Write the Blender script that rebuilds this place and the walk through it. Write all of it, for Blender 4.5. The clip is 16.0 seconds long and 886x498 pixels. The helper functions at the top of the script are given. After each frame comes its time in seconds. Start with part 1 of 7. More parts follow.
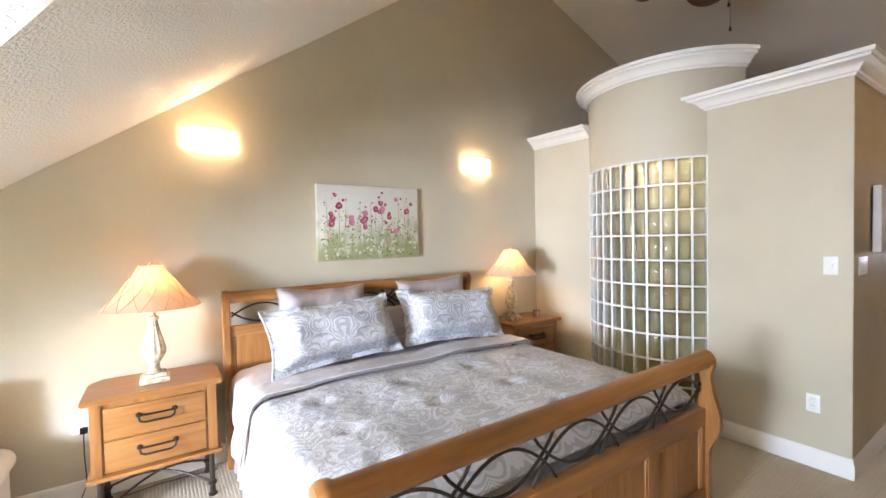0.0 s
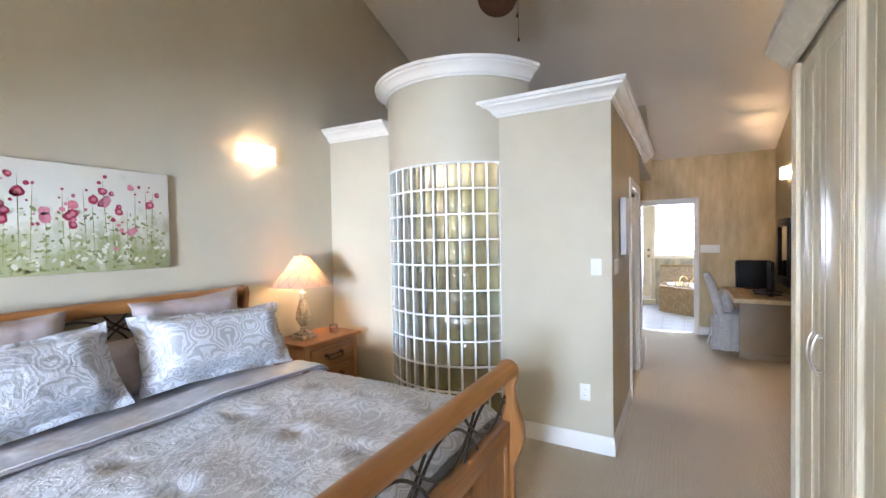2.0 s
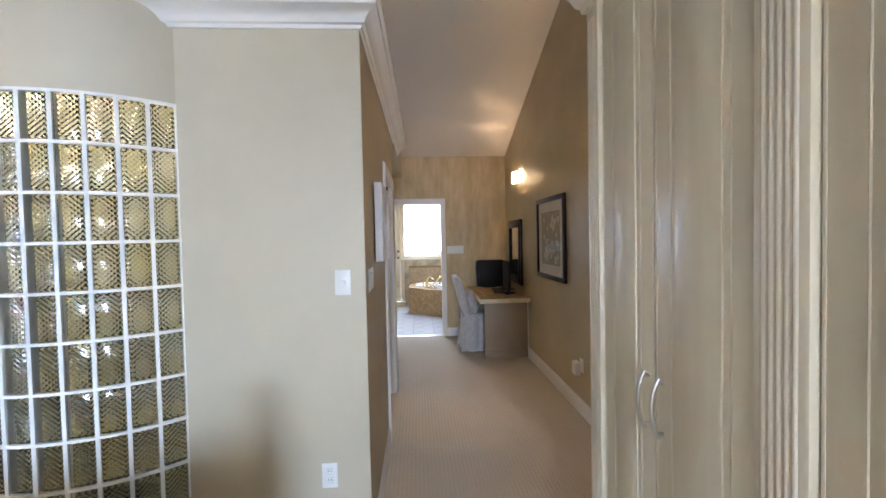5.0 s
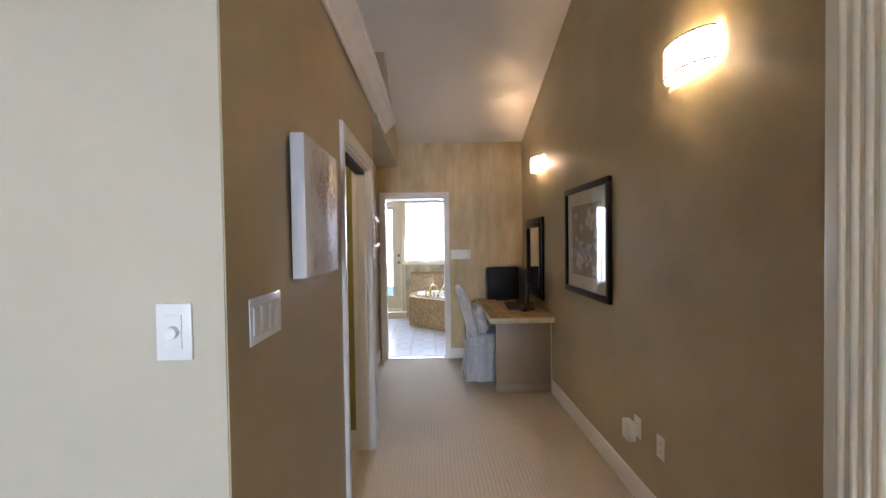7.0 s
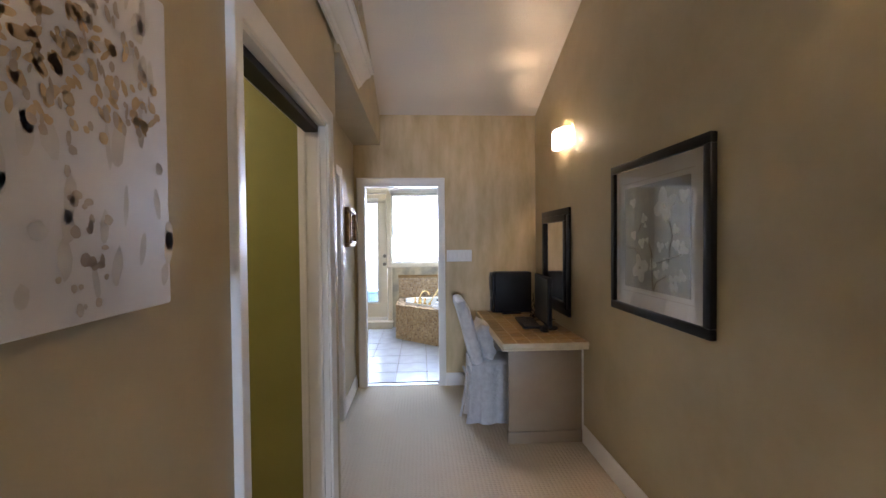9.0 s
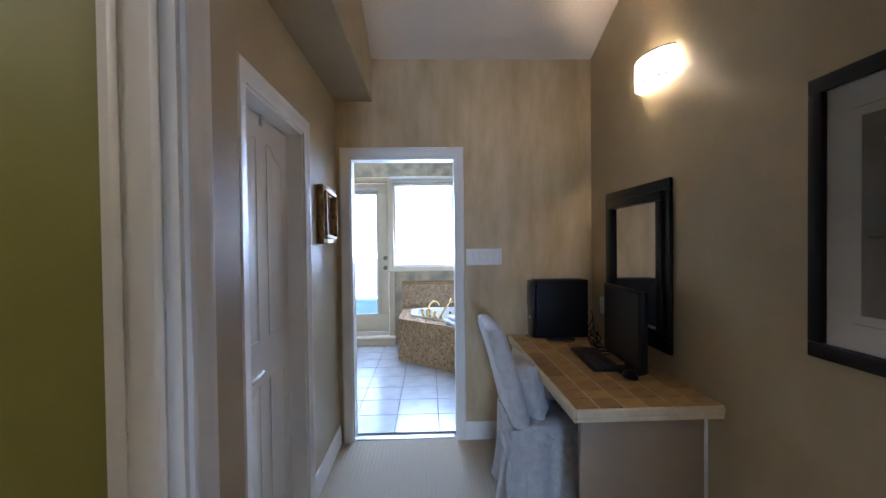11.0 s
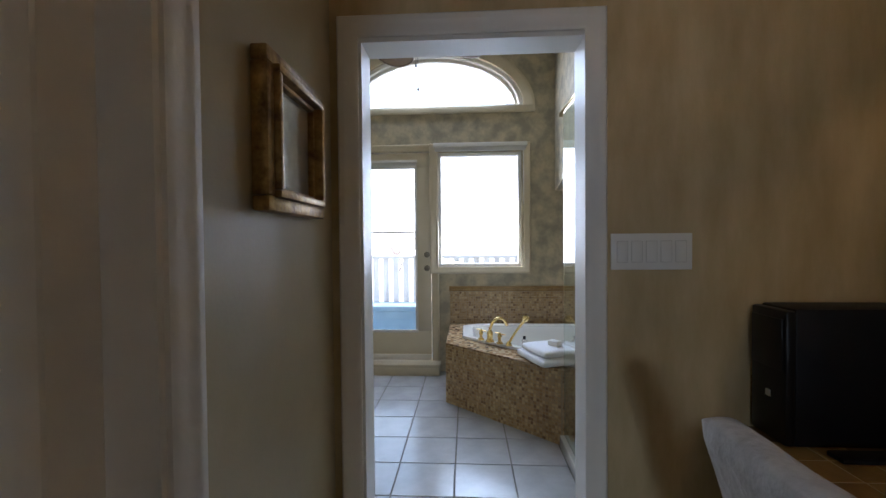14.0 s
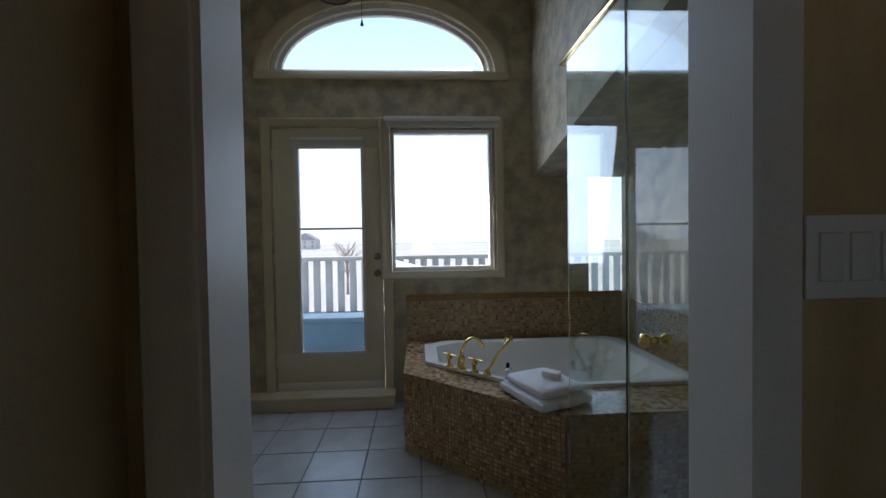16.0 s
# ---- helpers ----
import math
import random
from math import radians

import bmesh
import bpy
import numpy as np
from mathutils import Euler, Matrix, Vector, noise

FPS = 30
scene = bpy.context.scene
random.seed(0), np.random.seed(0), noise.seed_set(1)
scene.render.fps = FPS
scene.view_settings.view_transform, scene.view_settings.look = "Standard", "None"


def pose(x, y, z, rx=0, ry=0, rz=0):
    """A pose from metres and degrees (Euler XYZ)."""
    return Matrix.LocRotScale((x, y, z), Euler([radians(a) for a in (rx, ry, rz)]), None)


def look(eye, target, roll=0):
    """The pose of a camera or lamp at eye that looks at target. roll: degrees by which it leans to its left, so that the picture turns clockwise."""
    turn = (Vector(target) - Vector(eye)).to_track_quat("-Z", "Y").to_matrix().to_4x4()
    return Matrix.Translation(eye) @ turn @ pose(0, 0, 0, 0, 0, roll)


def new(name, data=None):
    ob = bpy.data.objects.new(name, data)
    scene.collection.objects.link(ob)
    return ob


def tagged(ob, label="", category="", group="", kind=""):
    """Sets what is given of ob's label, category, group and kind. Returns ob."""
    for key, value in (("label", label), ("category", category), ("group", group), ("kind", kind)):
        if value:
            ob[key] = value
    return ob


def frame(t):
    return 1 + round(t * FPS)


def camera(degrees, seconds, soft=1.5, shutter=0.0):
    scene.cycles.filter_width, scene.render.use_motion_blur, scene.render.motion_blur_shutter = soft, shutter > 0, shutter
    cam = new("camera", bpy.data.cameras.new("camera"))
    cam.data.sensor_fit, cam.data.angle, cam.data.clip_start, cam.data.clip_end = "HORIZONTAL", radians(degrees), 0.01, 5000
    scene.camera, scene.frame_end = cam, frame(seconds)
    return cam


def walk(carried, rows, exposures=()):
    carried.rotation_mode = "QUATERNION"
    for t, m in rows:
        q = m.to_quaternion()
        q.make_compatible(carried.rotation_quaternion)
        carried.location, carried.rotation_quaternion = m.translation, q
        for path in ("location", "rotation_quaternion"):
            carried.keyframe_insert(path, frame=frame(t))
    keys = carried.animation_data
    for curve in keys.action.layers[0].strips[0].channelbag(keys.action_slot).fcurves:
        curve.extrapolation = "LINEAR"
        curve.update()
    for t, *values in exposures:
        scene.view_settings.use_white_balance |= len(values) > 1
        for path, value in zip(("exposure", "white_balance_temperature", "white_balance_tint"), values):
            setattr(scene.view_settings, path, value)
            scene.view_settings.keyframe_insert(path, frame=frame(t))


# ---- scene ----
cam = camera(93.0, 16.0)
PATH = [
    (0, (0.336, 0.269, 1.543), (1.457, 1.925, 1.488), -1.2),
    (0.5, (0.417, 0.363, 1.519), (1.697, 1.899, 1.473), -1.1),
    (1, (0.523, 0.4, 1.534), (1.946, 1.804, 1.485), -1.2),
    (1.5, (0.627, 0.481, 1.537), (2.215, 1.696, 1.483), -1.0),
    (2, (0.732, 0.577, 1.53), (2.475, 1.558, 1.483), -1.0),
    (2.5, (0.863, 0.665, 1.515), (2.729, 1.382, 1.462), -1.2),
    (3, (1.041, 0.709, 1.508), (2.985, 1.177, 1.456), -1.4),
    (3.5, (1.205, 0.731, 1.516), (3.19, 0.971, 1.465), -1.2),
    (4, (1.405, 0.775, 1.523), (3.403, 0.817, 1.464), -1.2),
    (4.5, (1.631, 0.791, 1.532), (3.628, 0.725, 1.463), -1.5),
    (5, (1.868, 0.737, 1.517), (3.864, 0.619, 1.458), -1.2),
    (7.5, (3.209, 0.551, 1.491), (5.207, 0.498, 1.45), -0.8),
    (8, (3.461, 0.561, 1.482), (5.459, 0.474, 1.436), -0.7),
    (10.5, (4.922, 0.548, 1.458), (6.919, 0.44, 1.415), -0.5),
    (11, (5.234, 0.573, 1.421), (7.233, 0.503, 1.389), -0.7),
    (11.5, (5.517, 0.598, 1.409), (7.516, 0.565, 1.376), -0.7),
    (12, (5.777, 0.623, 1.396), (7.776, 0.628, 1.365), -0.6),
    (12.5, (6.043, 0.672, 1.39), (8.042, 0.708, 1.365), -0.8),
    (13, (6.326, 0.693, 1.383), (8.324, 0.766, 1.355), -0.8),
    (13.5, (6.596, 0.704, 1.377), (8.593, 0.804, 1.345), -0.6),
    (14, (6.847, 0.768, 1.354), (8.844, 0.88, 1.314), -0.5),
    (14.5, (7.056, 0.836, 1.35), (9.052, 0.933, 1.296), -0.7),
    (15, (7.266, 0.858, 1.342), (9.265, 0.896, 1.276), -0.8),
    (15.5, (7.463, 0.856, 1.345), (9.462, 0.823, 1.289), -0.8),
    (16, (7.68, 0.841, 1.347), (9.676, 0.723, 1.298), -0.9),
]
walk(cam, [(t, look(eye, target, roll)) for t, eye, target, roll in PATH],
     [(0, 4.05, 6600, 23.5), (1.5, 4.15, 6300, 23), (2.5, 4.2, 5720, 20.5), (4, 3.98, 5850, 22), (5, 3.78, 6000, 22.5), (7.5, 3.82, 5960, 24), (8, 3.8, 6020, 24), (10.5, 3.64, 4920, 19), (11.5, 3.3, 5150, 20), (12.5, 3.1, 5550, 20), (14, 2.3, 5900, 18), (15, 1.55, 5850, 15), (16, 0.82, 5800, 15)])

# ---- daylight ----
world = bpy.data.worlds.new("sky")
scene.world = world
world.use_nodes = True
sky = world.node_tree.nodes.new("ShaderNodeTexSky")
sky.sky_type = 'NISHITA'
sky.sun_disc = False
sky.sun_elevation = radians(38)
sky.sun_rotation = radians(9)
world.node_tree.links.new(sky.outputs[0], world.node_tree.nodes["Background"].inputs[0])
world.node_tree.nodes["Background"].inputs[1].default_value = 0.15
sun = new("sun", bpy.data.lights.new("sun", 'SUN'))
sun.data.energy, sun.data.angle, sun.data.color = 4.5, radians(0.5), (1, 0.95, 0.87)
sun.matrix_world = look((0, 0, 0), (-0.12, -0.78, -0.62))


def window_light(name, eye, target, w, h, watts, color=(1, 1, 1)):
    lamp = new(name, bpy.data.lights.new(name, 'AREA'))
    lamp.data.shape, lamp.data.size, lamp.data.size_y = 'RECTANGLE', w, h
    lamp.data.energy, lamp.data.color = watts, color
    lamp.matrix_world = look(eye, target)
    return lamp


# skylight coming in at the bedroom dormer window and the bathroom windows
daylight = window_light("dormer_window_daylight", (-4.03, 0.9, 1.3), (-2.3, 3.0, 0.4), 1.9, 1.3, 46, (0.62, 0.81, 1.0))
daylight.data.spread = radians(128)     # the sky's light falls downwards through the window
window_light("bathroom_window_daylight", (11.10, 0.63, 1.67), (8.0, 0.8, 1.0), 0.84, 1.15, 5.2, (0.70, 0.85, 1.0))
window_light("bathroom_arch_daylight", (11.10, 1.1, 2.95), (8.0, 1.0, 0.8), 1.5, 0.45, 4.2, (0.70, 0.85, 1.0))


# ---- materials ----
def mat(name, base, rough=0.6, metal=0.0, spec=0.5):
    m = bpy.data.materials.new(name)
    m.use_nodes = True
    b = m.node_tree.nodes["Principled BSDF"]
    b.inputs["Base Color"].default_value = (*base, 1)
    b.inputs["Roughness"].default_value = rough
    b.inputs["Metallic"].default_value = metal
    b.inputs["Specular IOR Level"].default_value = spec
    return m


def node(m, kind, **settings):
    n = m.node_tree.nodes.new(kind)
    for key, value in settings.items():
        n.inputs[key].default_value = value
    return n


def link(m, a, b):
    m.node_tree.links.new(a, b)


def coords(m, scale=(1, 1, 1), rot=(0, 0, 0)):
    """World-sized object coordinates."""
    tc = node(m, "ShaderNodeTexCoord")
    mp = node(m, "ShaderNodeMapping", Scale=scale, Rotation=rot)
    link(m, tc.outputs["Object"], mp.inputs["Vector"])
    return mp.outputs[0]


def mottled(m, lo, hi, scale, detail=6.0, stretch=(1, 1, 1), contrast=(0.3, 0.7), rough=0.6):
    """Base colour between two tones after a noise."""
    n = node(m, "ShaderNodeTexNoise", Scale=scale, Detail=detail, Roughness=rough)
    link(m, coords(m, stretch), n.inputs["Vector"])
    r = node(m, "ShaderNodeValToRGB")
    r.color_ramp.elements[0].position, r.color_ramp.elements[1].position = contrast
    r.color_ramp.elements[0].color, r.color_ramp.elements[1].color = (*lo, 1), (*hi, 1)
    link(m, n.outputs["Fac"], r.inputs[0])
    link(m, r.outputs[0], m.node_tree.nodes["Principled BSDF"].inputs["Base Color"])
    return r


def relief(m, scale, height, detail=4.0, stretch=(1, 1, 1), kind="ShaderNodeTexNoise"):
    n = node(m, kind, Scale=scale)
    if kind == "ShaderNodeTexNoise":
        n.inputs["Detail"].default_value = detail
    link(m, coords(m, stretch), n.inputs["Vector"])
    bp = node(m, "ShaderNodeBump", Strength=1.0, Distance=height)
    link(m, n.outputs[0], bp.inputs["Height"])
    link(m, bp.outputs[0], m.node_tree.nodes["Principled BSDF"].inputs["Normal"])
    return bp


def painted(name, lo, hi, scale=1.2, rough=0.55, bump=0.0004):
    m = mat(name, lo, rough)
    mottled(m, lo, hi, scale)
    relief(m, 90, bump)
    return m


WALL = painted("beige_wall_paint", (0.52, 0.458, 0.335), (0.58, 0.518, 0.39), 1.1, 0.5)
HALLWALL = painted("sponged_tan_paint", (0.40, 0.322, 0.178), (0.495, 0.408, 0.245), 2.2, 0.45)
# sponged finish, with the sconce's golden light streaks painted into it
ENDWALL = mat("sponged_tan_with_lamp_streaks", (0.45, 0.35, 0.21), 0.5)
mottled(ENDWALL, (0.44, 0.33, 0.16), (0.62, 0.485, 0.275), 4.5, 5.0, stretch=(1, 1.6, 0.45), contrast=(0.32, 0.68))
relief(ENDWALL, 70, 0.0006)
SPONGED = mat("sponged_bathroom_paint", (0.4, 0.36, 0.28), 0.55)
mottled(SPONGED, (0.31, 0.275, 0.205), (0.54, 0.455, 0.30), 7.0, 9.0, contrast=(0.38, 0.62))
relief(SPONGED, 60, 0.0015)
GREEN = painted("olive_green_paint", (0.24, 0.225, 0.045), (0.30, 0.28, 0.07), 1.4)
CEIL = mat("stippled_white_ceiling", (0.80, 0.775, 0.72), 0.9)
relief(CEIL, 75, 0.009, 3.0)
# tanner copy of the ceiling: warm shade of the right slope put into colour
SHADEDCEIL = mat("stippled_ceiling_warm_shaded", (0.76, 0.70, 0.62), 0.9)
relief(SHADEDCEIL, 75, 0.004, 3.0)
WHITE = painted("white_trim_paint", (0.765, 0.73, 0.67), (0.82, 0.79, 0.74), 3.0, 0.42, 0.0004)
CREAM = painted("cream_door_paint", (0.66, 0.58, 0.42), (0.73, 0.65, 0.50), 3.0, 0.35, 0.0004)
PLASTIC = mat("white_plastic", (0.82, 0.81, 0.77), 0.3)
CARPET = mat("ribbed_beige_carpet", (0.5, 0.43, 0.33), 0.95, spec=0.1)
loops = node(CARPET, "ShaderNodeTexVoronoi", Scale=1.0)
loops.inputs["Randomness"].default_value = 0.22
link(CARPET, coords(CARPET, (50, 38, 1)), loops.inputs["Vector"])
ribs = node(CARPET, "ShaderNodeBump", Strength=0.9, Distance=0.007)
ribs.invert = True
link(CARPET, loops.outputs["Distance"], ribs.inputs["Height"])
link(CARPET, ribs.outputs[0], CARPET.node_tree.nodes["Principled BSDF"].inputs["Normal"])
mottled(CARPET, (0.47, 0.395, 0.285), (0.60, 0.515, 0.395), 140, 3.0, contrast=(0.3, 0.75))
FLOORTILE = mat("pale_glazed_floor_tile", (0.7, 0.68, 0.64), 0.22)
mottled(FLOORTILE, (0.41, 0.405, 0.40), (0.53, 0.525, 0.52), 5, 7)
GROUT = mat("grey_grout", (0.22, 0.20, 0.17), 0.9)
GLASS = mat("clear_glass", (1, 1, 1), 0.0)
GLASS.node_tree.nodes["Principled BSDF"].inputs["Transmission Weight"].default_value = 1.0
GLASS.node_tree.nodes["Principled BSDF"].inputs["IOR"].default_value = 1.45
MIRROR = mat("mirror_silver", (0.86, 0.87, 0.86), 0.02, 1.0)
BRASS = mat("polished_brass", (0.80, 0.60, 0.24), 0.16, 1.0)
NICKEL = mat("brushed_nickel", (0.62, 0.61, 0.58), 0.3, 1.0)
BLACK = mat("black_plastic", (0.009, 0.009, 0.010), 0.45, spec=0.15)
BLACKGLOSS = mat("black_gloss_lacquer", (0.008, 0.0075, 0.0075), 0.3, spec=0.22)


# ---- building blocks ----
ORIGIN = {}


def box(bm, x0, x1, y0, y1, z0, z1, bevel=0.0, seg=2):
    """A box, with rounded edges where bevel is given, added to bm."""
    made = bmesh.ops.create_cube(bm, size=1, matrix=Matrix.Translation(((x0 + x1) / 2, (y0 + y1) / 2, (z0 + z1) / 2))
                                 @ Matrix.Diagonal((x1 - x0, y1 - y0, z1 - z0, 1)))
    if bevel:
        edges = list({e for v in made["verts"] for e in v.link_edges})
        bmesh.ops.bevel(bm, geom=edges, offset=bevel, segments=seg, affect='EDGES', profile=0.5)
    return bm


def boxes(*dims, bevel=0.0):
    bm = bmesh.new()
    for d in dims:
        box(bm, *d, bevel=bevel)
    return bm


def turned(profile, at, segments=32, bm=None, axis=None):
    """A lathed solid: (radius, height) pairs about an upright axis at a place."""
    bm = bm or bmesh.new()
    m = Matrix.Translation(at) @ (axis or Matrix.Identity(4))
    rings = []
    for r, h in profile:
        rings.append([bm.verts.new(m @ Vector((r * math.cos(2 * math.pi * k / segments), r * math.sin(2 * math.pi * k / segments), h)))
                      for k in range(segments)])
    for a, b in zip(rings, rings[1:]):
        for k in range(segments):
            bm.faces.new((a[k], a[(k + 1) % segments], b[(k + 1) % segments], b[k]))
    bm.faces.new(list(reversed(rings[0])))
    bm.faces.new(rings[-1])
    bmesh.ops.recalc_face_normals(bm, faces=bm.faces)
    return bm


def tube(points, radius, bm=None, segments=10, taper=None):
    """A round rod that follows points."""
    bm = bm or bmesh.new()
    pts = [Vector(p) for p in points]
    rings, up = [], None
    for i, p in enumerate(pts):
        d = (pts[min(i + 1, len(pts) - 1)] - pts[max(i - 1, 0)]).normalized()
        if up is None:
            up = d.orthogonal().normalized()
        up = (up - d * up.dot(d)).normalized()
        side = d.cross(up)
        r = radius if taper is None else radius * taper[i]
        rings.append([bm.verts.new(p + (up * math.cos(2 * math.pi * k / segments) + side * math.sin(2 * math.pi * k / segments)) * r)
                      for k in range(segments)])
    for a, b in zip(rings, rings[1:]):
        for k in range(segments):
            bm.faces.new((a[k], a[(k + 1) % segments], b[(k + 1) % segments], b[k]))
    bm.faces.new(list(reversed(rings[0])))
    bm.faces.new(rings[-1])
    bmesh.ops.recalc_face_normals(bm, faces=bm.faces)
    return bm


def swept(profile, path, bm=None, closed=False):
    """A moulding: (out, up) outline carried along a level path of (x, y, z, nx, ny), n pointing out of the wall."""
    bm = bm or bmesh.new()
    rings = [[bm.verts.new((x + nx * o, y + ny * o, z + u)) for o, u in profile] for x, y, z, nx, ny in path]
    n = len(profile)
    pairs = list(zip(rings, rings[1:])) + ([(rings[-1], rings[0])] if closed else [])
    for a, b in pairs:
        for k in range(n):
            bm.faces.new((a[k], a[(k + 1) % n], b[(k + 1) % n], b[k]))
    if not closed:
        bm.faces.new(list(reversed(rings[0])))
        bm.faces.new(rings[-1])
    bmesh.ops.recalc_face_normals(bm, faces=bm.faces)
    return bm


def slab(axis, t0, t1, u0, u1, z0, z1, holes=()):
    """A wall across axis 'x' or 'y' from t0 to t1 with rectangular holes (u0, u1, z0, z1) through it."""
    bm = bmesh.new()
    us = sorted({u0, u1, *(h[0] for h in holes), *(h[1] for h in holes)})
    zs = sorted({z0, z1, *(h[2] for h in holes), *(h[3] for h in holes)})
    put = (lambda u, z: (t0, u, z)) if axis == "x" else (lambda u, z: (u, t0, z))
    grid = {(i, j): bm.verts.new(put(u, z)) for i, u in enumerate(us) for j, z in enumerate(zs)}
    for i in range(len(us) - 1):
        for j in range(len(zs) - 1):
            cu, cz = (us[i] + us[i + 1]) / 2, (zs[j] + zs[j + 1]) / 2
            if not any(h[0] < cu < h[1] and h[2] < cz < h[3] for h in holes):
                bm.faces.new((grid[i, j], grid[i + 1, j], grid[i + 1, j + 1], grid[i, j + 1]))
    bmesh.ops.delete(bm, geom=[v for v in bm.verts if not v.link_faces], context='VERTS')
    made = bmesh.ops.extrude_face_region(bm, geom=bm.faces[:])
    shift = Vector((t1 - t0, 0, 0)) if axis == "x" else Vector((0, t1 - t0, 0))
    bmesh.ops.translate(bm, vec=shift, verts=[g for g in made["geom"] if isinstance(g, bmesh.types.BMVert)])
    bmesh.ops.recalc_face_normals(bm, faces=bm.faces)
    return bm


def trim_above(bm, x, z, slope):
    """Cut away what lies above the roof plane through (x, z) with that slope along x."""
    cut = bmesh.ops.bisect_plane(bm, geom=bm.verts[:] + bm.edges[:] + bm.faces[:], plane_co=(x, 0, z),
                                 plane_no=Vector((-slope, 0, 1)).normalized(), clear_outer=True)
    edges = [g for g in cut["geom_cut"] if isinstance(g, bmesh.types.BMEdge)]
    bmesh.ops.holes_fill(bm, edges=[e for e in edges if e.is_boundary], sides=0)
    return bm


def prism(outline, y0, y1, axis="y"):
    """A solid with an (x, z) outline carried from y0 to y1, or a (y, z) outline along x, or (x, y) along z."""
    put = {"y": lambda a, b, t: (a, t, b), "x": lambda a, b, t: (t, a, b), "z": lambda a, b, t: (a, b, t)}[axis]
    bm = bmesh.new()
    a = [bm.verts.new(put(p, q, y0)) for p, q in outline]
    b = [bm.verts.new(put(p, q, y1)) for p, q in outline]
    bm.faces.new(a)
    bm.faces.new(list(reversed(b)))
    for k in range(len(a)):
        bm.faces.new((a[k], a[(k + 1) % len(a)], b[(k + 1) % len(a)], b[k]))
    bmesh.ops.recalc_face_normals(bm, faces=bm.faces)
    return bm


def smooth(bm, angle=40):
    for f in bm.faces:
        f.smooth = True
    for e in bm.edges:
        if len(e.link_faces) == 2 and e.calc_face_angle(0) > radians(angle):
            e.smooth = False
    return bm


def part(name, bm, material, parent=None, label=""):
    """Links a bmesh, drawn in world metres, as one mesh under a thing or part."""
    at = ORIGIN.get(parent.name, Vector()) if parent else Vector()
    if at.length:
        bmesh.ops.translate(bm, vec=-at, verts=bm.verts)
    me = bpy.data.meshes.new(name)
    smooth(bm).to_mesh(me)
    bm.free()
    for m in (material if isinstance(material, (list, tuple)) else [material]):
        me.materials.append(m)
    ob = new(name, me)
    ob.parent = parent
    ORIGIN[ob.name] = at
    return tagged(ob, label)


def thing(name, at, label, category, group=""):
    ob = new(name)
    ob.location = at
    ob.empty_display_size = 0.1
    ORIGIN[ob.name] = Vector(at)
    return tagged(ob, label, category, group)


def setting(name, bm, material, label, category=""):
    ob = part(name, bm, material, None, label)
    return tagged(ob, label, category or name.split("_")[0], kind="structure")


# ---- plan ----
PX = 3.825          # face of the shower partition
BY = 3.575          # headboard wall
HY = 0.985          # hallway wall beside the partition
H2 = 1.22           # recessed hallway wall
RY = -0.61          # far side of the hallway
EX = 8.24           # end wall of the hallway
WX = 11.17          # bathroom window wall
ROOF_X, ROOF_Z, ROOF_S = 8.22, 2.73, -0.368
LEFT_X, LEFT_Z, LEFT_S = 0.25, 2.30, 0.70
RIDGE = 4.30


def roofed(bm):
    trim_above(bm, ROOF_X, ROOF_Z + 0.02, ROOF_S)
    return trim_above(bm, 0, RIDGE + 0.02, 0)


# floors
setting("floor_carpet", boxes((-4.12, EX + 0.06, -0.75, BY + 0.1, -0.08, 0.0)), CARPET, "beige ribbed loop-pile carpet over the bedroom and hallway", "carpet")
setting("floor_bathroom", boxes((EX + 0.06, WX + 0.1, -0.75, 2.55, -0.08, -0.008)), GROUT, "grey grout bed under the bathroom tiles", "floor")

# bedroom walls
bm = slab("y", BY, BY + 0.12, -2.4, 6.98, 0, 4.4)
trim_above(bm, LEFT_X, LEFT_Z + 0.02, LEFT_S)
setting("wall_headboard", roofed(bm), WALL, "beige painted gable wall behind the bed", "wall")
setting("wall_wardrobe_side", roofed(trim_above(slab("y", RY - 0.12, RY, -4.12, EX, 0, 4.4), -3.0, 6.0, LEFT_S)), HALLWALL,
        "tan painted long wall of the hallway", "wall")
setting("wall_dormer_window", slab("x", -4.12, -4.0, RY, 2.5, 0, 2.75, [(-0.05, 1.85, 0.7, 2.1)]), WALL, "beige wall with the bedroom dormer window", "wall")

# partition round the shower: low walls, with the curved glass-block bay between them
CX, CY, CR = 4.345, 2.33, 0.74
HALF = math.asin(0.53 / CR)
setting("wall_partition", boxes((PX, PX + 0.12, HY, CY - 0.53, 0, 2.56)), WALL, "beige painted low partition wall beside the hallway", "wall")
setting("wall_alcove", boxes((PX, PX + 0.12, CY + 0.53, BY, 0, 2.56)), WALL, "beige painted low wall beside the bedside alcove", "wall")
bm = slab("y", HY - 0.003, HY + 0.12, PX + 0.003, 6.165, 0, 2.555, [(5.02, 5.96, 0, 2.01)])
setting("wall_hall_left", bm, HALLWALL, "tan painted hallway wall with the pocket doorway", "wall")
setting("wall_hall_return", boxes((6.045, 6.165, HY + 0.12, H2 + 0.12, 0, 2.56)), HALLWALL, "tan painted short return wall", "wall")
setting("wall_hall_recess", slab("y", H2, H2 + 0.12, 6.165, EX, 0, 2.56, [(6.74, 7.45, 0, 2.0)]), HALLWALL, "tan painted recessed hallway wall with a closed door", "wall")
bm = boxes((6.165, EX, HY - 0.028, H2, 2.422, 2.56), (6.86, EX, HY - 0.028, H2 + 0.12, 2.56, 3.4))
setting("bulkhead", trim_above(bm, ROOF_X, ROOF_Z + 0.02, ROOF_S), HALLWALL, "tan painted boxed bulkhead above the recess", "wall")
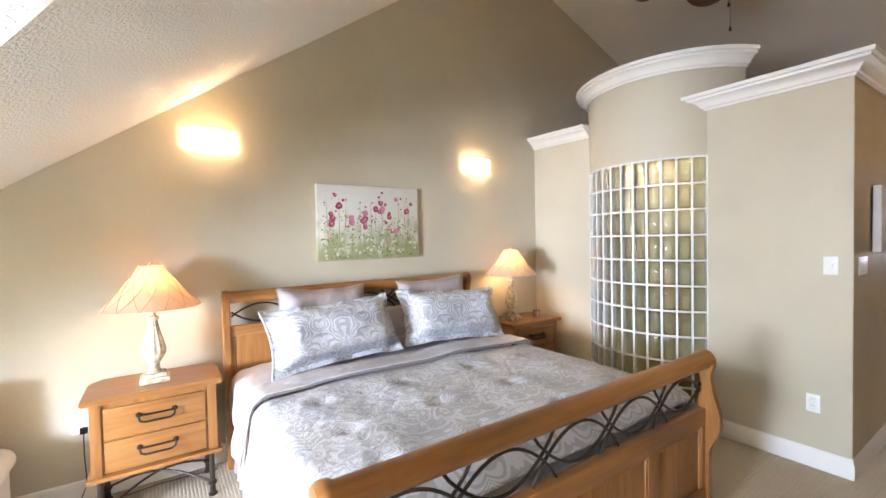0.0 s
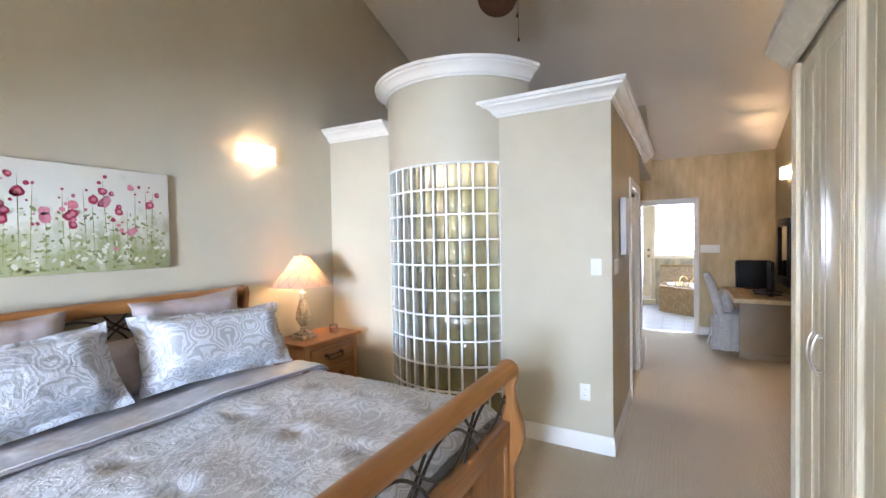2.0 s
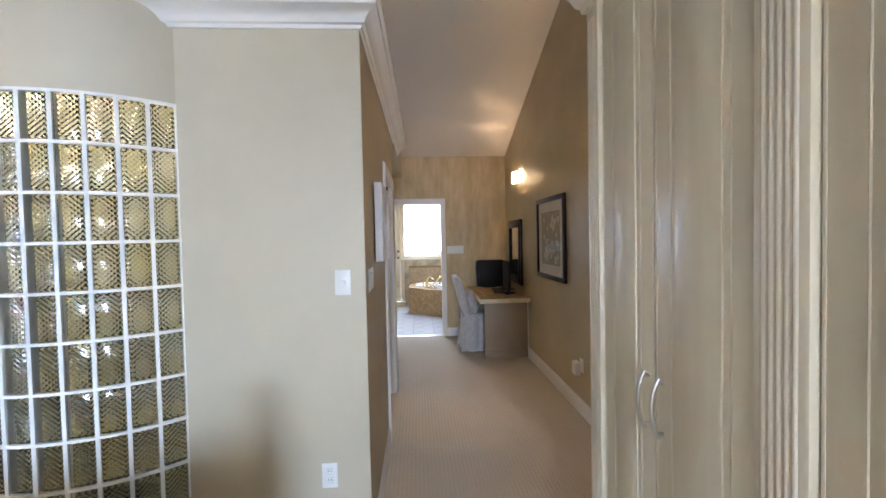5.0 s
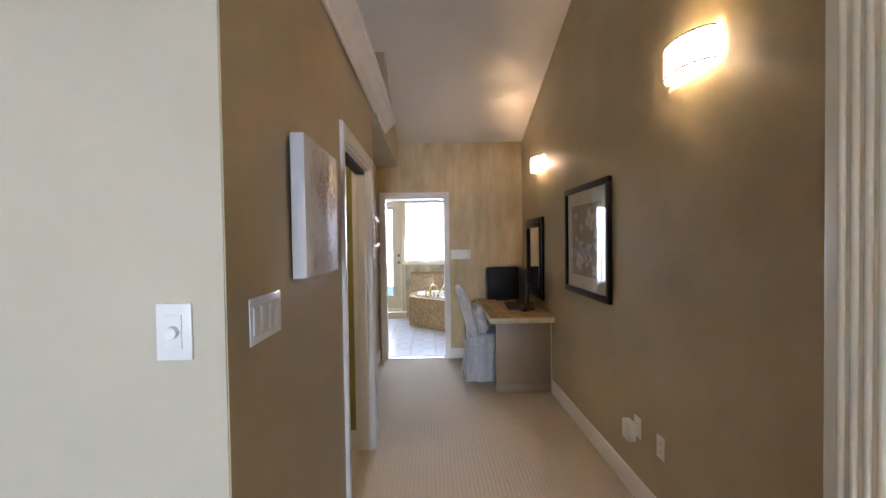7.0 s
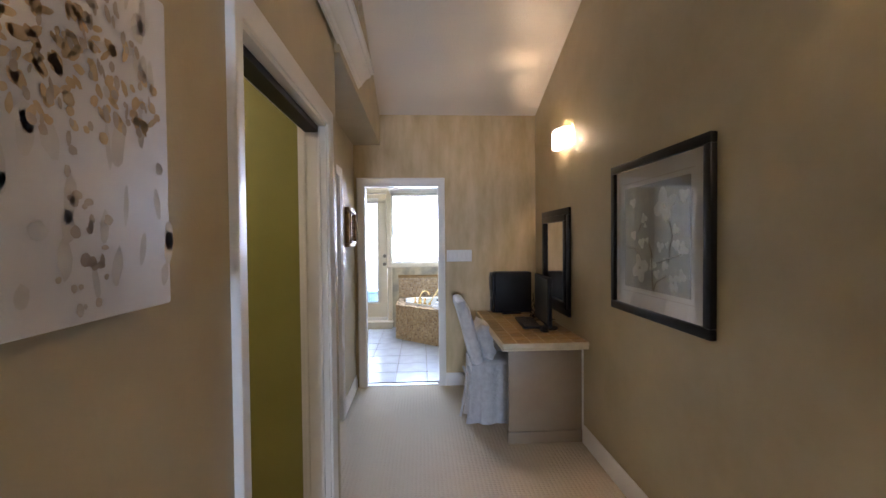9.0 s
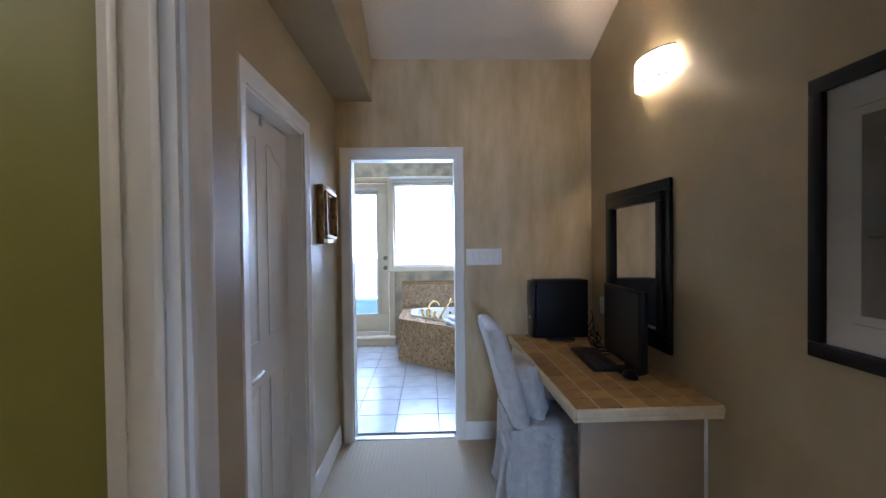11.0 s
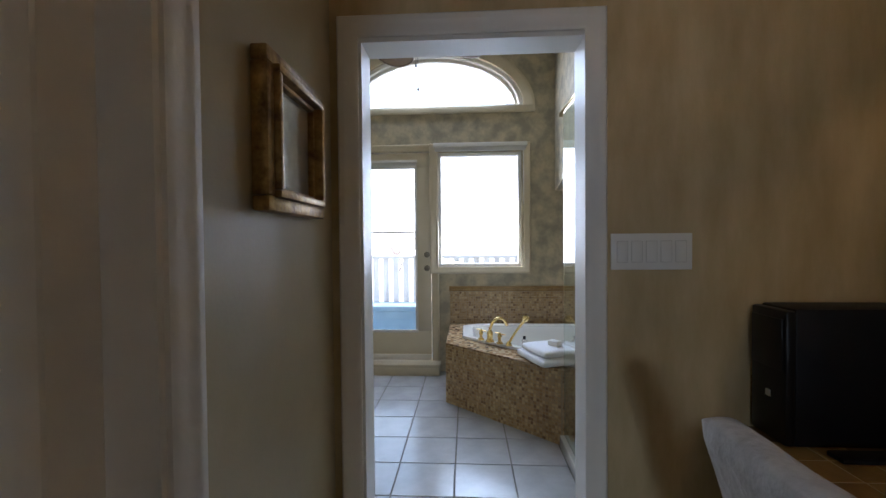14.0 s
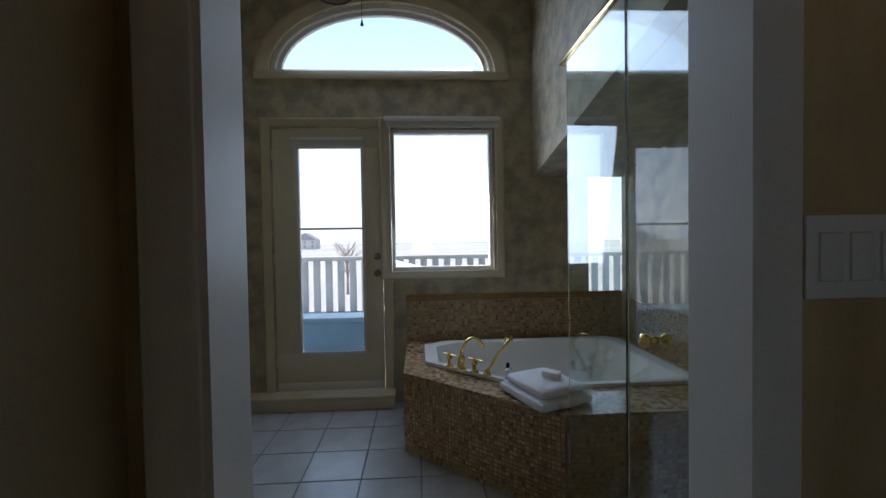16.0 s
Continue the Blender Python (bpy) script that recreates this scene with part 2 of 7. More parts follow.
setting("wall_ledge_end", roofed(boxes((6.862, 6.98, H2 + 0.122, BY, 2.40, 3.6))), WALL, "beige wall closing the ledge above shower and closet", "wall")
setting("ledge_ceiling", boxes((PX + 0.12, 6.86, HY + 0.12, BY, 2.50, 2.56)), WALL, "flat painted ledge above shower and closet", "ledge")
setting("wall_hall_end", roofed(slab("x", EX, EX + 0.12, RY, 2.5, 0, 3.4, [(0.366, 1.13, 0, 2.03)])), ENDWALL, "sponged tan end wall of the hallway with the bathroom doorway, gold lamp streaks in its colour", "wall")

# closet with green walls
setting("wall_closet_side", boxes((5.985, 6.043, HY + 0.12, 2.9, 0, 2.5)), GREEN, "olive green closet wall", "wall")
setting("wall_closet_back", boxes((4.93, 5.985, 2.9, 2.96, 0, 2.5)), GREEN, "olive green closet back wall", "wall")
setting("wall_closet_near", boxes((4.87, 4.93, HY + 0.12, 2.96, 0, 2.5)), GREEN, "olive green closet wall", "wall")

# bathroom shell
ARCH = [(1.1 + 0.915 * math.cos(a), 2.715 + 0.565 * math.sin(a)) for a in [math.pi * k / 36 for k in range(37)]]


def arched_wall():
    """The window wall: rectangular openings below, half-round opening above."""
    bm = slab("x", WX, WX + 0.14, RY, 2.5, 0, 2.715, [(0.205, 1.06, 1.08, 2.255), (1.129, 2.016, 0.10, 2.265)])
    a = [bm.verts.new((WX, y, z)) for y, z in ARCH]
    b = [bm.verts.new((WX + 0.14, y, z)) for y, z in ARCH]
    for t, row in ((WX, a), (WX + 0.14, b)):
        top = [bm.verts.new((t, y, 4.5)) for y, z in ARCH]
        for k in range(36):
            bm.faces.new((row[k], row[k + 1], top[k + 1], top[k]))
        for y, k in ((RY, 36), (2.5, 0)):
            bm.faces.new((row[k], top[k], bm.verts.new((t, RY if k else 2.5, 4.5)), bm.verts.new((t, RY if k else 2.5, 2.715))))
    for k in range(36):
        bm.faces.new((a[k], b[k], b[k + 1], a[k + 1]))
    bmesh.ops.recalc_face_normals(bm, faces=bm.faces)
    return bm


setting("wall_bathroom_window", arched_wall(), SPONGED, "sponge-painted bathroom wall with door, window and half-round window", "wall")
setting("wall_bathroom_left", slab("y", 2.35, 2.5, EX + 0.12, WX, 0, 3.4), SPONGED, "sponge-painted bathroom side wall", "wall")
setting("wall_bathroom_right", slab("y", -1.02, -0.90, EX + 0.12, WX, 0, 3.0), SPONGED, "sponge-painted bathroom wall behind the tub", "wall")
setting("wall_bathroom_back_low", boxes((EX, EX + 0.12, -1.02, RY, 0, 3.08)), SPONGED, "sponge-painted bathroom wall beside the shower", "wall")
CHEEK_X, CHEEK_Z, CHEEK_S = WX, 1.848, -0.20
bm = prism([(EX + 0.12, 3.35), (EX + 0.12, CHEEK_Z + CHEEK_S * (EX + 0.12 - WX)), (WX, CHEEK_Z), (WX, 3.35)], -0.25, -0.13)
setting("wall_dormer_cheek", bm, SPONGED, "sponge-painted dormer cheek above the sloped ceiling", "wall")
bm = prism([(EX + 0.12, CHEEK_Z + CHEEK_S * (EX + 0.12 - WX)), (WX, CHEEK_Z), (WX, CHEEK_Z + 0.1), (EX + 0.12, CHEEK_Z + 0.1 + CHEEK_S * (EX + 0.12 - WX))], -1.02, -0.253)
setting("ceiling_bathroom_slope", bm, SPONGED, "sloped ceiling over tub and shower", "ceiling")
bm = prism([(-0.13, 3.28), (1.1, 4.15), (2.35, 3.28), (2.5, 3.28), (2.5, 3.38), (1.1, 4.27), (-0.25, 3.40), (-0.25, 3.28)], EX + 0.12, WX, "x")
setting("ceiling_bathroom_vault", bm, SPONGED, "vaulted dormer ceiling of the bathroom", "ceiling")
bm = prism([(-0.13, 2.62), (2.35, 2.62), (2.35, 3.30), (1.1, 4.17), (-0.13, 3.30)], EX + 0.122, EX + 0.20, "x")
setting("wall_bathroom_gable", bm, SPONGED, "sponge-painted gable above the bathroom door", "wall")

# bedroom and hallway ceilings
def line(x):
    return ROOF_Z + ROOF_S * (x - ROOF_X)


def lift(x):
    return LEFT_Z + LEFT_S * (x - LEFT_X)


top_left = LEFT_X + (RIDGE - LEFT_Z) / LEFT_S
top_right = ROOF_X + (RIDGE - ROOF_Z) / ROOF_S
low = -2.28


def sheet(points, thick):
    """A plane-faced slab over an outline of points in space, thickened upwards."""
    bm = bmesh.new()
    f = bm.faces.new([bm.verts.new(p) for p in points])
    made = bmesh.ops.extrude_face_region(bm, geom=[f])
    bmesh.ops.translate(bm, vec=(0, 0, thick), verts=[g for g in made["geom"] if isinstance(g, bmesh.types.BMVert)])
    bmesh.ops.recalc_face_normals(bm, faces=bm.faces)
    return bm


def joined(*bms):
    """Several bmeshes as one."""
    out = bmesh.new()
    for b in bms:
        me = bpy.data.meshes.new("joined")
        b.to_mesh(me)
        b.free()
        out.from_mesh(me)
        bpy.data.meshes.remove(me)
    return out


VX, VY, SIDE = 0.956, 0.90, 2.40       # dormer valley apex and side
edge_x = VX - (SIDE - VY) * 0.906
edge_z = lift(edge_x)
bm = joined(sheet([(low, SIDE, lift(low)), (top_left, SIDE, RIDGE), (top_left, BY, RIDGE), (low, BY, lift(low))], 0.14),
            sheet([(edge_x, SIDE, edge_z), (VX, VY, lift(VX)), (VX - (VY - RY) * 0.906, RY, lift(VX - (VY - RY) * 0.906)), (top_left, RY, RIDGE), (top_left, SIDE, RIDGE)], 0.14))
setting("ceiling_left_slope", bm, CEIL, "white stippled sloping ceiling with a dormer opening", "ceiling")
bm = joined(sheet([(-4.0, VY, lift(VX)), (VX, VY, lift(VX)), (edge_x, SIDE, edge_z), (-4.0, SIDE, edge_z)], 0.14),
            sheet([(-4.0, RY, lift(VX - (VY - RY) * 0.906)), (VX - (VY - RY) * 0.906, RY, lift(VX - (VY - RY) * 0.906)), (VX, VY, lift(VX)), (-4.0, VY, lift(VX))], 0.14))
setting("ceiling_dormer", bm, CEIL, "white stippled vaulted ceiling of the bedroom dormer", "ceiling")
bm = prism([(-4.0, 0), (low, 0), (low, lift(low)), (edge_x, edge_z), (-4.0, edge_z)], SIDE, SIDE + 0.1)
setting("wall_dormer_side", bm, WALL, "beige cheek wall of the bedroom dormer", "wall")
bm = prism([(top_left, RIDGE), (top_right, RIDGE), (EX, line(EX)), (EX, line(EX) + 0.12), (top_right, RIDGE + 0.12), (top_left - 0.15, RIDGE + 0.12)], RY, BY)
setting("ceiling_right_slope", bm, SHADEDCEIL, "stippled ceiling sloping down towards the hallway end, warm shade put into its colour", "ceiling")
setting("wall_knee", boxes((-2.4, -2.28, SIDE + 0.1, BY, 0, 0.62)), WALL, "low beige knee wall under the slope", "wall")
setting("ceiling_closet", boxes((4.93, 5.985, HY + 0.12, 2.9, 2.44, 2.498)), CEIL, "white closet ceiling", "ceiling")


# ---- crown mouldings, baseboards and casings ----
CROWN = [(0, 0), (0.012, 0), (0.018, 0.018), (0.030, 0.024), (0.040, 0.050), (0.062, 0.082), (0.088, 0.098), (0.092, 0.118), (0.108, 0.124), (0.112, 0.155), (0, 0.155)]
BASE = [(0, 0), (0.016, 0), (0.016, 0.085), (0.011, 0.098), (0.008, 0.120), (0.004, 0.125), (0, 0.125)]


def moulding(name, profile, path, label, category):
    return setting(name, swept(profile, path), WHITE, label, category)


LOWCROWN = [(o, u * 0.76) for o, u in CROWN]
moulding("crown_partition", LOWCROWN, [(PX, CY - 0.53, 2.464, -1, 1.4), (PX, HY, 2.464, -1, -1), (6.80, HY - 0.022, 2.464, 0, -1)],
         "white stepped crown moulding along the top of the partition", "crown moulding")
moulding("crown_alcove", LOWCROWN, [(PX, BY - 0.001, 2.488, -1, 0), (PX, CY + 0.52, 2.476, -1, 0)], "white stepped crown moulding above the bedside alcove", "crown moulding")


def arc(r, a0, a1, n, z):
    return [(CX + r * math.cos(a), CY + r * math.sin(a), z, math.cos(a), math.sin(a)) for a in [a0 + (a1 - a0) * k / n for k in range(n + 1)]]


END = math.atan2(1.66 - CY, 4.09 - CX) % (2 * math.pi)
STARTA = math.pi - (END - math.pi)
moulding("crown_drum", LOWCROWN, arc(CR + 0.002, STARTA, END, 40, 2.788), "white curved crown moulding round the drum top", "crown moulding")

# curved drum above the glass blocks
inner = 0.10
drum = [(0, 2.125), (0, 2.90), (-inner, 2.90), (-inner, 2.125)]
bm = swept(drum, arc(CR, math.pi - HALF, math.pi + HALF, 32, 0))
bm2 = swept([(0, 2.562), (0, 2.898), (-inner, 2.898), (-inner, 2.562)], arc(CR - 0.002, math.pi + HALF, END, 8, 0))
bm3 = swept([(0, 2.562), (0, 2.898), (-inner, 2.898), (-inner, 2.562)], arc(CR - 0.002, STARTA, math.pi - HALF, 8, 0))
setting("wall_drum", joined(bm, bm2, bm3), WALL, "beige curved wall above the glass blocks", "wall")
# unseen cap, added so the shower lamp doesn't shine up onto the slope
cap = [(CX + (CR - 0.02) * math.cos(a), CY + (CR - 0.02) * math.sin(a)) for a in [math.pi - HALF + 2 * HALF * k / 24 for k in range(25)]]
setting("ceiling_shower_bay", prism(cap + [(3.944, CY - 0.52), (3.944, CY + 0.52)], 2.50, 2.558, "z"), WALL, "unseen flat cap added inside the drum to hold back the shower light", "ceiling")
bm = swept([(0, 0.0), (0, 0.118), (-inner, 0.118), (-inner, 0.0)], arc(CR, math.pi - HALF, math.pi + HALF, 32, 0))
setting("wall_block_plinth", bm, WALL, "beige curved plinth below the glass blocks", "wall")

# baseboards
for nm, path in (("baseboard_partition", [(PX, CY - 0.54, 0, -1, 0), (PX, HY, 0, -1, -1), (4.962, HY, 0, 0, -1)]),
                 ("baseboard_alcove", [(PX, BY, 0, -1, -1), (PX, CY + 0.53, 0, -1, 0)]),
                 ("baseboard_headboard", [(-2.28, BY, 0, 0, -1), (PX - 0.02, BY, 0, 0, -1)]),
                 ("baseboard_hall_return", [(6.025, HY, 0, 0, -1), (6.165, HY, 0, 1, -1), (6.165, H2, 0, 1, -1), (6.66, H2, 0, 0, -1)]),
                 ("baseboard_recess", [(7.53, H2, 0, 0, -1), (EX, H2, 0, -1, -1), (EX, 1.215, 0, -1, 0)]),
                 ("baseboard_end", [(EX, 0.33, 0, -1, 0), (EX, 0.012, 0, -1, 0)]),
                 ("baseboard_hall", [(6.965, RY, 0, 0, 1), (3.50, RY, 0, 0, 1)]),
                 ("baseboard_closet", [(5.985, HY + 0.125, 0, -1, 0), (5.985, 2.9, 0, -1, 0)])):
    moulding(nm, BASE, path, "white painted wooden baseboard", "baseboard")

CASE = [(0, 0), (0.012, 0), (0.018, 0.012), (0.018, 0.045), (0.022, 0.052), (0.022, 0.068), (0.014, 0.075), (0, 0.075)]


def casing(name, axis, plane, out, u0, u1, top, material=WHITE, label="white painted door casing", z0=0.0, width=1.0, sill=False):
    """Moulded trim round an opening in a wall: two legs and a head, mitred; out is the side it stands on."""
    bm = bmesh.new()
    corners = [(u0, z0, -1, -1 if sill else 0), (u0, top, -1, 1), (u1, top, 1, 1), (u1, z0, 1, -1 if sill else 0)]
    rings = []
    for u, z, du, dz in corners:
        ringv = []
        for o, w in CASE:
            w *= width
            a, b = u + du * w, z + dz * w
            ringv.append(bm.verts.new((plane + out * o, a, b) if axis == "x" else (a, plane + out * o, b)))
        rings.append(ringv)
    order = list(zip(rings, rings[1:])) + ([(rings[-1], rings[0])] if sill else [])
    n = len(CASE)
    for a, b in order:
        for k in range(n):
            bm.faces.new((a[k], a[(k + 1) % n], b[(k + 1) % n], b[k]))
    if not sill:
        bm.faces.new(rings[0])
        bm.faces.new(list(reversed(rings[-1])))
    bmesh.ops.recalc_face_normals(bm, faces=bm.faces)
    return setting(name, bm, material, label, "door casing")


def jamb(name, axis, t0, t1, u0, u1, top, material=WHITE, label="white painted door jamb"):
    ext = (lambda a, b, z0, z1: (t0, t1, a, b, z0, z1)) if axis == "x" else (lambda a, b, z0, z1: (a, b, t0, t1, z0, z1))
    bm = boxes(ext(u0 - 0.002, u0 + 0.018, 0, top), ext(u1 - 0.018, u1 + 0.002, 0, top), ext(u0 + 0.018, u1 - 0.018, top - 0.018, top + 0.002))
    return setting(name, bm, material, label, "door jamb")


casing("casing_bathroom", "x", EX, -1, 0.385, 1.122, 2.027, width=0.92)
jamb("jamb_bathroom", "x", EX - 0.003, EX + 0.123, 0.366, 1.13, 2.03)
casing("casing_bathroom_inner", "x", EX + 0.12, 1, 0.38, 1.12, 2.025)
setting("threshold", boxes((EX + 0.02, EX + 0.075, 0.40, 1.122, -0.001, 0.008), bevel=0.003), NICKEL, "metal carpet strip at the bathroom doorway", "threshold")
casing("casing_closet", "y", HY, -1, 5.033, 5.955, 2.007, width=0.9)
jamb("jamb_closet", "y", HY - 0.003, HY + 0.123, 5.02, 5.96, 2.01)
casing("casing_hall_door", "y", H2, -1, 6.745, 7.445, 1.995)
jamb("jamb_hall_door", "y", H2 - 0.003, H2 + 0.123, 6.74, 7.45, 2.0)
setting("closet_pocket_track", boxes((5.04, 5.94, HY + 0.03, HY + 0.09, 1.965, 1.991)), BLACK, "dark slot of the pocket door track", "door track")

for x0 in (5.935, 5.937):
    setting("closet_door_stop", boxes((x0, 5.9415, HY + (0.022 if x0 < 5.936 else 0.088), HY + (0.036 if x0 < 5.936 else 0.104), 0, 1.98), bevel=0.002), WHITE, "white strip in the pocket door jamb", "door stop")

# white painted hall door, four moulded panels with arched tops
DOORY = H2 + 0.078


def moulded_panel(bm, x0, x1, z0, z1, y, rise=0.0):
    """A raised field inside a sunk groove, with an optional arched top."""
    def loop(inset, depth):
        a0, a1, b0, b1 = x0 + inset, x1 - inset, z0 + inset, z1 - inset
        pts = [(a0, b0), (a1, b0)]
        for k in range(9):
            f = k / 8
            pts.append((a1 + (a0 - a1) * f, b1 - rise * (1 - math.cos(math.pi * f)) / 2))
        return [bm.verts.new((px, y + depth, pz)) for px, pz in pts]
    rings = [loop(0, 0), loop(0.010, 0.007), loop(0.022, 0.007), loop(0.045, -0.003)]
    for a, b in zip(rings, rings[1:]):
        for k in range(len(a)):
            bm.faces.new((a[k], a[(k + 1) % len(a)], b[(k + 1) % len(a)], b[k]))
    bm.faces.new(rings[-1])


door = thing("hall_door", (7.095, DOORY, 0.01), "closed white moulded four-panel hallway door with a lever handle", "door")
leaf = part("door_leaf", boxes((6.762, 7.428, DOORY, DOORY + 0.04, 0.01, 1.978), bevel=0.002), WHITE, door)
for x0, x1, z0, z1, rise in ((6.855, 7.04, 1.01, 1.875, 0.075), (7.155, 7.34, 1.01, 1.80, -0.075), (6.855, 7.04, 0.18, 0.82, 0), (7.155, 7.34, 0.18, 0.82, 0)):
    bm = bmesh.new()
    moulded_panel(bm, x0, x1, z0, z1, DOORY - 0.0035, rise)
    bmesh.ops.recalc_face_normals(bm, faces=bm.faces)
    part("door_panel", bm, WHITE, door)
lever = part("door_lever", tube([(6.822, DOORY - 0.045, 0.895), (6.837, DOORY - 0.05, 0.895), (6.89, DOORY - 0.052, 0.900), (6.95, DOORY - 0.05, 0.905)], 0.010), NICKEL, door, "satin nickel lever")
part("rose", turned([(0.026, 0), (0.026, 0.008), (0.011, 0.010), (0.011, 0.045)], (6.822, DOORY, 0.895), 20, axis=Matrix.Rotation(radians(90), 4, 'X')), NICKEL, door)
part("hook", boxes((7.08, 7.10, DOORY - 0.012, DOORY - 0.002, 1.935, 1.98), bevel=0.002), NICKEL, door, "small steel over-door hook")


# ---- glass-block bay ----
def block_glass(name, rough, tint):
    m = mat(name, tint, rough)
    m.node_tree.nodes["Principled BSDF"].inputs["Transmission Weight"].default_value = 1.0
    m.node_tree.nodes["Principled BSDF"].inputs["IOR"].default_value = 1.45
    return m


FACE = block_glass("smooth_block_face", 0.02, (0.93, 0.96, 0.90))
relief(FACE, 9, 0.0007, 2.0)
BLOCK = block_glass("diamond_pressed_block_back", 0.10, (0.95, 0.96, 0.86))
bb = BLOCK.node_tree.nodes["Principled BSDF"]
chk = node(BLOCK, "ShaderNodeTexVoronoi", Scale=1.0)
chk.inputs["Randomness"].default_value = 0.0
link(BLOCK, coords(BLOCK, (1, 70, 70), (radians(45), 0, 0)), chk.inputs["Vector"])
bump = node(BLOCK, "ShaderNodeBump", Strength=1.0, Distance=0.010)
link(BLOCK, chk.outputs["Distance"], bump.inputs["Height"])
link(BLOCK, bump.outputs[0], bb.inputs["Normal"])
# tint follows the diamonds: bright and dark refraction painted into the glass colour
tone = node(BLOCK, "ShaderNodeValToRGB")
tone.color_ramp.elements[0].position, tone.color_ramp.elements[1].position = 0.2, 0.62
tone.color_ramp.elements[0].color, tone.color_ramp.elements[1].color = (1.0, 1.0, 0.94, 1), (0.60, 0.57, 0.40, 1)
link(BLOCK, chk.outputs["Distance"], tone.inputs[0])
link(BLOCK, tone.outputs[0], bb.inputs["Base Color"])
MORTAR = painted("white_mortar", (0.72, 0.73, 0.70), (0.80, 0.80, 0.77), 8, 0.6)

bay = thing("glass_block_bay", (CX - CR, CY, 0.118), "curved bay of clear patterned glass blocks in white joints", "glass block wall")
COLS, ROWS, ZB, ZT = 11, 10, 0.118, 2.125
pitch_a, pitch_z = 2 * HALF / COLS, (ZT - ZB) / ROWS
grid = []
for k in range(ROWS + 1):
    z = ZB + k * pitch_z
    grid.append(swept([(0.004, z - 0.006), (0.004, z + 0.006), (-0.07, z + 0.006), (-0.07, z - 0.006)], arc(CR, math.pi - HALF, math.pi + HALF, 33, 0)))
for k in range(COLS + 1):
    a = math.pi - HALF + k * pitch_a
    da = 0.0075 / CR
    grid.append(swept([(0.0035, ZB), (0.0035, ZT), (-0.069, ZT), (-0.069, ZB)], arc(CR, a - da, a + da, 2, 0)))
part("joint_grid", joined(*grid), MORTAR, bay, "white joints")
bw, bh = pitch_a * CR - 0.016, pitch_z - 0.013
bm = box(bmesh.new(), -0.03, 0.036, -bw / 2, bw / 2, -bh / 2, bh / 2, 0.010, 2)
block_mesh = bpy.data.meshes.new("glass_block")
smooth(bm, 60).to_mesh(block_mesh)
bm.free()
block_mesh.materials.append(FACE)
block_mesh.materials.append(BLOCK)
for f in block_mesh.polygons:
    f.material_index = 1 if f.normal.x < -0.9 else 0
for i in range(COLS):
    for j in range(ROWS):
        a = math.pi - HALF + (i + 0.5) * pitch_a
        ob = new("glass_block", block_mesh)
        ob.parent = bay
        ob.matrix_basis = (Matrix.Translation((CX + (CR - 0.036) * math.cos(a), CY + (CR - 0.036) * math.sin(a), ZB + (j + 0.5) * pitch_z)) @ Matrix.Rotation(a, 4, 'Z'))
        ob.location -= Vector((CX - CR, CY, 0.118))

# shower room behind the blocks
setting("wall_shower_room", boxes((4.81, 4.868, HY + 0.12, BY, 0, 2.5)), painted("mustard_shower_tile", (0.53, 0.52, 0.35), (0.63, 0.62, 0.43), 5, 0.3),
        "mustard shower wall behind the glass blocks", "wall")
setting("shower_bench", boxes((3.98, 4.30, 1.80, 2.86, 0.0, 0.43), bevel=0.012), painted("olive_mustard_tile", (0.40, 0.33, 0.10), (0.50, 0.42, 0.15), 6, 0.3),
        "low olive mustard tiled bench behind the glass blocks", "bench")
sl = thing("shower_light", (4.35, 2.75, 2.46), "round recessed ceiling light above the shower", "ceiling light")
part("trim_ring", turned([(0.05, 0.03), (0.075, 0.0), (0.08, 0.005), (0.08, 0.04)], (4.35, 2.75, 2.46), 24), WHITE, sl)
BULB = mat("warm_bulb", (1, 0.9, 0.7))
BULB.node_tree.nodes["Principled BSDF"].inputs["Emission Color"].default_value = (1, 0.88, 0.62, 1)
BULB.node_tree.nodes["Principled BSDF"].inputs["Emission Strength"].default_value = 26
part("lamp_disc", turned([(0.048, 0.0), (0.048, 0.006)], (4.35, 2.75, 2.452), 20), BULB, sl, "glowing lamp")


# ---- bed ----
def pine(name, lo, hi, grain):
    """Stained pine with the grain along one axis."""
    m = mat(name, lo, 0.32)
    st = [14.0, 14.0, 14.0]
    st[grain] = 1.1
    r = mottled(m, lo, hi, 2.4, 8, stretch=tuple(st), contrast=(0.25, 0.75))
    knots = node(m, "ShaderNodeTexVoronoi", Scale=2.1)
    link(m, coords(m, (1, 1, 1)), knots.inputs["Vector"])
    k2 = node(m, "ShaderNodeValToRGB")
    k2.color_ramp.elements[0].position, k2.color_ramp.elements[1].position = 0.035, 0.085
    k2.color_ramp.elements[0].color, k2.color_ramp.elements[1].color = (0.35, 0.30, 0.28, 1), (1, 1, 1, 1)
    link(m, knots.outputs["Distance"], k2.inputs[0])
    mul = node(m, "ShaderNodeMix")
    mul.data_type, mul.blend_type = 'RGBA', 'MULTIPLY'
    mul.inputs[0].default_value = 1.0
    link(m, r.outputs[0], mul.inputs[6])
    link(m, k2.outputs[0], mul.inputs[7])
    link(m, mul.outputs[2], m.node_tree.nodes["Principled BSDF"].inputs["Base Color"])
    relief(m, 3, 0.0012, 6, stretch=tuple(st))
    return m


PINE_X = pine("honey_pine_long", (0.235, 0.092, 0.023), (0.42, 0.182, 0.052), 0)
PINE_Z = pine("honey_pine_upright", (0.235, 0.092, 0.023), (0.42, 0.182, 0.052), 2)
IRON = mat("wrought_iron", (0.055, 0.042, 0.032), 0.42, 0.7)
relief(IRON, 160, 0.001)


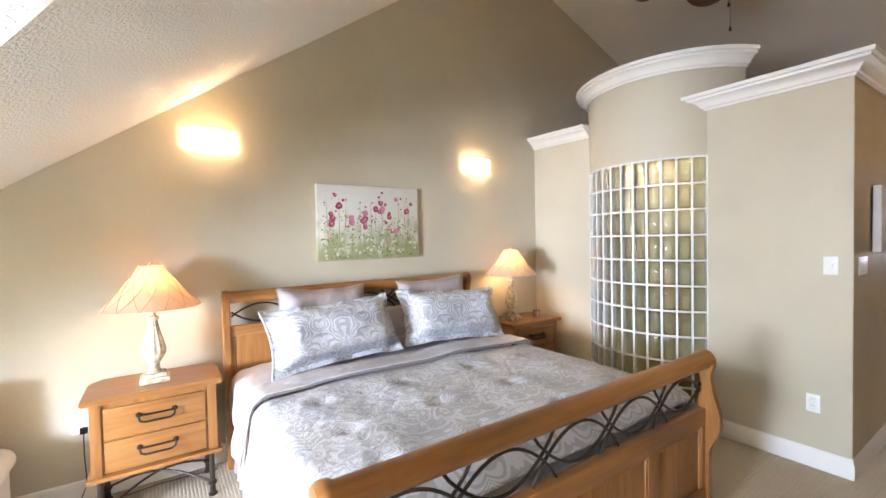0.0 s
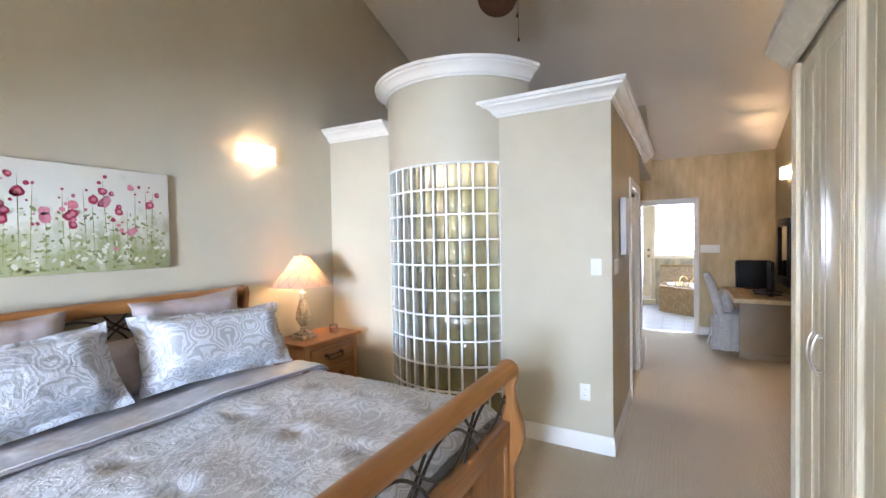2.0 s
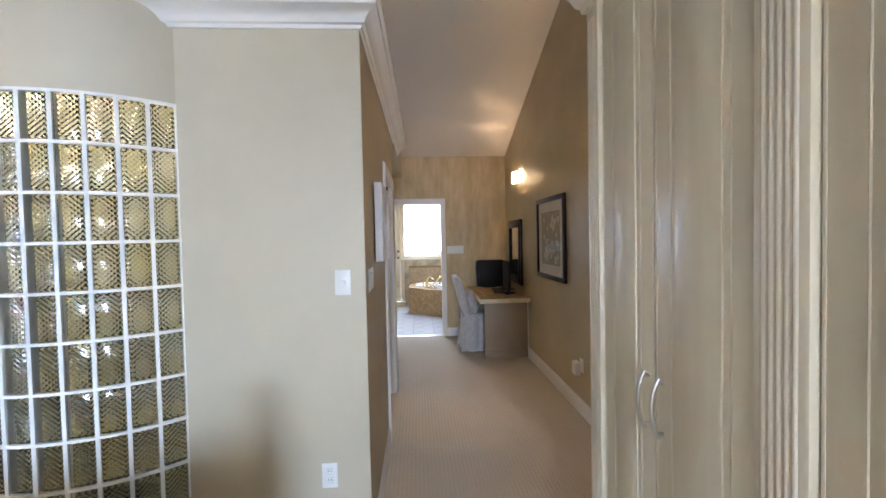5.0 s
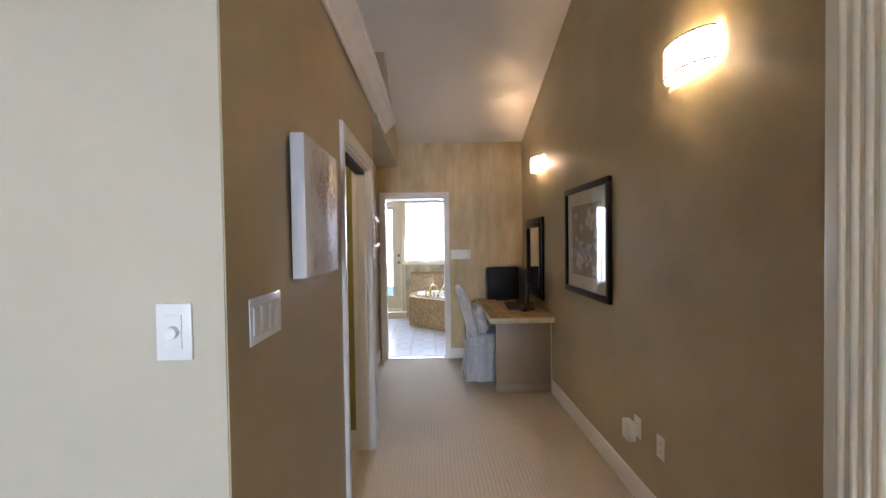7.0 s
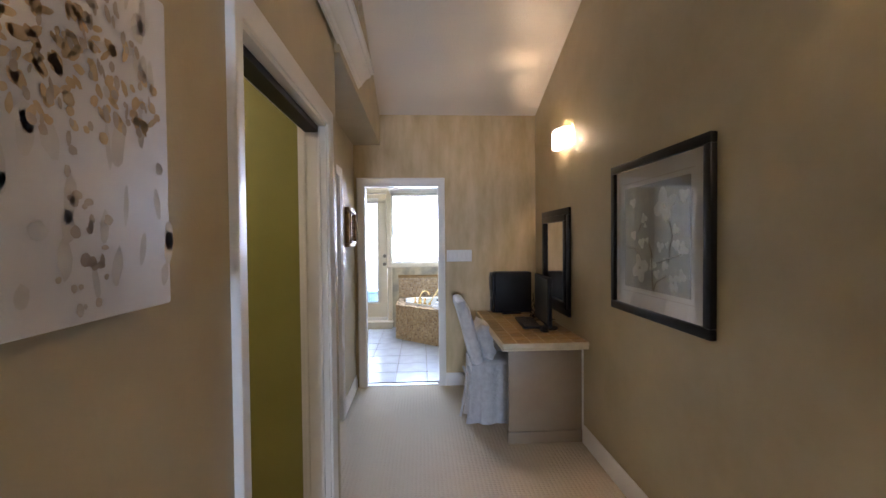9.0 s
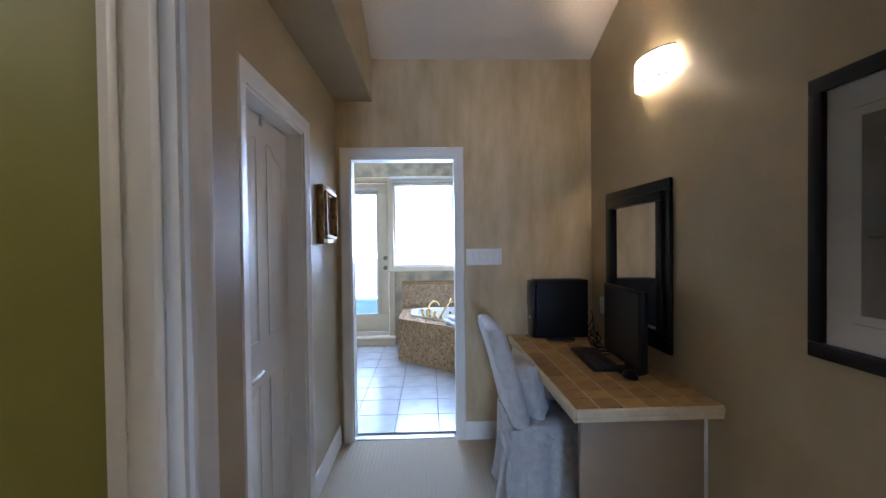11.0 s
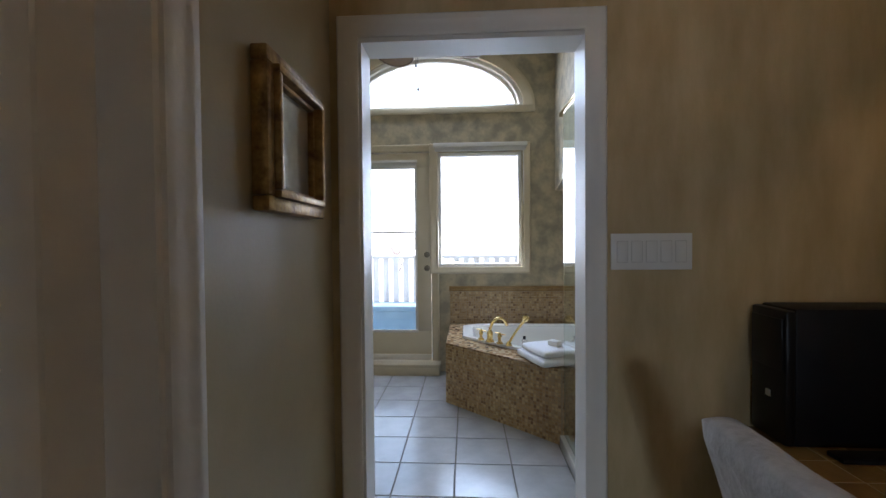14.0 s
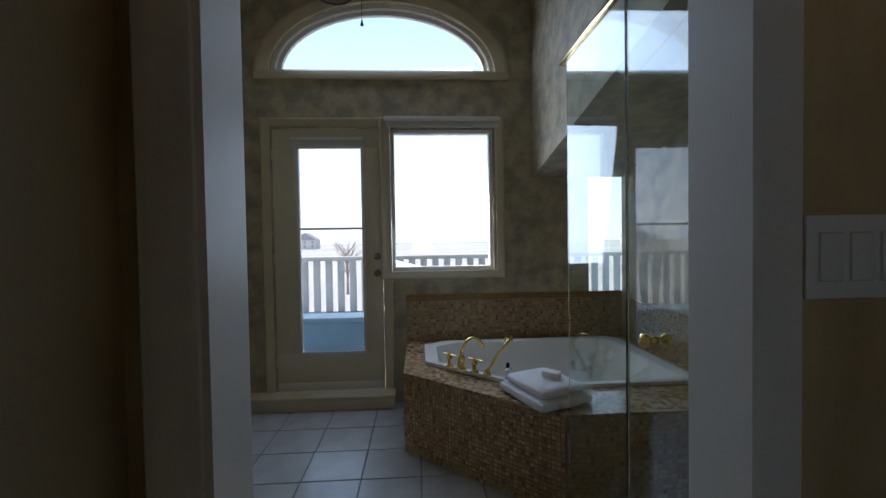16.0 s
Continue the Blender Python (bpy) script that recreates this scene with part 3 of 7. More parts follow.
def damask(name, lo, hi, scale, edge, crinkle, depth=0.002):
    """Scrolling woven pattern on satin cloth, with a fine crinkle."""
    m = mat(name, lo, 0.5)
    c = coords(m)
    axes = node(m, "ShaderNodeSeparateXYZ")
    link(m, c, axes.inputs[0])
    fold = node(m, "ShaderNodeMath")
    fold.operation = 'PINGPONG'
    fold.inputs[1].default_value = 0.15
    link(m, axes.outputs["X"], fold.inputs[0])
    both = node(m, "ShaderNodeCombineXYZ")
    link(m, fold.outputs[0], both.inputs["X"])
    link(m, axes.outputs["Y"], both.inputs["Y"])
    link(m, axes.outputs["Z"], both.inputs["Z"])
    flow = node(m, "ShaderNodeTexNoise", Scale=scale, Detail=0.8, Distortion=2.0)
    link(m, both.outputs[0], flow.inputs["Vector"])
    bands = node(m, "ShaderNodeMath")
    bands.operation = 'MULTIPLY'
    bands.inputs[1].default_value = 62.0
    link(m, flow.outputs["Fac"], bands.inputs[0])
    wave = node(m, "ShaderNodeMath")
    wave.operation = 'SINE'
    link(m, bands.outputs[0], wave.inputs[0])
    leaf = node(m, "ShaderNodeTexNoise", Scale=scale * 2.6, Detail=3.0)
    link(m, both.outputs[0], leaf.inputs["Vector"])
    mix = node(m, "ShaderNodeMath")
    mix.operation = 'MULTIPLY_ADD'
    mix.inputs[1].default_value = 1.0
    link(m, leaf.outputs["Fac"], mix.inputs[0])
    link(m, wave.outputs[0], mix.inputs[2])
    r = node(m, "ShaderNodeValToRGB")
    r.color_ramp.elements[0].position, r.color_ramp.elements[1].position = 0.5 - edge, 0.5 + edge
    r.color_ramp.elements[0].color, r.color_ramp.elements[1].color = (*lo, 1), (*hi, 1)
    half = node(m, "ShaderNodeMath")
    half.operation = 'MULTIPLY_ADD'
    half.inputs[1].default_value, half.inputs[2].default_value = 0.5, 0.24
    link(m, mix.outputs[0], half.inputs[0])
    link(m, half.outputs[0], r.inputs[0])
    b = m.node_tree.nodes["Principled BSDF"]
    link(m, r.outputs[0], b.inputs["Base Color"])
    b.inputs["Sheen Weight"].default_value = 0.25
    fine = node(m, "ShaderNodeTexNoise", Scale=42.0, Detail=3.0, Distortion=1.2)
    link(m, c, fine.inputs["Vector"])
    b1 = node(m, "ShaderNodeBump", Strength=1.0, Distance=crinkle)
    link(m, fine.outputs["Fac"], b1.inputs["Height"])
    b2 = node(m, "ShaderNodeBump", Strength=0.6, Distance=depth)
    link(m, r.outputs[0], b2.inputs["Height"])
    link(m, b1.outputs[0], b2.inputs["Normal"])
    link(m, b2.outputs[0], b.inputs["Normal"])
    return m


DAMASK = damask("silver_damask", (0.40, 0.39, 0.40), (0.57, 0.565, 0.585), 3.7, 0.13, 0.005)
SHAM = damask("silver_damask_bold", (0.36, 0.35, 0.35), (0.54, 0.54, 0.565), 5.0, 0.10, 0.005)
PIPING = mat("dark_braid", (0.20, 0.18, 0.18), 0.6)
relief(PIPING, 120, 0.003)
MAUVE = mat("mauve_satin", (0.42, 0.34, 0.315), 0.55)
mottled(MAUVE, (0.34, 0.28, 0.265), (0.42, 0.35, 0.33), 14)
relief(MAUVE, 18, 0.004)
SATIN = mat("silver_satin_band", (0.52, 0.49, 0.49), 0.42)
mottled(SATIN, (0.49, 0.475, 0.485), (0.56, 0.545, 0.56), 12)
relief(SATIN, 14, 0.003)
LINEN = mat("pale_lilac_sheet", (0.6, 0.57, 0.58), 0.6)
mottled(LINEN, (0.50, 0.475, 0.49), (0.58, 0.555, 0.57), 9)
relief(LINEN, 10, 0.010, 3)

bed = thing("bed", (1.73, 2.36, 0), "honey pine king bed with wrought-iron scrolls in its boards", "bed")
HX0, HX1, HBY, FBY = 0.70, 2.74, 3.44, 1.335
FTX0, FTX1 = 0.667, 2.707


def curl(x0, x1, y, z0, z1, n):
    """Crossing iron arcs between two rails, each a rod of its own."""
    w = (x1 - x0) / n
    for k in range(n):
        a, b = x0 + k * w, x0 + (k + 1) * w
        for up in (0, 1):
            pts = []
            for j in range(17):
                f = j / 16
                h = math.sin(math.pi * f) ** 0.8
                pts.append((a - 0.16 * w + (b - a) * 1.32 * f, y, (z0 + (z1 - z0) * h * 0.88) if up else (z1 - (z1 - z0) * h * 0.88)))
            pts = [p for p in pts if x0 <= p[0] <= x1]
            part("iron_scroll", tube(pts, 0.0065, segments=8), IRON, bed, "dark wrought-iron arc")


# headboard
for x in (HX0, HX1):
    s = 0.045
    bm = prism([(HBY - 0.035, 0), (HBY + 0.035, 0), (HBY + 0.035, 1.02), (HBY + 0.055, 1.10), (HBY + 0.05, 1.18), (HBY + 0.01, 1.215), (HBY - 0.04, 1.20), (HBY - 0.055, 1.15), (HBY - 0.035, 1.06)], x - s / 2, x + s / 2, "x")
    bmesh.ops.bevel(bm, geom=bm.edges[:], offset=0.006, segments=2, affect='EDGES')
    part("bed_post", bm, PINE_Z, bed)
part("top_rail", tube([(HX0 + 0.02, HBY, 1.165), (HX1 - 0.02, HBY, 1.165)], 0.042, segments=20), PINE_X, bed)
part("cross_rail", boxes((HX0 + 0.02, HX1 - 0.02, HBY - 0.02, HBY + 0.02, 0.90, 0.97), bevel=0.006), PINE_X, bed)
curl(HX0 + 0.03, HX1 - 0.03, HBY, 0.965, 1.13, 5)
for k in range(4):
    a = HX0 + 0.05 + k * (HX1 - HX0 - 0.1) / 4
    part("head_panel", boxes((a, a + (HX1 - HX0 - 0.1) / 4 - 0.06, HBY - 0.012, HBY + 0.012, 0.40, 0.90), bevel=0.006), PINE_Z, bed)
    part("panel_stile", boxes((a - 0.06, a - 0.004, HBY - 0.02, HBY + 0.02, 0.30, 0.898), bevel=0.004), PINE_Z, bed)
# footboard
for x, sgn in ((FTX0, -1), (FTX1, 1)):
    out = [(FBY - 0.035, 0), (FBY + 0.045, 0), (FBY + 0.045, 0.46), (FBY + 0.03, 0.60), (FBY + 0.005, 0.72), (FBY + 0.01, 0.80), (FBY + 0.045, 0.85), (FBY + 0.035, 0.90), (FBY - 0.01, 0.915),
           (FBY - 0.05, 0.895), (FBY - 0.06, 0.85), (FBY - 0.04, 0.79), (FBY - 0.055, 0.70), (FBY - 0.085, 0.60), (FBY - 0.088, 0.52), (FBY - 0.06, 0.45), (FBY - 0.035, 0.40)]
    bm = prism(out, x - 0.024, x + 0.024, "x")
    bmesh.ops.bevel(bm, geom=bm.edges[:], offset=0.006, segments=2, affect='EDGES')
    part("foot_post", bm, PINE_Z, bed)
part("foot_rail", turned([(0.0, 0), (0.045, 0.004), (0.055, 0.02), (0.055, 0.045), (0.046, 0.06), (0.046, FTX1 - FTX0 + 0.0), (0.055, FTX1 - FTX0 + 0.015), (0.055, FTX1 - FTX0 + 0.04), (0.04, FTX1 - FTX0 + 0.056), (0.0, FTX1 - FTX0 + 0.06)],
                         (FTX0 - 0.03, FBY - 0.005, 0.868), 24, axis=Matrix.Rotation(radians(90), 4, 'Y')), PINE_X, bed)
curl(FTX0 + 0.03, FTX1 - 0.03, FBY, 0.63, 0.83, 5)
part("foot_top_rail", boxes((FTX0 + 0.025, FTX1 - 0.025, FBY - 0.025, FBY + 0.025, 0.53, 0.625), bevel=0.006), PINE_X, bed)
part("foot_bottom_rail", boxes((FTX0 + 0.025, FTX1 - 0.025, FBY - 0.025, FBY + 0.025, 0.10, 0.20), bevel=0.006), PINE_X, bed)
for k in range(4):
    w = (FTX1 - FTX0 - 0.05) / 4
    a = FTX0 + 0.025 + k * w
    part("foot_panel", boxes((a + 0.04, a + w - 0.04, FBY - 0.010, FBY + 0.012, 0.20, 0.53), bevel=0.004), PINE_Z, bed)
    part("panel_stile", boxes((a + w - 0.04, a + w + 0.04 if k < 3 else a + w, FBY - 0.021, FBY + 0.021, 0.20, 0.53), bevel=0.004), PINE_Z, bed)
    part("panel_bead", joined(*[boxes(d, bevel=0.003) for d in ((a + 0.04, a + 0.055, FBY - 0.018, FBY + 0.0, 0.20, 0.53), (a + w - 0.055, a + w - 0.04, FBY - 0.018, FBY, 0.20, 0.53), (a + 0.055, a + w - 0.055, FBY - 0.018, FBY, 0.515, 0.53))]), PINE_Z, bed)
for x in (HX0 + 0.04, HX1 - 0.07):
    part("side_rail", boxes((x, x + 0.03, FBY + 0.05, HBY - 0.05, 0.22, 0.38), bevel=0.005), PINE_X, bed)
mattress = part("mattress", boxes((0.79, 2.66, 1.39, 3.39, 0.30, 0.60), bevel=0.06), LINEN, bed, "pale mattress and sheet")


# bedding: a drape over the mattress
def drape(name, material, x0, x1, y0, y1, top, hang, seed, puff=0.03, label="", nx=150, ny=110, tufts=(), side_out=0.06, tuck=0.06):
    """A cloth that lies on the bed and hangs over both long sides, with folds and tufts."""
    bm = bmesh.new()
    width = x1 - x0
    total = width + 2 * hang
    rows = []
    for j in range(ny + 1):
        y = y0 + (y1 - y0) * j / ny
        row = []
        for i in range(nx + 1):
            s = -hang + total * i / nx
            r = 0.09
            if s < 0 or s > width:
                over = -s if s < 0 else s - width
                ang = min(over / r, math.pi / 2)
                down = r * (1 - math.cos(ang)) + max(0, over - r * math.pi / 2)
                outw = r * math.sin(ang) + side_out * min(1, down / 0.3)
                fold = 0.022 * noise.noise((y * 5 + seed, 0.3, over)) * min(1, down * 5) + 0.012 * math.sin(y * 19 + 3 * noise.noise((y, seed, 0))) * min(1, down * 4)
                x = (x0 - outw - fold) if s < 0 else (x1 + outw + fold)
                z = top - down
            else:
                x, z = x0 + s, top
                edge = min(1, min(s, width - s) / 0.3)
                z += 0.02 * edge
            z += puff * noise.noise((x * 2.6 + seed, y * 2.6, 0)) + 0.5 * puff * noise.noise((x * 7, y * 7 + seed, 1.7)) + 0.004 * noise.noise((x * 25, y * 25, seed))
            for tx, ty in tufts:
                d2 = (x - tx) ** 2 + (y - ty) ** 2
                z -= 0.026 * math.exp(-d2 / 0.0022) - 0.008 * math.exp(-d2 / 0.04)
            f0 = min(1.0, (y - y0) / 0.12)
            z -= tuck * (1 - f0) ** 2
            row.append(bm.verts.new((x, y, z)))
        rows.append(row)
    for a, b in zip(rows, rows[1:]):
        for i in range(nx):
            bm.faces.new((a[i], a[i + 1], b[i + 1], b[i]))
    made = bmesh.ops.extrude_face_region(bm, geom=bm.faces[:])
    bmesh.ops.translate(bm, vec=(0, 0, -0.012), verts=[g for g in made["geom"] if isinstance(g, bmesh.types.BMVert)])
    bmesh.ops.recalc_face_normals(bm, faces=bm.faces)
    return bm


TUFTS = [(1.0 + 0.48 * i, 1.65 + 0.36 * j) for i in range(4) for j in range(3)]
comforter = thing("comforter", (1.73, 2.0, 0.6), "silver-grey damask comforter with tufts spread over the bed", "comforter")
part("quilt", drape("quilt", DAMASK, 0.80, 2.66, 1.385, 2.62, 0.70, 0.44, 3.1, puff=0.015, tufts=TUFTS), DAMASK, comforter)
part("hem_cord", drape("hem", MAUVE, 0.80, 2.66, 2.594, 2.605, 0.735, 0.42, 3.1, puff=0.012, ny=4, side_out=0.08, tuck=0.0), PIPING, comforter, "dark braided cord")
fold = thing("folded_sheet", (1.73, 2.75, 0.6), "silver satin sheet folded back over the comforter", "sheet")
part("fold_band", drape("fold", MAUVE, 0.80, 2.66, 2.60, 2.80, 0.742, 0.38, 3.1, tuck=0.0, puff=0.012, ny=30, side_out=0.075), SATIN, fold)
under = thing("fitted_sheet", (1.73, 3.1, 0.6), "pale lilac fitted sheet under the pillows", "sheet")
part("sheet_top", drape("sheet", LINEN, 0.80, 2.66, 2.74, 3.39, 0.675, 0.30, 8.0, puff=0.012, ny=30, side_out=0.02), LINEN, under)
skirt = thing("bed_skirt", (0.75, 2.3, 0), "mauve gathered bed skirt hanging to the carpet", "bed skirt")
bm = bmesh.new()
rows = []
for j in range(2):
    rows.append([bm.verts.new((0.745 - 0.02 * math.sin(y * 55) * (1.2 - j) - 0.02 * (1 - j), y, 0.012 + 0.33 * j)) for y in [1.40 + 1.98 * k / 160 for k in range(161)]])
for k in range(160):
    bm.faces.new((rows[0][k], rows[0][k + 1], rows[1][k + 1], rows[1][k]))
made = bmesh.ops.extrude_face_region(bm, geom=bm.faces[:])
bmesh.ops.translate(bm, vec=(0.006, 0, 0), verts=[g for g in made["geom"] if isinstance(g, bmesh.types.BMVert)])
part("gathered_cloth", bm, MAUVE, skirt)


def pillow(name, w, h, t, flange, material, label, m, seed, piping=None):
    """A stuffed cushion with a flat flanged rim; upright, base at the origin."""
    root = thing(name, (0, 0, 0), label, "pillow")
    bm = bmesh.new()
    nx, nz = 44, 28
    sides = []
    for side in (-1, 1):
        rows = []
        for j in range(nz + 1):
            row = []
            for i in range(nx + 1):
                u, v = 2 * i / nx - 1, 2 * j / nz - 1
                fu = max(0, 1 - max(0, abs(u) * w / 2) / (w / 2 - flange)) if flange else 1 - abs(u)
                fv = max(0, 1 - max(0, abs(v) * h / 2) / (h / 2 - flange)) if flange else 1 - abs(v)
                body = (1 - (1 - min(1, fu * 2.6)) ** 2.2) * (1 - (1 - min(1, fv * 2.4)) ** 2.2)
                pinch = 1 - 0.11 * (1 - u * u) * abs(v) ** 3
                px = u * w / 2 * (1 - 0.075 * (1 - v * v) * abs(u) ** 3)
                pz = v * h / 2 * pinch
                wob = 0.022 * noise.noise((u * 2 + seed, v * 2, side)) + 0.005 * noise.noise((u * 8, v * 8 + seed, side))
                rim = 0.035 * noise.noise((u * 3 + seed, v * 3, 5.0)) * (1 - body)
                row.append(bm.verts.new((px, side * (0.004 + t / 2 * body) + wob * body + rim, h / 2 + pz)))
            rows.append(row)
        sides.append(rows)
        for a, b in zip(rows, rows[1:]):
            for i in range(nx):
                bm.faces.new((a[i], a[i + 1], b[i + 1], b[i]))
    rim = lambda r: r[0] + [q[-1] for q in r[1:]] + r[-1][-2::-1] + [q[0] for q in r[-2:0:-1]]
    e0, e1 = rim(sides[0]), rim(sides[1])
    for k in range(len(e0)):
        bm.faces.new((e0[k], e0[(k + 1) % len(e0)], e1[(k + 1) % len(e0)], e1[k]))
    bmesh.ops.recalc_face_normals(bm, faces=bm.faces)
    edge = [v.co.copy() for v in e0]
    cover = part("cover", bm, material, root)
    if piping:
        part("piping", tube([p + Vector((0, 0.004, 0)) for p in edge[::2] + edge[:1]], 0.006, segments=6), piping, root)
    root.matrix_basis = m
    return root


pillow("bed_pillow", 0.66, 0.46, 0.17, 0, MAUVE, "plain mauve pillow with piped edge against the headboard", pose(1.32, 3.24, 0.75, -12, 2, 3), 1.0, MAUVE)
pillow("bed_pillow", 0.66, 0.46, 0.17, 0, MAUVE, "plain mauve pillow with piped edge against the headboard", pose(2.29, 3.24, 0.75, -12, -2, -2), 2.0, MAUVE)
pillow("bed_pillow", 0.60, 0.34, 0.16, 0, MAUVE, "plain mauve pillow tucked behind the shams", pose(1.80, 3.14, 0.70, -20, 0, 0), 6.0)
pillow("pillow_sham", 0.92, 0.44, 0.25, 0.035, SHAM, "silver damask pillow sham with flanged edge", pose(1.33, 2.93, 0.725, -28, -2, 4), 3.0, SHAM)
pillow("pillow_sham", 0.90, 0.44, 0.25, 0.035, SHAM, "silver damask pillow sham with flanged edge", pose(2.28, 2.95, 0.725, -28, 2, -6), 4.0, SHAM)


# ---- bedside tables, lamps, sconces ----
def nightstand(x0, y0):
    """Two-drawer pine bedside table on iron legs; front edge at y0."""
    w, d = 0.60, 0.40
    t = thing("nightstand", (x0 + w / 2, y0 + d / 2, 0), "honey pine bedside table with two drawers and iron legs", "nightstand", "bedside tables")
    top = [(x0 - 0.035, y0 - 0.03), (x0 + w + 0.035, y0 - 0.03), (x0 + w + 0.035, y0 + d - 0.08), (x0 + w - 0.03, y0 + d), (x0 + 0.03, y0 + d), (x0 - 0.035, y0 + d - 0.08)]
    bm = prism(top, 0.690, 0.722, "z")
    bmesh.ops.bevel(bm, geom=bm.edges[:], offset=0.007, segments=2, affect='EDGES')
    part("tabletop", bm, PINE_X, t)
    part("carcass", joined(boxes((x0, x0 + 0.05, y0, y0 + d - 0.02, 0.29, 0.69), (x0 + w - 0.05, x0 + w, y0, y0 + d - 0.02, 0.29, 0.69), bevel=0.004),
                           boxes((x0 + 0.05, x0 + w - 0.05, y0 + 0.014, y0 + d - 0.03, 0.30, 0.688))), PINE_Z, t)
    part("foot_moulding", boxes((x0 - 0.02, x0 + w + 0.02, y0 - 0.02, y0 + d - 0.02, 0.268, 0.293), bevel=0.008), PINE_X, t)
    for z0, z1 in ((0.305, 0.475), (0.488, 0.655)):
        dr = part("drawer_front", boxes((x0 + 0.06, x0 + w - 0.06, y0 - 0.004, y0 + 0.02, z0, z1), bevel=0.006), PINE_X, t)
        cx, zc = x0 + w / 2, (z0 + z1) / 2 + 0.005
        bm = tube([(cx - 0.085, y0 - 0.03, zc + 0.012), (cx - 0.08, y0 - 0.034, zc - 0.012), (cx - 0.06, y0 - 0.036, zc - 0.022), (cx + 0.06, y0 - 0.036, zc - 0.022), (cx + 0.08, y0 - 0.034, zc - 0.012), (cx + 0.085, y0 - 0.03, zc + 0.012)], 0.006, segments=8)
        tube([(cx - 0.095, y0 - 0.026, zc + 0.014), (cx + 0.095, y0 - 0.026, zc + 0.014)], 0.0055, bm, 8)
        for s in (-1, 1):
            turned([(0.016, 0), (0.014, 0.004), (0.006, 0.006), (0.006, 0.03)], (cx + s * 0.085, y0 - 0.003, zc + 0.014), 12, bm, Matrix.Rotation(radians(90), 4, 'X'))
        part("drawer_pull", bm, IRON, dr, "dark iron bail pull")
    for lx in (x0 + 0.035, x0 + w - 0.035):
        for ly in (y0 + 0.03, y0 + d - 0.06):
            part("leg", turned([(0.026, 0), (0.026, 0.008), (0.017, 0.014), (0.015, 0.06), (0.024, 0.066), (0.024, 0.082), (0.015, 0.088), (0.015, 0.268)], (lx, ly, 0.0), 16), IRON, t)
    bm = bmesh.new()
    for s in (0, 1):
        ya, yb = (y0 + 0.03, y0 + d - 0.06) if s else (y0 + d - 0.06, y0 + 0.03)
        tube([(x0 + 0.035 + (w - 0.07) * k / 16, ya + (yb - ya) * k / 16, 0.075 + 0.09 * math.sin(math.pi * k / 16)) for k in range(17)], 0.007, bm, 8)
    part("stretcher", bm, IRON, t, "crossed curved iron rods")
    return t


nightstand(0.0, 3.15)
nightstand(3.03, 3.115)

STONE = mat("cream_crackled_lamp_base", (0.62, 0.54, 0.38), 0.5)
mottled(STONE, (0.36, 0.29, 0.18), (0.70, 0.62, 0.46), 22, 8, contrast=(0.35, 0.6))
relief(STONE, 40, 0.003)
FABRIC = mat("pleated_peach_fabric", (0.68, 0.56, 0.44), 0.8)
fb = FABRIC.node_tree.nodes["Principled BSDF"]
tr = node(FABRIC, "ShaderNodeBsdfTranslucent", Color=(0.78, 0.63, 0.46, 1))
ms = node(FABRIC, "ShaderNodeMixShader", Fac=0.55)
wave = node(FABRIC, "ShaderNodeTexNoise", Scale=30.0, Detail=4.0)
link(FABRIC, coords(FABRIC, (1, 1, 0.3)), wave.inputs["Vector"])
bpn = node(FABRIC, "ShaderNodeBump", Strength=0.6, Distance=0.004)
link(FABRIC, wave.outputs["Fac"], bpn.inputs["Height"])
link(FABRIC, bpn.outputs[0], fb.inputs["Normal"])
link(FABRIC, fb.outputs[0], ms.inputs[1])
link(FABRIC, tr.outputs[0], ms.inputs[2])
link(FABRIC, ms.outputs[0], FABRIC.node_tree.nodes["Material Output"].inputs["Surface"])
PLEAT = mat("tan_pleat_cord", (0.55, 0.39, 0.26), 0.8)
LAMPBULB = mat("frosted_bulb", (1, 0.9, 0.75))
LAMPBULB.node_tree.nodes["Principled BSDF"].inputs["Emission Color"].default_value = (1, 0.68, 0.36, 1)
LAMPBULB.node_tree.nodes["Principled BSDF"].inputs["Emission Strength"].default_value = 2.0


def bulb_light(name, at, watts, size=0.03):
    lamp = new(name, bpy.data.lights.new(name, 'POINT'))
    lamp.data.energy, lamp.data.color, lamp.data.shadow_soft_size = watts, (1.0, 0.69, 0.37), size
    lamp.location = at


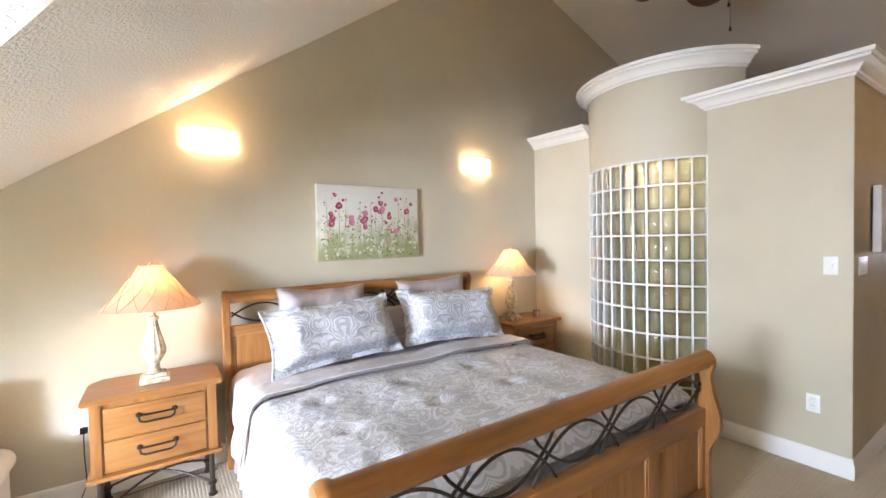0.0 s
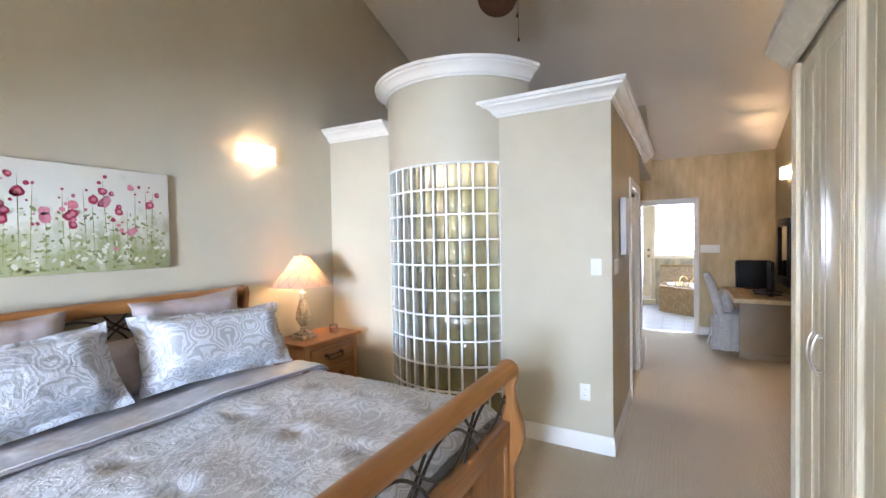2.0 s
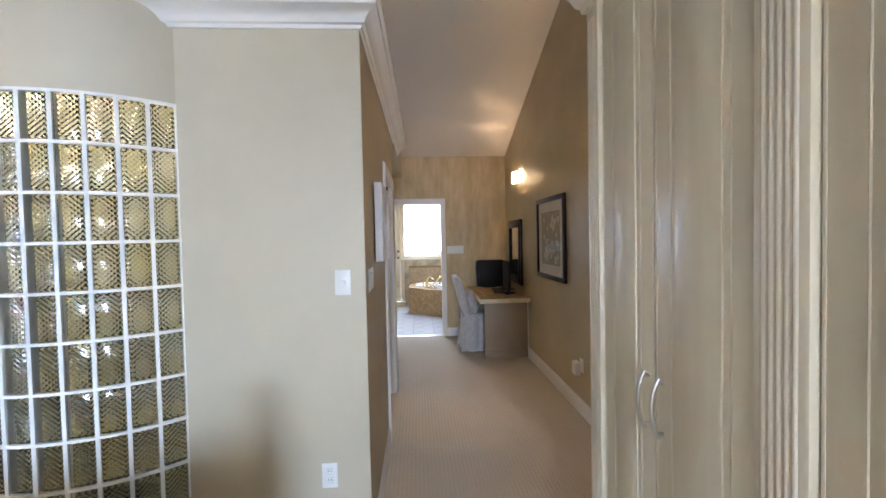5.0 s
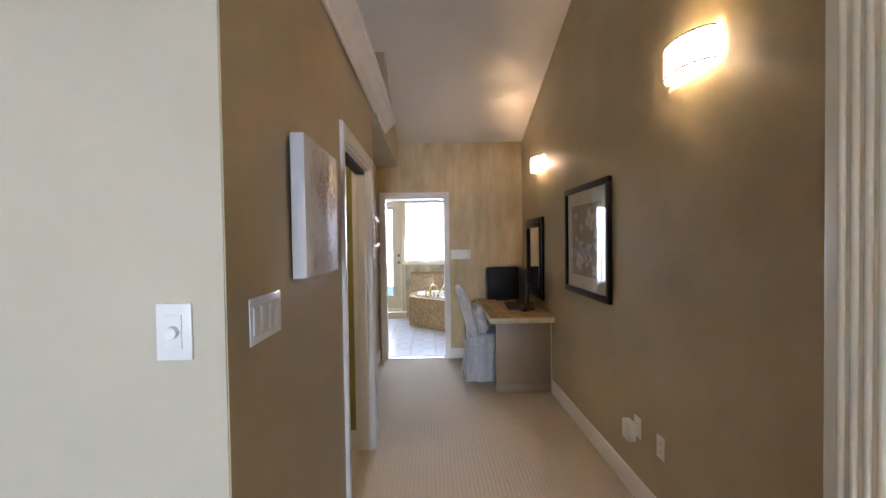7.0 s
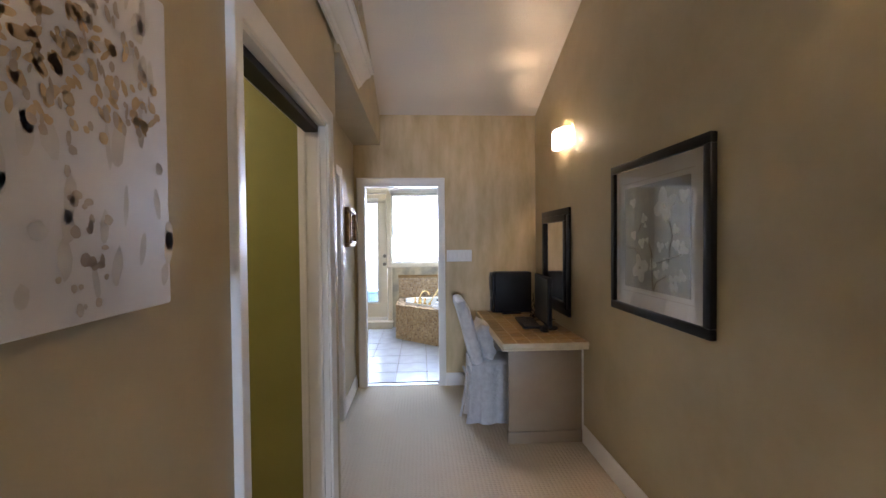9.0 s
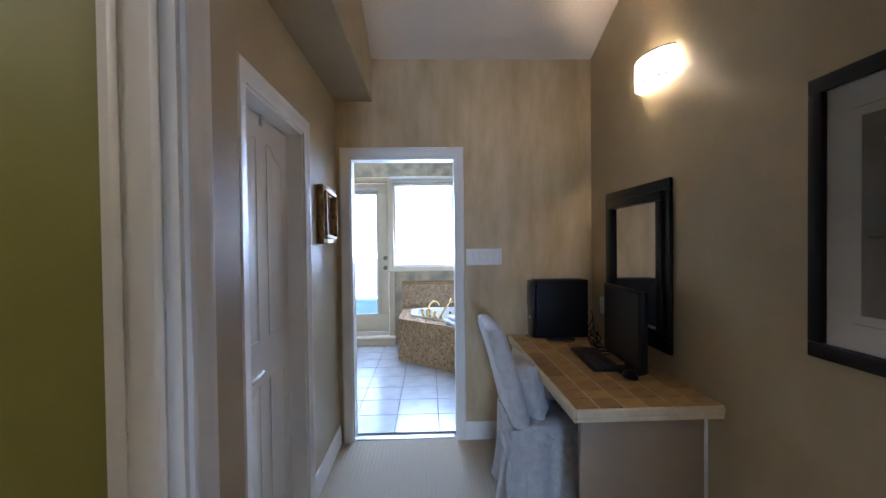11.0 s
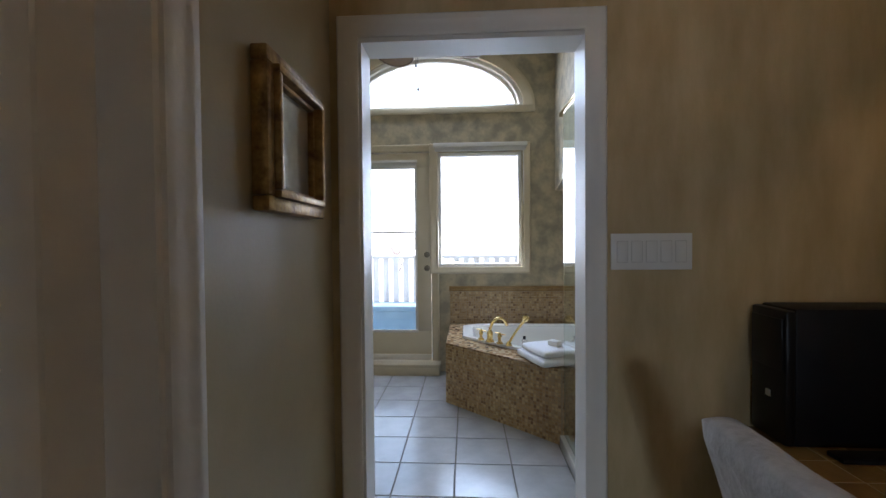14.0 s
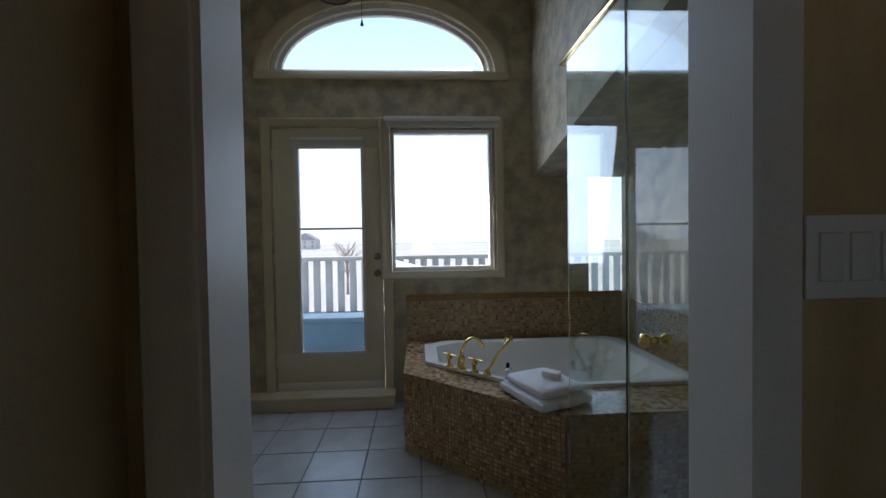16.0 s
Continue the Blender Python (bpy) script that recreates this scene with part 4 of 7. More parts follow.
def table_lamp(x, y, z, watts):
    t = thing("table_lamp", (x, y, z), "lit table lamp with carved cream base and criss-cross fabric shade", "lamp", "bedside lamps")
    part("base_plate", joined(boxes((x - 0.075, x + 0.075, y - 0.075, y + 0.075, z, z + 0.03), bevel=0.006), boxes((x - 0.058, x + 0.058, y - 0.058, y + 0.058, z + 0.03, z + 0.052), bevel=0.008)), STONE, t)
    bm = turned([(0.045, 0.052), (0.032, 0.066), (0.024, 0.080), (0.030, 0.090), (0.022, 0.100), (0.040, 0.125), (0.057, 0.160), (0.060, 0.190), (0.050, 0.235), (0.036, 0.285), (0.026, 0.330), (0.022, 0.360), (0.030, 0.368), (0.030, 0.385), (0.014, 0.392), (0.012, 0.45)], (x, y, z), 36)
    for v in bm.verts:
        h = v.co.z - z
        if 0.15 < h < 0.37:
            a = math.atan2(v.co.y - y, v.co.x - x)
            k = 1 + 0.06 * math.cos(12 * a)
            v.co.x, v.co.y = x + (v.co.x - x) * k, y + (v.co.y - y) * k
    part("carved_stem", bm, STONE, t, "fluted cream stem")
    # shade: open cone with a soft double skin and crossed pleat bands
    zt, zb, rt, rb = z + 0.685, z + 0.445, 0.062, 0.25
    bm = bmesh.new()
    n = 48
    prof = [(rb, zb), (rb - 0.045, zb + 0.048), (rb - 0.09, zb + 0.103), (rb - 0.14, zb + 0.17), (rt, zt)]
    rings = [[bm.verts.new((x + r * math.cos(2 * math.pi * k / n), y + r * math.sin(2 * math.pi * k / n), h)) for k in range(n)] for r, h in prof]
    for a, b in zip(rings, rings[1:]):
        for k in range(n):
            bm.faces.new((a[k], a[(k + 1) % n], b[(k + 1) % n], b[k]))
    made = bmesh.ops.extrude_face_region(bm, geom=bm.faces[:])
    for g in made["geom"]:
        if isinstance(g, bmesh.types.BMVert):
            g.co.x, g.co.y = x + (g.co.x - x) * 0.985, y + (g.co.y - y) * 0.985
    bmesh.ops.recalc_face_normals(bm, faces=bm.faces)
    shade = part("shade", bm, FABRIC, t, "peach criss-cross pleated shade")
    bm = bmesh.new()
    for k in range(14):
        for s in (-1, 1):
            pts = []
            for j in range(9):
                f = j / 8
                r = rb + (rt - rb) * f + 0.0035 - 0.010 * math.sin(math.pi * f)
                a = 2 * math.pi * k / 14 + s * 0.75 * f
                pts.append((x + r * math.cos(a), y + r * math.sin(a), zb + (zt - zb) * f))
            tube(pts, 0.0018, bm, 5)
    part("pleat_band", bm, PLEAT, shade)
    bm = bmesh.new()
    for r, h in ((rb, zb), (rt, zt)):
        tube([(x + r * math.cos(2 * math.pi * k / 40), y + r * math.sin(2 * math.pi * k / 40), h) for k in range(41)], 0.004, bm, 6)
    part("rim", bm, FABRIC, shade)
    part("bulb", turned([(0.008, 0), (0.02, 0.02), (0.03, 0.05), (0.026, 0.075), (0.01, 0.09)], (x, y, z + 0.46), 14), LAMPBULB, t, "glowing bulb")
    part("finial", turned([(0.006, 0.66), (0.006, 0.69), (0.014, 0.695), (0.008, 0.71)], (x, y, z), 12), STONE, t)
    bulb_light("bedside_bulb", (x, y, z + 0.585), watts)


table_lamp(0.295, 3.32, 0.722, 0.46)
table_lamp(3.205, 3.32, 0.722, 0.5)
c = thing("candle", (3.47, 3.24, 0.722), "small peach votive candle in a clear glass cup", "candle")
WAX = mat("peach_wax", (0.75, 0.48, 0.32), 0.5)
part("wax", turned([(0.027, 0.006), (0.027, 0.05), (0.02, 0.052)], (3.47, 3.24, 0.722), 18), WAX, c)
CUP = mat("thin_cup_glass", (0.95, 0.9, 0.85), 0.05)
CUP.node_tree.nodes["Principled BSDF"].inputs["Transmission Weight"].default_value = 0.9
part("cup", turned([(0.026, 0), (0.033, 0.003), (0.036, 0.075), (0.033, 0.075), (0.030, 0.055), (0.029, 0.0055)], (3.47, 3.24, 0.722), 20), CUP, c, "clear glass cup")

CRYSTAL = mat("glowing_crystal", (0.95, 0.9, 0.8), 0.2)
CRYSTAL.node_tree.nodes["Principled BSDF"].inputs["Emission Color"].default_value = (1, 0.86, 0.64, 1)
CRYSTAL.node_tree.nodes["Principled BSDF"].inputs["Emission Strength"].default_value = 0.20


def sconce(x, y, z, facing, watts):
    """Half-round crystal wall lamp; facing +1 or -1 along y, away from its wall."""
    t = thing("wall_sconce", (x, y, z), "lit half-round crystal wall sconce with dark wire rims", "wall lamp", "crystal wall sconces")
    part("back_plate", boxes((x - 0.10, x + 0.10, min(y, y + facing * 0.012), max(y, y + facing * 0.012), z - 0.05, z + 0.05), bevel=0.004), NICKEL, t)
    strips = 18
    for k in range(strips):
        a = math.pi * (k + 0.5) / strips
        px, py = x + 0.155 * math.cos(a), y + facing * (0.012 + 0.085 * math.sin(a))
        turn = Matrix.Rotation(math.atan2(0.085 * math.cos(a) * facing, -0.155 * math.sin(a)), 4, 'Z')
        wide = 0.72 * math.pi / strips * math.hypot(0.155 * math.sin(a), 0.085 * math.cos(a))
        bm = bmesh.new()
        for j in range(5):
            bead = Matrix.Translation((px, py, z + (j - 2) * 0.0255)) @ turn @ Matrix.Rotation(radians(9 * math.sin(7 * k + 3 * j)), 4, 'Y')
            bmesh.ops.create_cube(bm, size=1, matrix=bead @ Matrix.Diagonal((wide, 0.007, 0.0215, 1)))
        part("crystal_strip", bm, CRYSTAL, t, "glowing crystal strip")
    for dz in (-0.066, 0.066):
        part("wire_rim", tube([(x + 0.16 * math.cos(math.pi * k / 24), y + facing * (0.010 + 0.09 * math.sin(math.pi * k / 24)), z + dz) for k in range(25)], 0.0035, segments=6), IRON, t)
    for k in range(1, 8):
        a = math.pi * k / 8
        bm = tube([(x + 0.161 * math.cos(a), y + facing * (0.010 + 0.091 * math.sin(a)), z - 0.066), (x + 0.161 * math.cos(a), y + facing * (0.010 + 0.091 * math.sin(a)), z + 0.066)], 0.0016, segments=5)
        part("wire", bm, IRON, t)
    for dz in (-0.067, 0.067):
        for k in range(11):
            a = math.pi * (k + 0.5) / 11
            mid = Vector((x + 0.082 * math.cos(a), y + facing * (0.012 + 0.046 * math.sin(a)), z + dz))
            run = Vector((0.145 * math.cos(a), facing * 0.078 * math.sin(a)))
            bm = bmesh.new()
            bmesh.ops.create_cube(bm, size=1, matrix=Matrix.Translation(mid) @ Matrix.Rotation(math.atan2(run.y, run.x), 4, 'Z') @ Matrix.Diagonal((run.length, 0.017 - 0.005 * abs(math.cos(a)), 0.005, 1)))
            part("crystal_lid", bm, CRYSTAL, t, "glowing crystal strip")
    bulb_light("sconce_bulb", (x, y + facing * 0.06, z), watts, 0.016)


sconce(0.655, BY, 2.245, -1, 1.1)
sconce(2.99, BY, 2.248, -1, 0.85)
sconce(4.77, RY, 2.28, 1, 2.8)
sconce(7.335, RY, 2.275, 1, 2.75)


# ---- pictures ----
def strokes(bm, blobs, plane, put):
    """Flat daubs: (u, v, ru, rv, angle, lift) ellipses with ragged outlines."""
    for u, v, ru, rv, ang, lift_by in blobs:
        pts = []
        for k in range(11):
            a = 2 * math.pi * k / 11
            rr = 1 + 0.28 * noise.noise((u * 91 + k, v * 77, k * 1.3))
            du, dv = ru * rr * math.cos(a), rv * rr * math.sin(a)
            pts.append(bm.verts.new(put(u + du * math.cos(ang) - dv * math.sin(ang), v + du * math.sin(ang) + dv * math.cos(ang), lift_by)))
        bm.faces.new(pts)
    return bm


def paint(name, lo, hi, scale=30):
    m = mat(name, lo, 0.6)
    mottled(m, lo, hi, scale)
    return m


CRIMSON, PINK, LEAF, STEMC = paint("crimson_daub", (0.30, 0.02, 0.05), (0.45, 0.06, 0.10)), paint("pink_daub", (0.52, 0.12, 0.17), (0.66, 0.30, 0.33)), paint("leaf_daub", (0.13, 0.15, 0.04), (0.38, 0.39, 0.14)), paint("pale_daub", (0.55, 0.55, 0.40), (0.70, 0.68, 0.58))
rng = random.Random(5)
flower = thing("flower_painting", (1.80, BY - 0.02, 1.40), "frameless canvas painting of red and pink hollyhocks", "painting")
FX0, FX1, FZ0, FZ1, FY = 1.367, 2.282, 1.374, 1.985, BY - 0.038
CANVAS = mat("painted_meadow_canvas", (0.66, 0.62, 0.52), 0.7)
tcn = node(CANVAS, "ShaderNodeTexCoord")
sep = node(CANVAS, "ShaderNodeSeparateXYZ")
link(CANVAS, tcn.outputs["Object"], sep.inputs[0])
mr = node(CANVAS, "ShaderNodeMapRange")
mr.inputs["From Min"].default_value, mr.inputs["From Max"].default_value = 0.0, 0.45
link(CANVAS, sep.outputs["Z"], mr.inputs["Value"])
ns = node(CANVAS, "ShaderNodeTexNoise", Scale=14.0, Detail=8.0)
link(CANVAS, coords(CANVAS, (1, 1, 0.6)), ns.inputs["Vector"])
ad = node(CANVAS, "ShaderNodeMath")
ad.operation = 'ADD'
link(CANVAS, mr.outputs[0], ad.inputs[0])
sb = node(CANVAS, "ShaderNodeMath")
sb.operation = 'MULTIPLY_ADD'
sb.inputs[1].default_value, sb.inputs[2].default_value = 1.6, -0.8
link(CANVAS, ns.outputs["Fac"], sb.inputs[0])
link(CANVAS, sb.outputs[0], ad.inputs[1])
rp = node(CANVAS, "ShaderNodeValToRGB")
rp.color_ramp.elements[0].color, rp.color_ramp.elements[1].color = (0.34, 0.34, 0.17, 1), (0.70, 0.67, 0.58, 1)
rp.color_ramp.elements[0].position, rp.color_ramp.elements[1].position = 0.1, 0.75
link(CANVAS, ad.outputs[0], rp.inputs[0])
link(CANVAS, rp.outputs[0], CANVAS.node_tree.nodes["Principled BSDF"].inputs["Base Color"])
part("canvas", boxes((FX0, FX1, FY, BY - 0.002, FZ0, FZ1), bevel=0.004), CANVAS, flower)
onwall = lambda u, v, l: (u, FY - 0.0008 - l, v)
stems, heads, light, leaves, pale = [], [], [], [], []
for k in range(15):
    u = FX0 + 0.06 + (FX1 - FX0 - 0.12) * (k + rng.random() * 0.7) / 15
    htop = FZ0 + 0.30 + 0.27 * rng.random()
    stems.append((u, (FZ0 + 0.05 + htop) / 2, 0.0022, (htop - FZ0 - 0.05) / 2, rng.uniform(-0.06, 0.06), 0.0))
    for j in range(rng.randint(3, 7)):
        s = 0.006 + 0.026 * rng.random() ** 1.6
        v = htop - j * rng.uniform(0.022, 0.055)
        uu = u + rng.uniform(-0.045, 0.045)
        (heads if rng.random() < 0.62 else light).append((uu, v, s, s * 0.9, rng.random() * 3, 0.0006))
        if s > 0.015:
            light.append((uu + 0.003, v + 0.002, s * 0.45, s * 0.42, 0, 0.0012))
for k in range(280):
    leaves.append((rng.uniform(FX0 + 0.03, FX1 - 0.03), FZ0 + 0.02 + 0.34 * rng.random() ** 1.5, rng.uniform(0.004, 0.018), rng.uniform(0.003, 0.009), rng.random() * 3, 0.0003))
for k in range(110):
    pale.append((rng.uniform(FX0 + 0.03, FX1 - 0.03), FZ0 + 0.02 + 0.34 * rng.random(), rng.uniform(0.006, 0.02), rng.uniform(0.004, 0.012), rng.random() * 3, 0.0004))
for nm, blobs, mt in (("stem_brushwork", stems, LEAF), ("leaf_brushwork", leaves, LEAF), ("grass_brushwork", pale, STEMC), ("red_brushwork", heads, CRIMSON), ("pink_brushwork", light, PINK)):
    tagged(part(nm, strokes(bmesh.new(), blobs, FY, onwall), mt, flower), kind="stuff")

# abstract canvas in the hallway
ab = thing("abstract_canvas", (4.43, HY - 0.03, 1.38), "white gallery canvas with tan and gold abstract daubs", "painting")
AX0, AX1, AZ0, AZ1, AY = 4.218, 4.655, 1.385, 1.825, HY - 0.055
WCANVAS = paint("white_primed_canvas", (0.60, 0.56, 0.53), (0.68, 0.64, 0.61), 6)
part("canvas", boxes((AX0, AX1, AY, HY - 0.012, AZ0, AZ1), bevel=0.004), WCANVAS, ab)
GOLD, TAUPE = paint("gold_daub", (0.50, 0.33, 0.15), (0.61, 0.46, 0.28)), paint("taupe_daub", (0.36, 0.28, 0.20), (0.50, 0.42, 0.34))
on2 = lambda u, v, l: (u, AY - 0.0008 - l, v)
gold, taupe = [], []
for k in range(120):
    a, r = rng.random() * 6.28, rng.random() ** 0.6
    gold.append((4.485 + 0.15 * r * math.cos(a), 1.665 + 0.075 * r * math.sin(a), rng.uniform(0.004, 0.013), rng.uniform(0.003, 0.008), rng.random() * 3, 0.0002))
for k in range(70):
    a, r = rng.random() * 6.28, rng.random() ** 0.5
    taupe.append((4.485 + 0.13 * r * math.cos(a), 1.68 + 0.10 * r * math.sin(a), rng.uniform(0.002, 0.006), rng.uniform(0.004, 0.011), rng.uniform(-0.3, 0.3), 0.0005))
for k in range(26):
    taupe.append((4.50 + rng.uniform(-0.025, 0.025) * (1 + 1.3 * (k % 3 == 0)), 1.40 + 0.19 * rng.random(), rng.uniform(0.003, 0.008), rng.uniform(0.003, 0.008), 0, 0.0005))
haze = [(4.46 + rng.uniform(-0.19, 0.19), 1.42 + 0.38 * rng.random(), rng.uniform(0.004, 0.012), rng.uniform(0.008, 0.03), rng.uniform(-0.2, 0.2), 0.0001) for k in range(55)]
tagged(part("beige_brushwork", strokes(bmesh.new(), haze, AY, on2), paint("beige_daub", (0.54, 0.49, 0.44), (0.60, 0.56, 0.51)), ab), kind="stuff")
tagged(part("gold_brushwork", strokes(bmesh.new(), gold, AY, on2), GOLD, ab), kind="stuff")
tagged(part("taupe_brushwork", strokes(bmesh.new(), taupe, AY, on2), TAUPE, ab), kind="stuff")


def frame_bars(u0, u1, v0, v1, w, d0, d1, put, bevel=0.004):
    """Four mitred bars round a rectangle; put maps (u, depth, v) boxes to the wall."""
    return [put(u0, u1, d0, d1, v1 - w, v1), put(u0, u1, d0, d1, v0, v0 + w), put(u0, u0 + w, d0, d1, v0 + w, v1 - w), put(u1 - w, u1, d0, d1, v0 + w, v1 - w)]


# framed magnolia print in the hallway
mg = thing("magnolia_print", (6.1, RY + 0.015, 1.05), "framed print of white magnolias with cream mat under glass", "picture")
MX0, MX1, MZ0, MZ1 = 5.665, 6.535, 1.063, 1.893
for x0, x1, z0, z1 in ((MX0, MX1, MZ1 - 0.045, MZ1), (MX0, MX1, MZ0, MZ0 + 0.045), (MX0, MX0 + 0.045, MZ0 + 0.045, MZ1 - 0.045), (MX1 - 0.045, MX1, MZ0 + 0.045, MZ1 - 0.045)):
    part("frame_bar", boxes((x0, x1, RY + 0.002, RY + 0.032, z0, z1), bevel=0.004), BLACKGLOSS, mg, "black wooden frame")
MATB = paint("cream_mat_board", (0.78, 0.76, 0.71), (0.82, 0.80, 0.75), 20)
part("mat_board", boxes((MX0 + 0.04, MX1 - 0.04, RY + 0.004, RY + 0.012, MZ0 + 0.04, MZ1 - 0.04)), MATB, mg)
PRINT = mat("grey_print_ground", (0.2, 0.18, 0.15), 0.5)
mottled(PRINT, (0.20, 0.185, 0.16), (0.36, 0.335, 0.295), 5, 6, stretch=(2.2, 1, 0.7))
part("print", boxes((MX0 + 0.145, MX1 - 0.145, RY + 0.012, RY + 0.014, MZ0 + 0.145, MZ1 - 0.145)), PRINT, mg)
part("mat_line", joined(*[boxes(b) for b in ((MX0 + 0.118, MX1 - 0.118, RY + 0.012, RY + 0.0126, MZ1 - 0.120, MZ1 - 0.118), (MX0 + 0.118, MX1 - 0.118, RY + 0.012, RY + 0.0126, MZ0 + 0.118, MZ0 + 0.120))]), TAUPE, mg)
PETAL, TWIG = paint("magnolia_petal", (0.56, 0.54, 0.50), (0.88, 0.86, 0.82), 40), paint("twig_paint", (0.16, 0.12, 0.08), (0.26, 0.21, 0.15))
on3 = lambda u, v, l: (u, RY + 0.0146 + l, v)
petals, twigs = [], []
blossoms = [(6.004, 1.626, 0.087), (6.225, 1.318, 0.072), (5.932, 1.266, 0.044), (5.915, 1.513, 0.027), (5.913, 1.442, 0.027), (6.040, 1.433, 0.028), (5.983, 1.442, 0.015), (6.108, 1.341, 0.031), (6.000, 1.346, 0.027), (6.069, 1.298, 0.024),
            (6.288, 1.489, 0.027), (6.207, 1.449, 0.029), (6.156, 1.463, 0.016), (6.186, 1.575, 0.028), (6.298, 1.664, 0.028), (6.173, 1.536, 0.014), (5.865, 1.42, 0.034), (5.855, 1.66, 0.036), (5.87, 1.30, 0.030)]
for u, v, s in blossoms:
    n, a0 = (4 if s > 0.04 else 3), rng.random() * 3
    squash = rng.uniform(0.7, 0.95)
    spread = 0.58 if s > 0.04 else 0.40     # open blossoms and cupped buds
    s *= 1.0 if s > 0.04 else 1.3
    for k in range(n):
        a = a0 + 2 * math.pi * k / n + rng.uniform(-0.25, 0.25)
        petals.append((u + s * spread * math.cos(a), v + s * spread * squash * math.sin(a), s * rng.uniform(0.50, 0.62), s * rng.uniform(0.38, 0.48), a, 0.0004 + 0.0002 * k))
    if n == 4:
        twigs.append((u, v, s * 0.13, s * 0.11, 0, 0.0016))
part("painted_petals", strokes(bmesh.new(), petals, RY, on3), PETAL, mg)
bm = strokes(bmesh.new(), twigs, RY, on3)
for pts in (((6.10, 1.21), (6.11, 1.27), (6.11, 1.39), (6.14, 1.45)), ((6.10, 1.21), (6.07, 1.26), (6.00, 1.29)), ((5.97, 1.56), (5.95, 1.52), (5.94, 1.48), (5.96, 1.43), (5.97, 1.36)), ((5.87, 1.40), (5.96, 1.38), (6.07, 1.35)), ((6.24, 1.40), (6.29, 1.42), (6.37, 1.42)), ((6.24, 1.51), (6.21, 1.55))):
    tube([(u, RY + 0.0148, v) for u, v in pts], 0.0035, bm, 5)
part("painted_twigs", bm, TWIG, mg)
PANE = mat("picture_glass", (1, 1, 1), 0.02)
PANE.node_tree.nodes["Principled BSDF"].inputs["Transmission Weight"].default_value = 1.0
PANE.node_tree.nodes["Principled BSDF"].inputs["IOR"].default_value = 1.5
pg = part("glass_pane", boxes((MX0 + 0.042, MX1 - 0.042, RY + 0.020, RY + 0.022, MZ0 + 0.042, MZ1 - 0.042)), PANE, mg, "clear glass")
pg.visible_shadow = False
mg.location.x -= 0.062

# black framed mirror over the desk
mi = thing("wall_mirror", (7.58, RY + 0.02, 0.858), "wall mirror in a wide stepped black frame", "mirror")
RX0, RX1, RZ0, RZ1 = 7.22, 7.95, 0.858, 1.722
for inset, d, w in ((0, 0.022, 0.06), (0.055, 0.036, 0.05)):
    for x0, x1, z0, z1 in ((RX0 + inset, RX1 - inset, RZ1 - inset - w, RZ1 - inset), (RX0 + inset, RX1 - inset, RZ0 + inset, RZ0 + inset + w), (RX0 + inset, RX0 + inset + w, RZ0 + inset + w, RZ1 - inset - w), (RX1 - inset - w, RX1 - inset, RZ0 + inset + w, RZ1 - inset - w)):
        part("frame_bar", boxes((x0, x1, RY + 0.002, RY + d, z0, z1), bevel=0.005), BLACKGLOSS, mi, "black lacquered frame")
part("mirror_plate", boxes((RX0 + 0.10, RX1 - 0.10, RY + 0.004, RY + 0.014, RZ0 + 0.10, RZ1 - 0.10)), MIRROR, mi, "silvered mirror")

# small gilt picture in the recess
gp = thing("gilt_picture", (7.876, H2 - 0.02, 1.43), "small landscape print in a carved gilt frame", "picture")
GILT = mat("worn_gilt", (0.30, 0.17, 0.055), 0.38, 0.65)
mottled(GILT, (0.11, 0.05, 0.016), (0.50, 0.31, 0.10), 28, 8)
relief(GILT, 50, 0.002)
GX0, GX1, GZ0, GZ1 = 7.705, 8.047, 1.42, 1.77
for inset, d, w in ((0, 0.030, 0.034), (0.030, 0.044, 0.018), (0.046, 0.022, 0.012)):
    for x0, x1, z0, z1 in ((GX0 + inset, GX1 - inset, GZ1 - inset - w, GZ1 - inset), (GX0 + inset, GX1 - inset, GZ0 + inset, GZ0 + inset + w), (GX0 + inset, GX0 + inset + w, GZ0 + inset + w, GZ1 - inset - w), (GX1 - inset - w, GX1 - inset, GZ0 + inset + w, GZ1 - inset - w)):
        part("frame_bar", boxes((x0, x1, H2 - d - 0.012, H2 - 0.003, z0, z1), bevel=0.006), GILT, gp, "carved gilt wood")
PAPER = mat("misty_landscape_print", (0.4, 0.4, 0.38), 0.35)
mottled(PAPER, (0.15, 0.15, 0.12), (0.40, 0.39, 0.33), 9, 6)
part("print", boxes((GX0 + 0.052, GX1 - 0.052, H2 - 0.016, H2 - 0.010, GZ0 + 0.052, GZ1 - 0.052)), PAPER, gp)
gg = part("glass_pane", boxes((GX0 + 0.052, GX1 - 0.052, H2 - 0.022, H2 - 0.020, GZ0 + 0.052, GZ1 - 0.052)), PANE, gp)
gg.visible_shadow = False


# ---- switches and outlets ----
SEAM = mat("seam_grey", (0.62, 0.61, 0.57), 0.6)


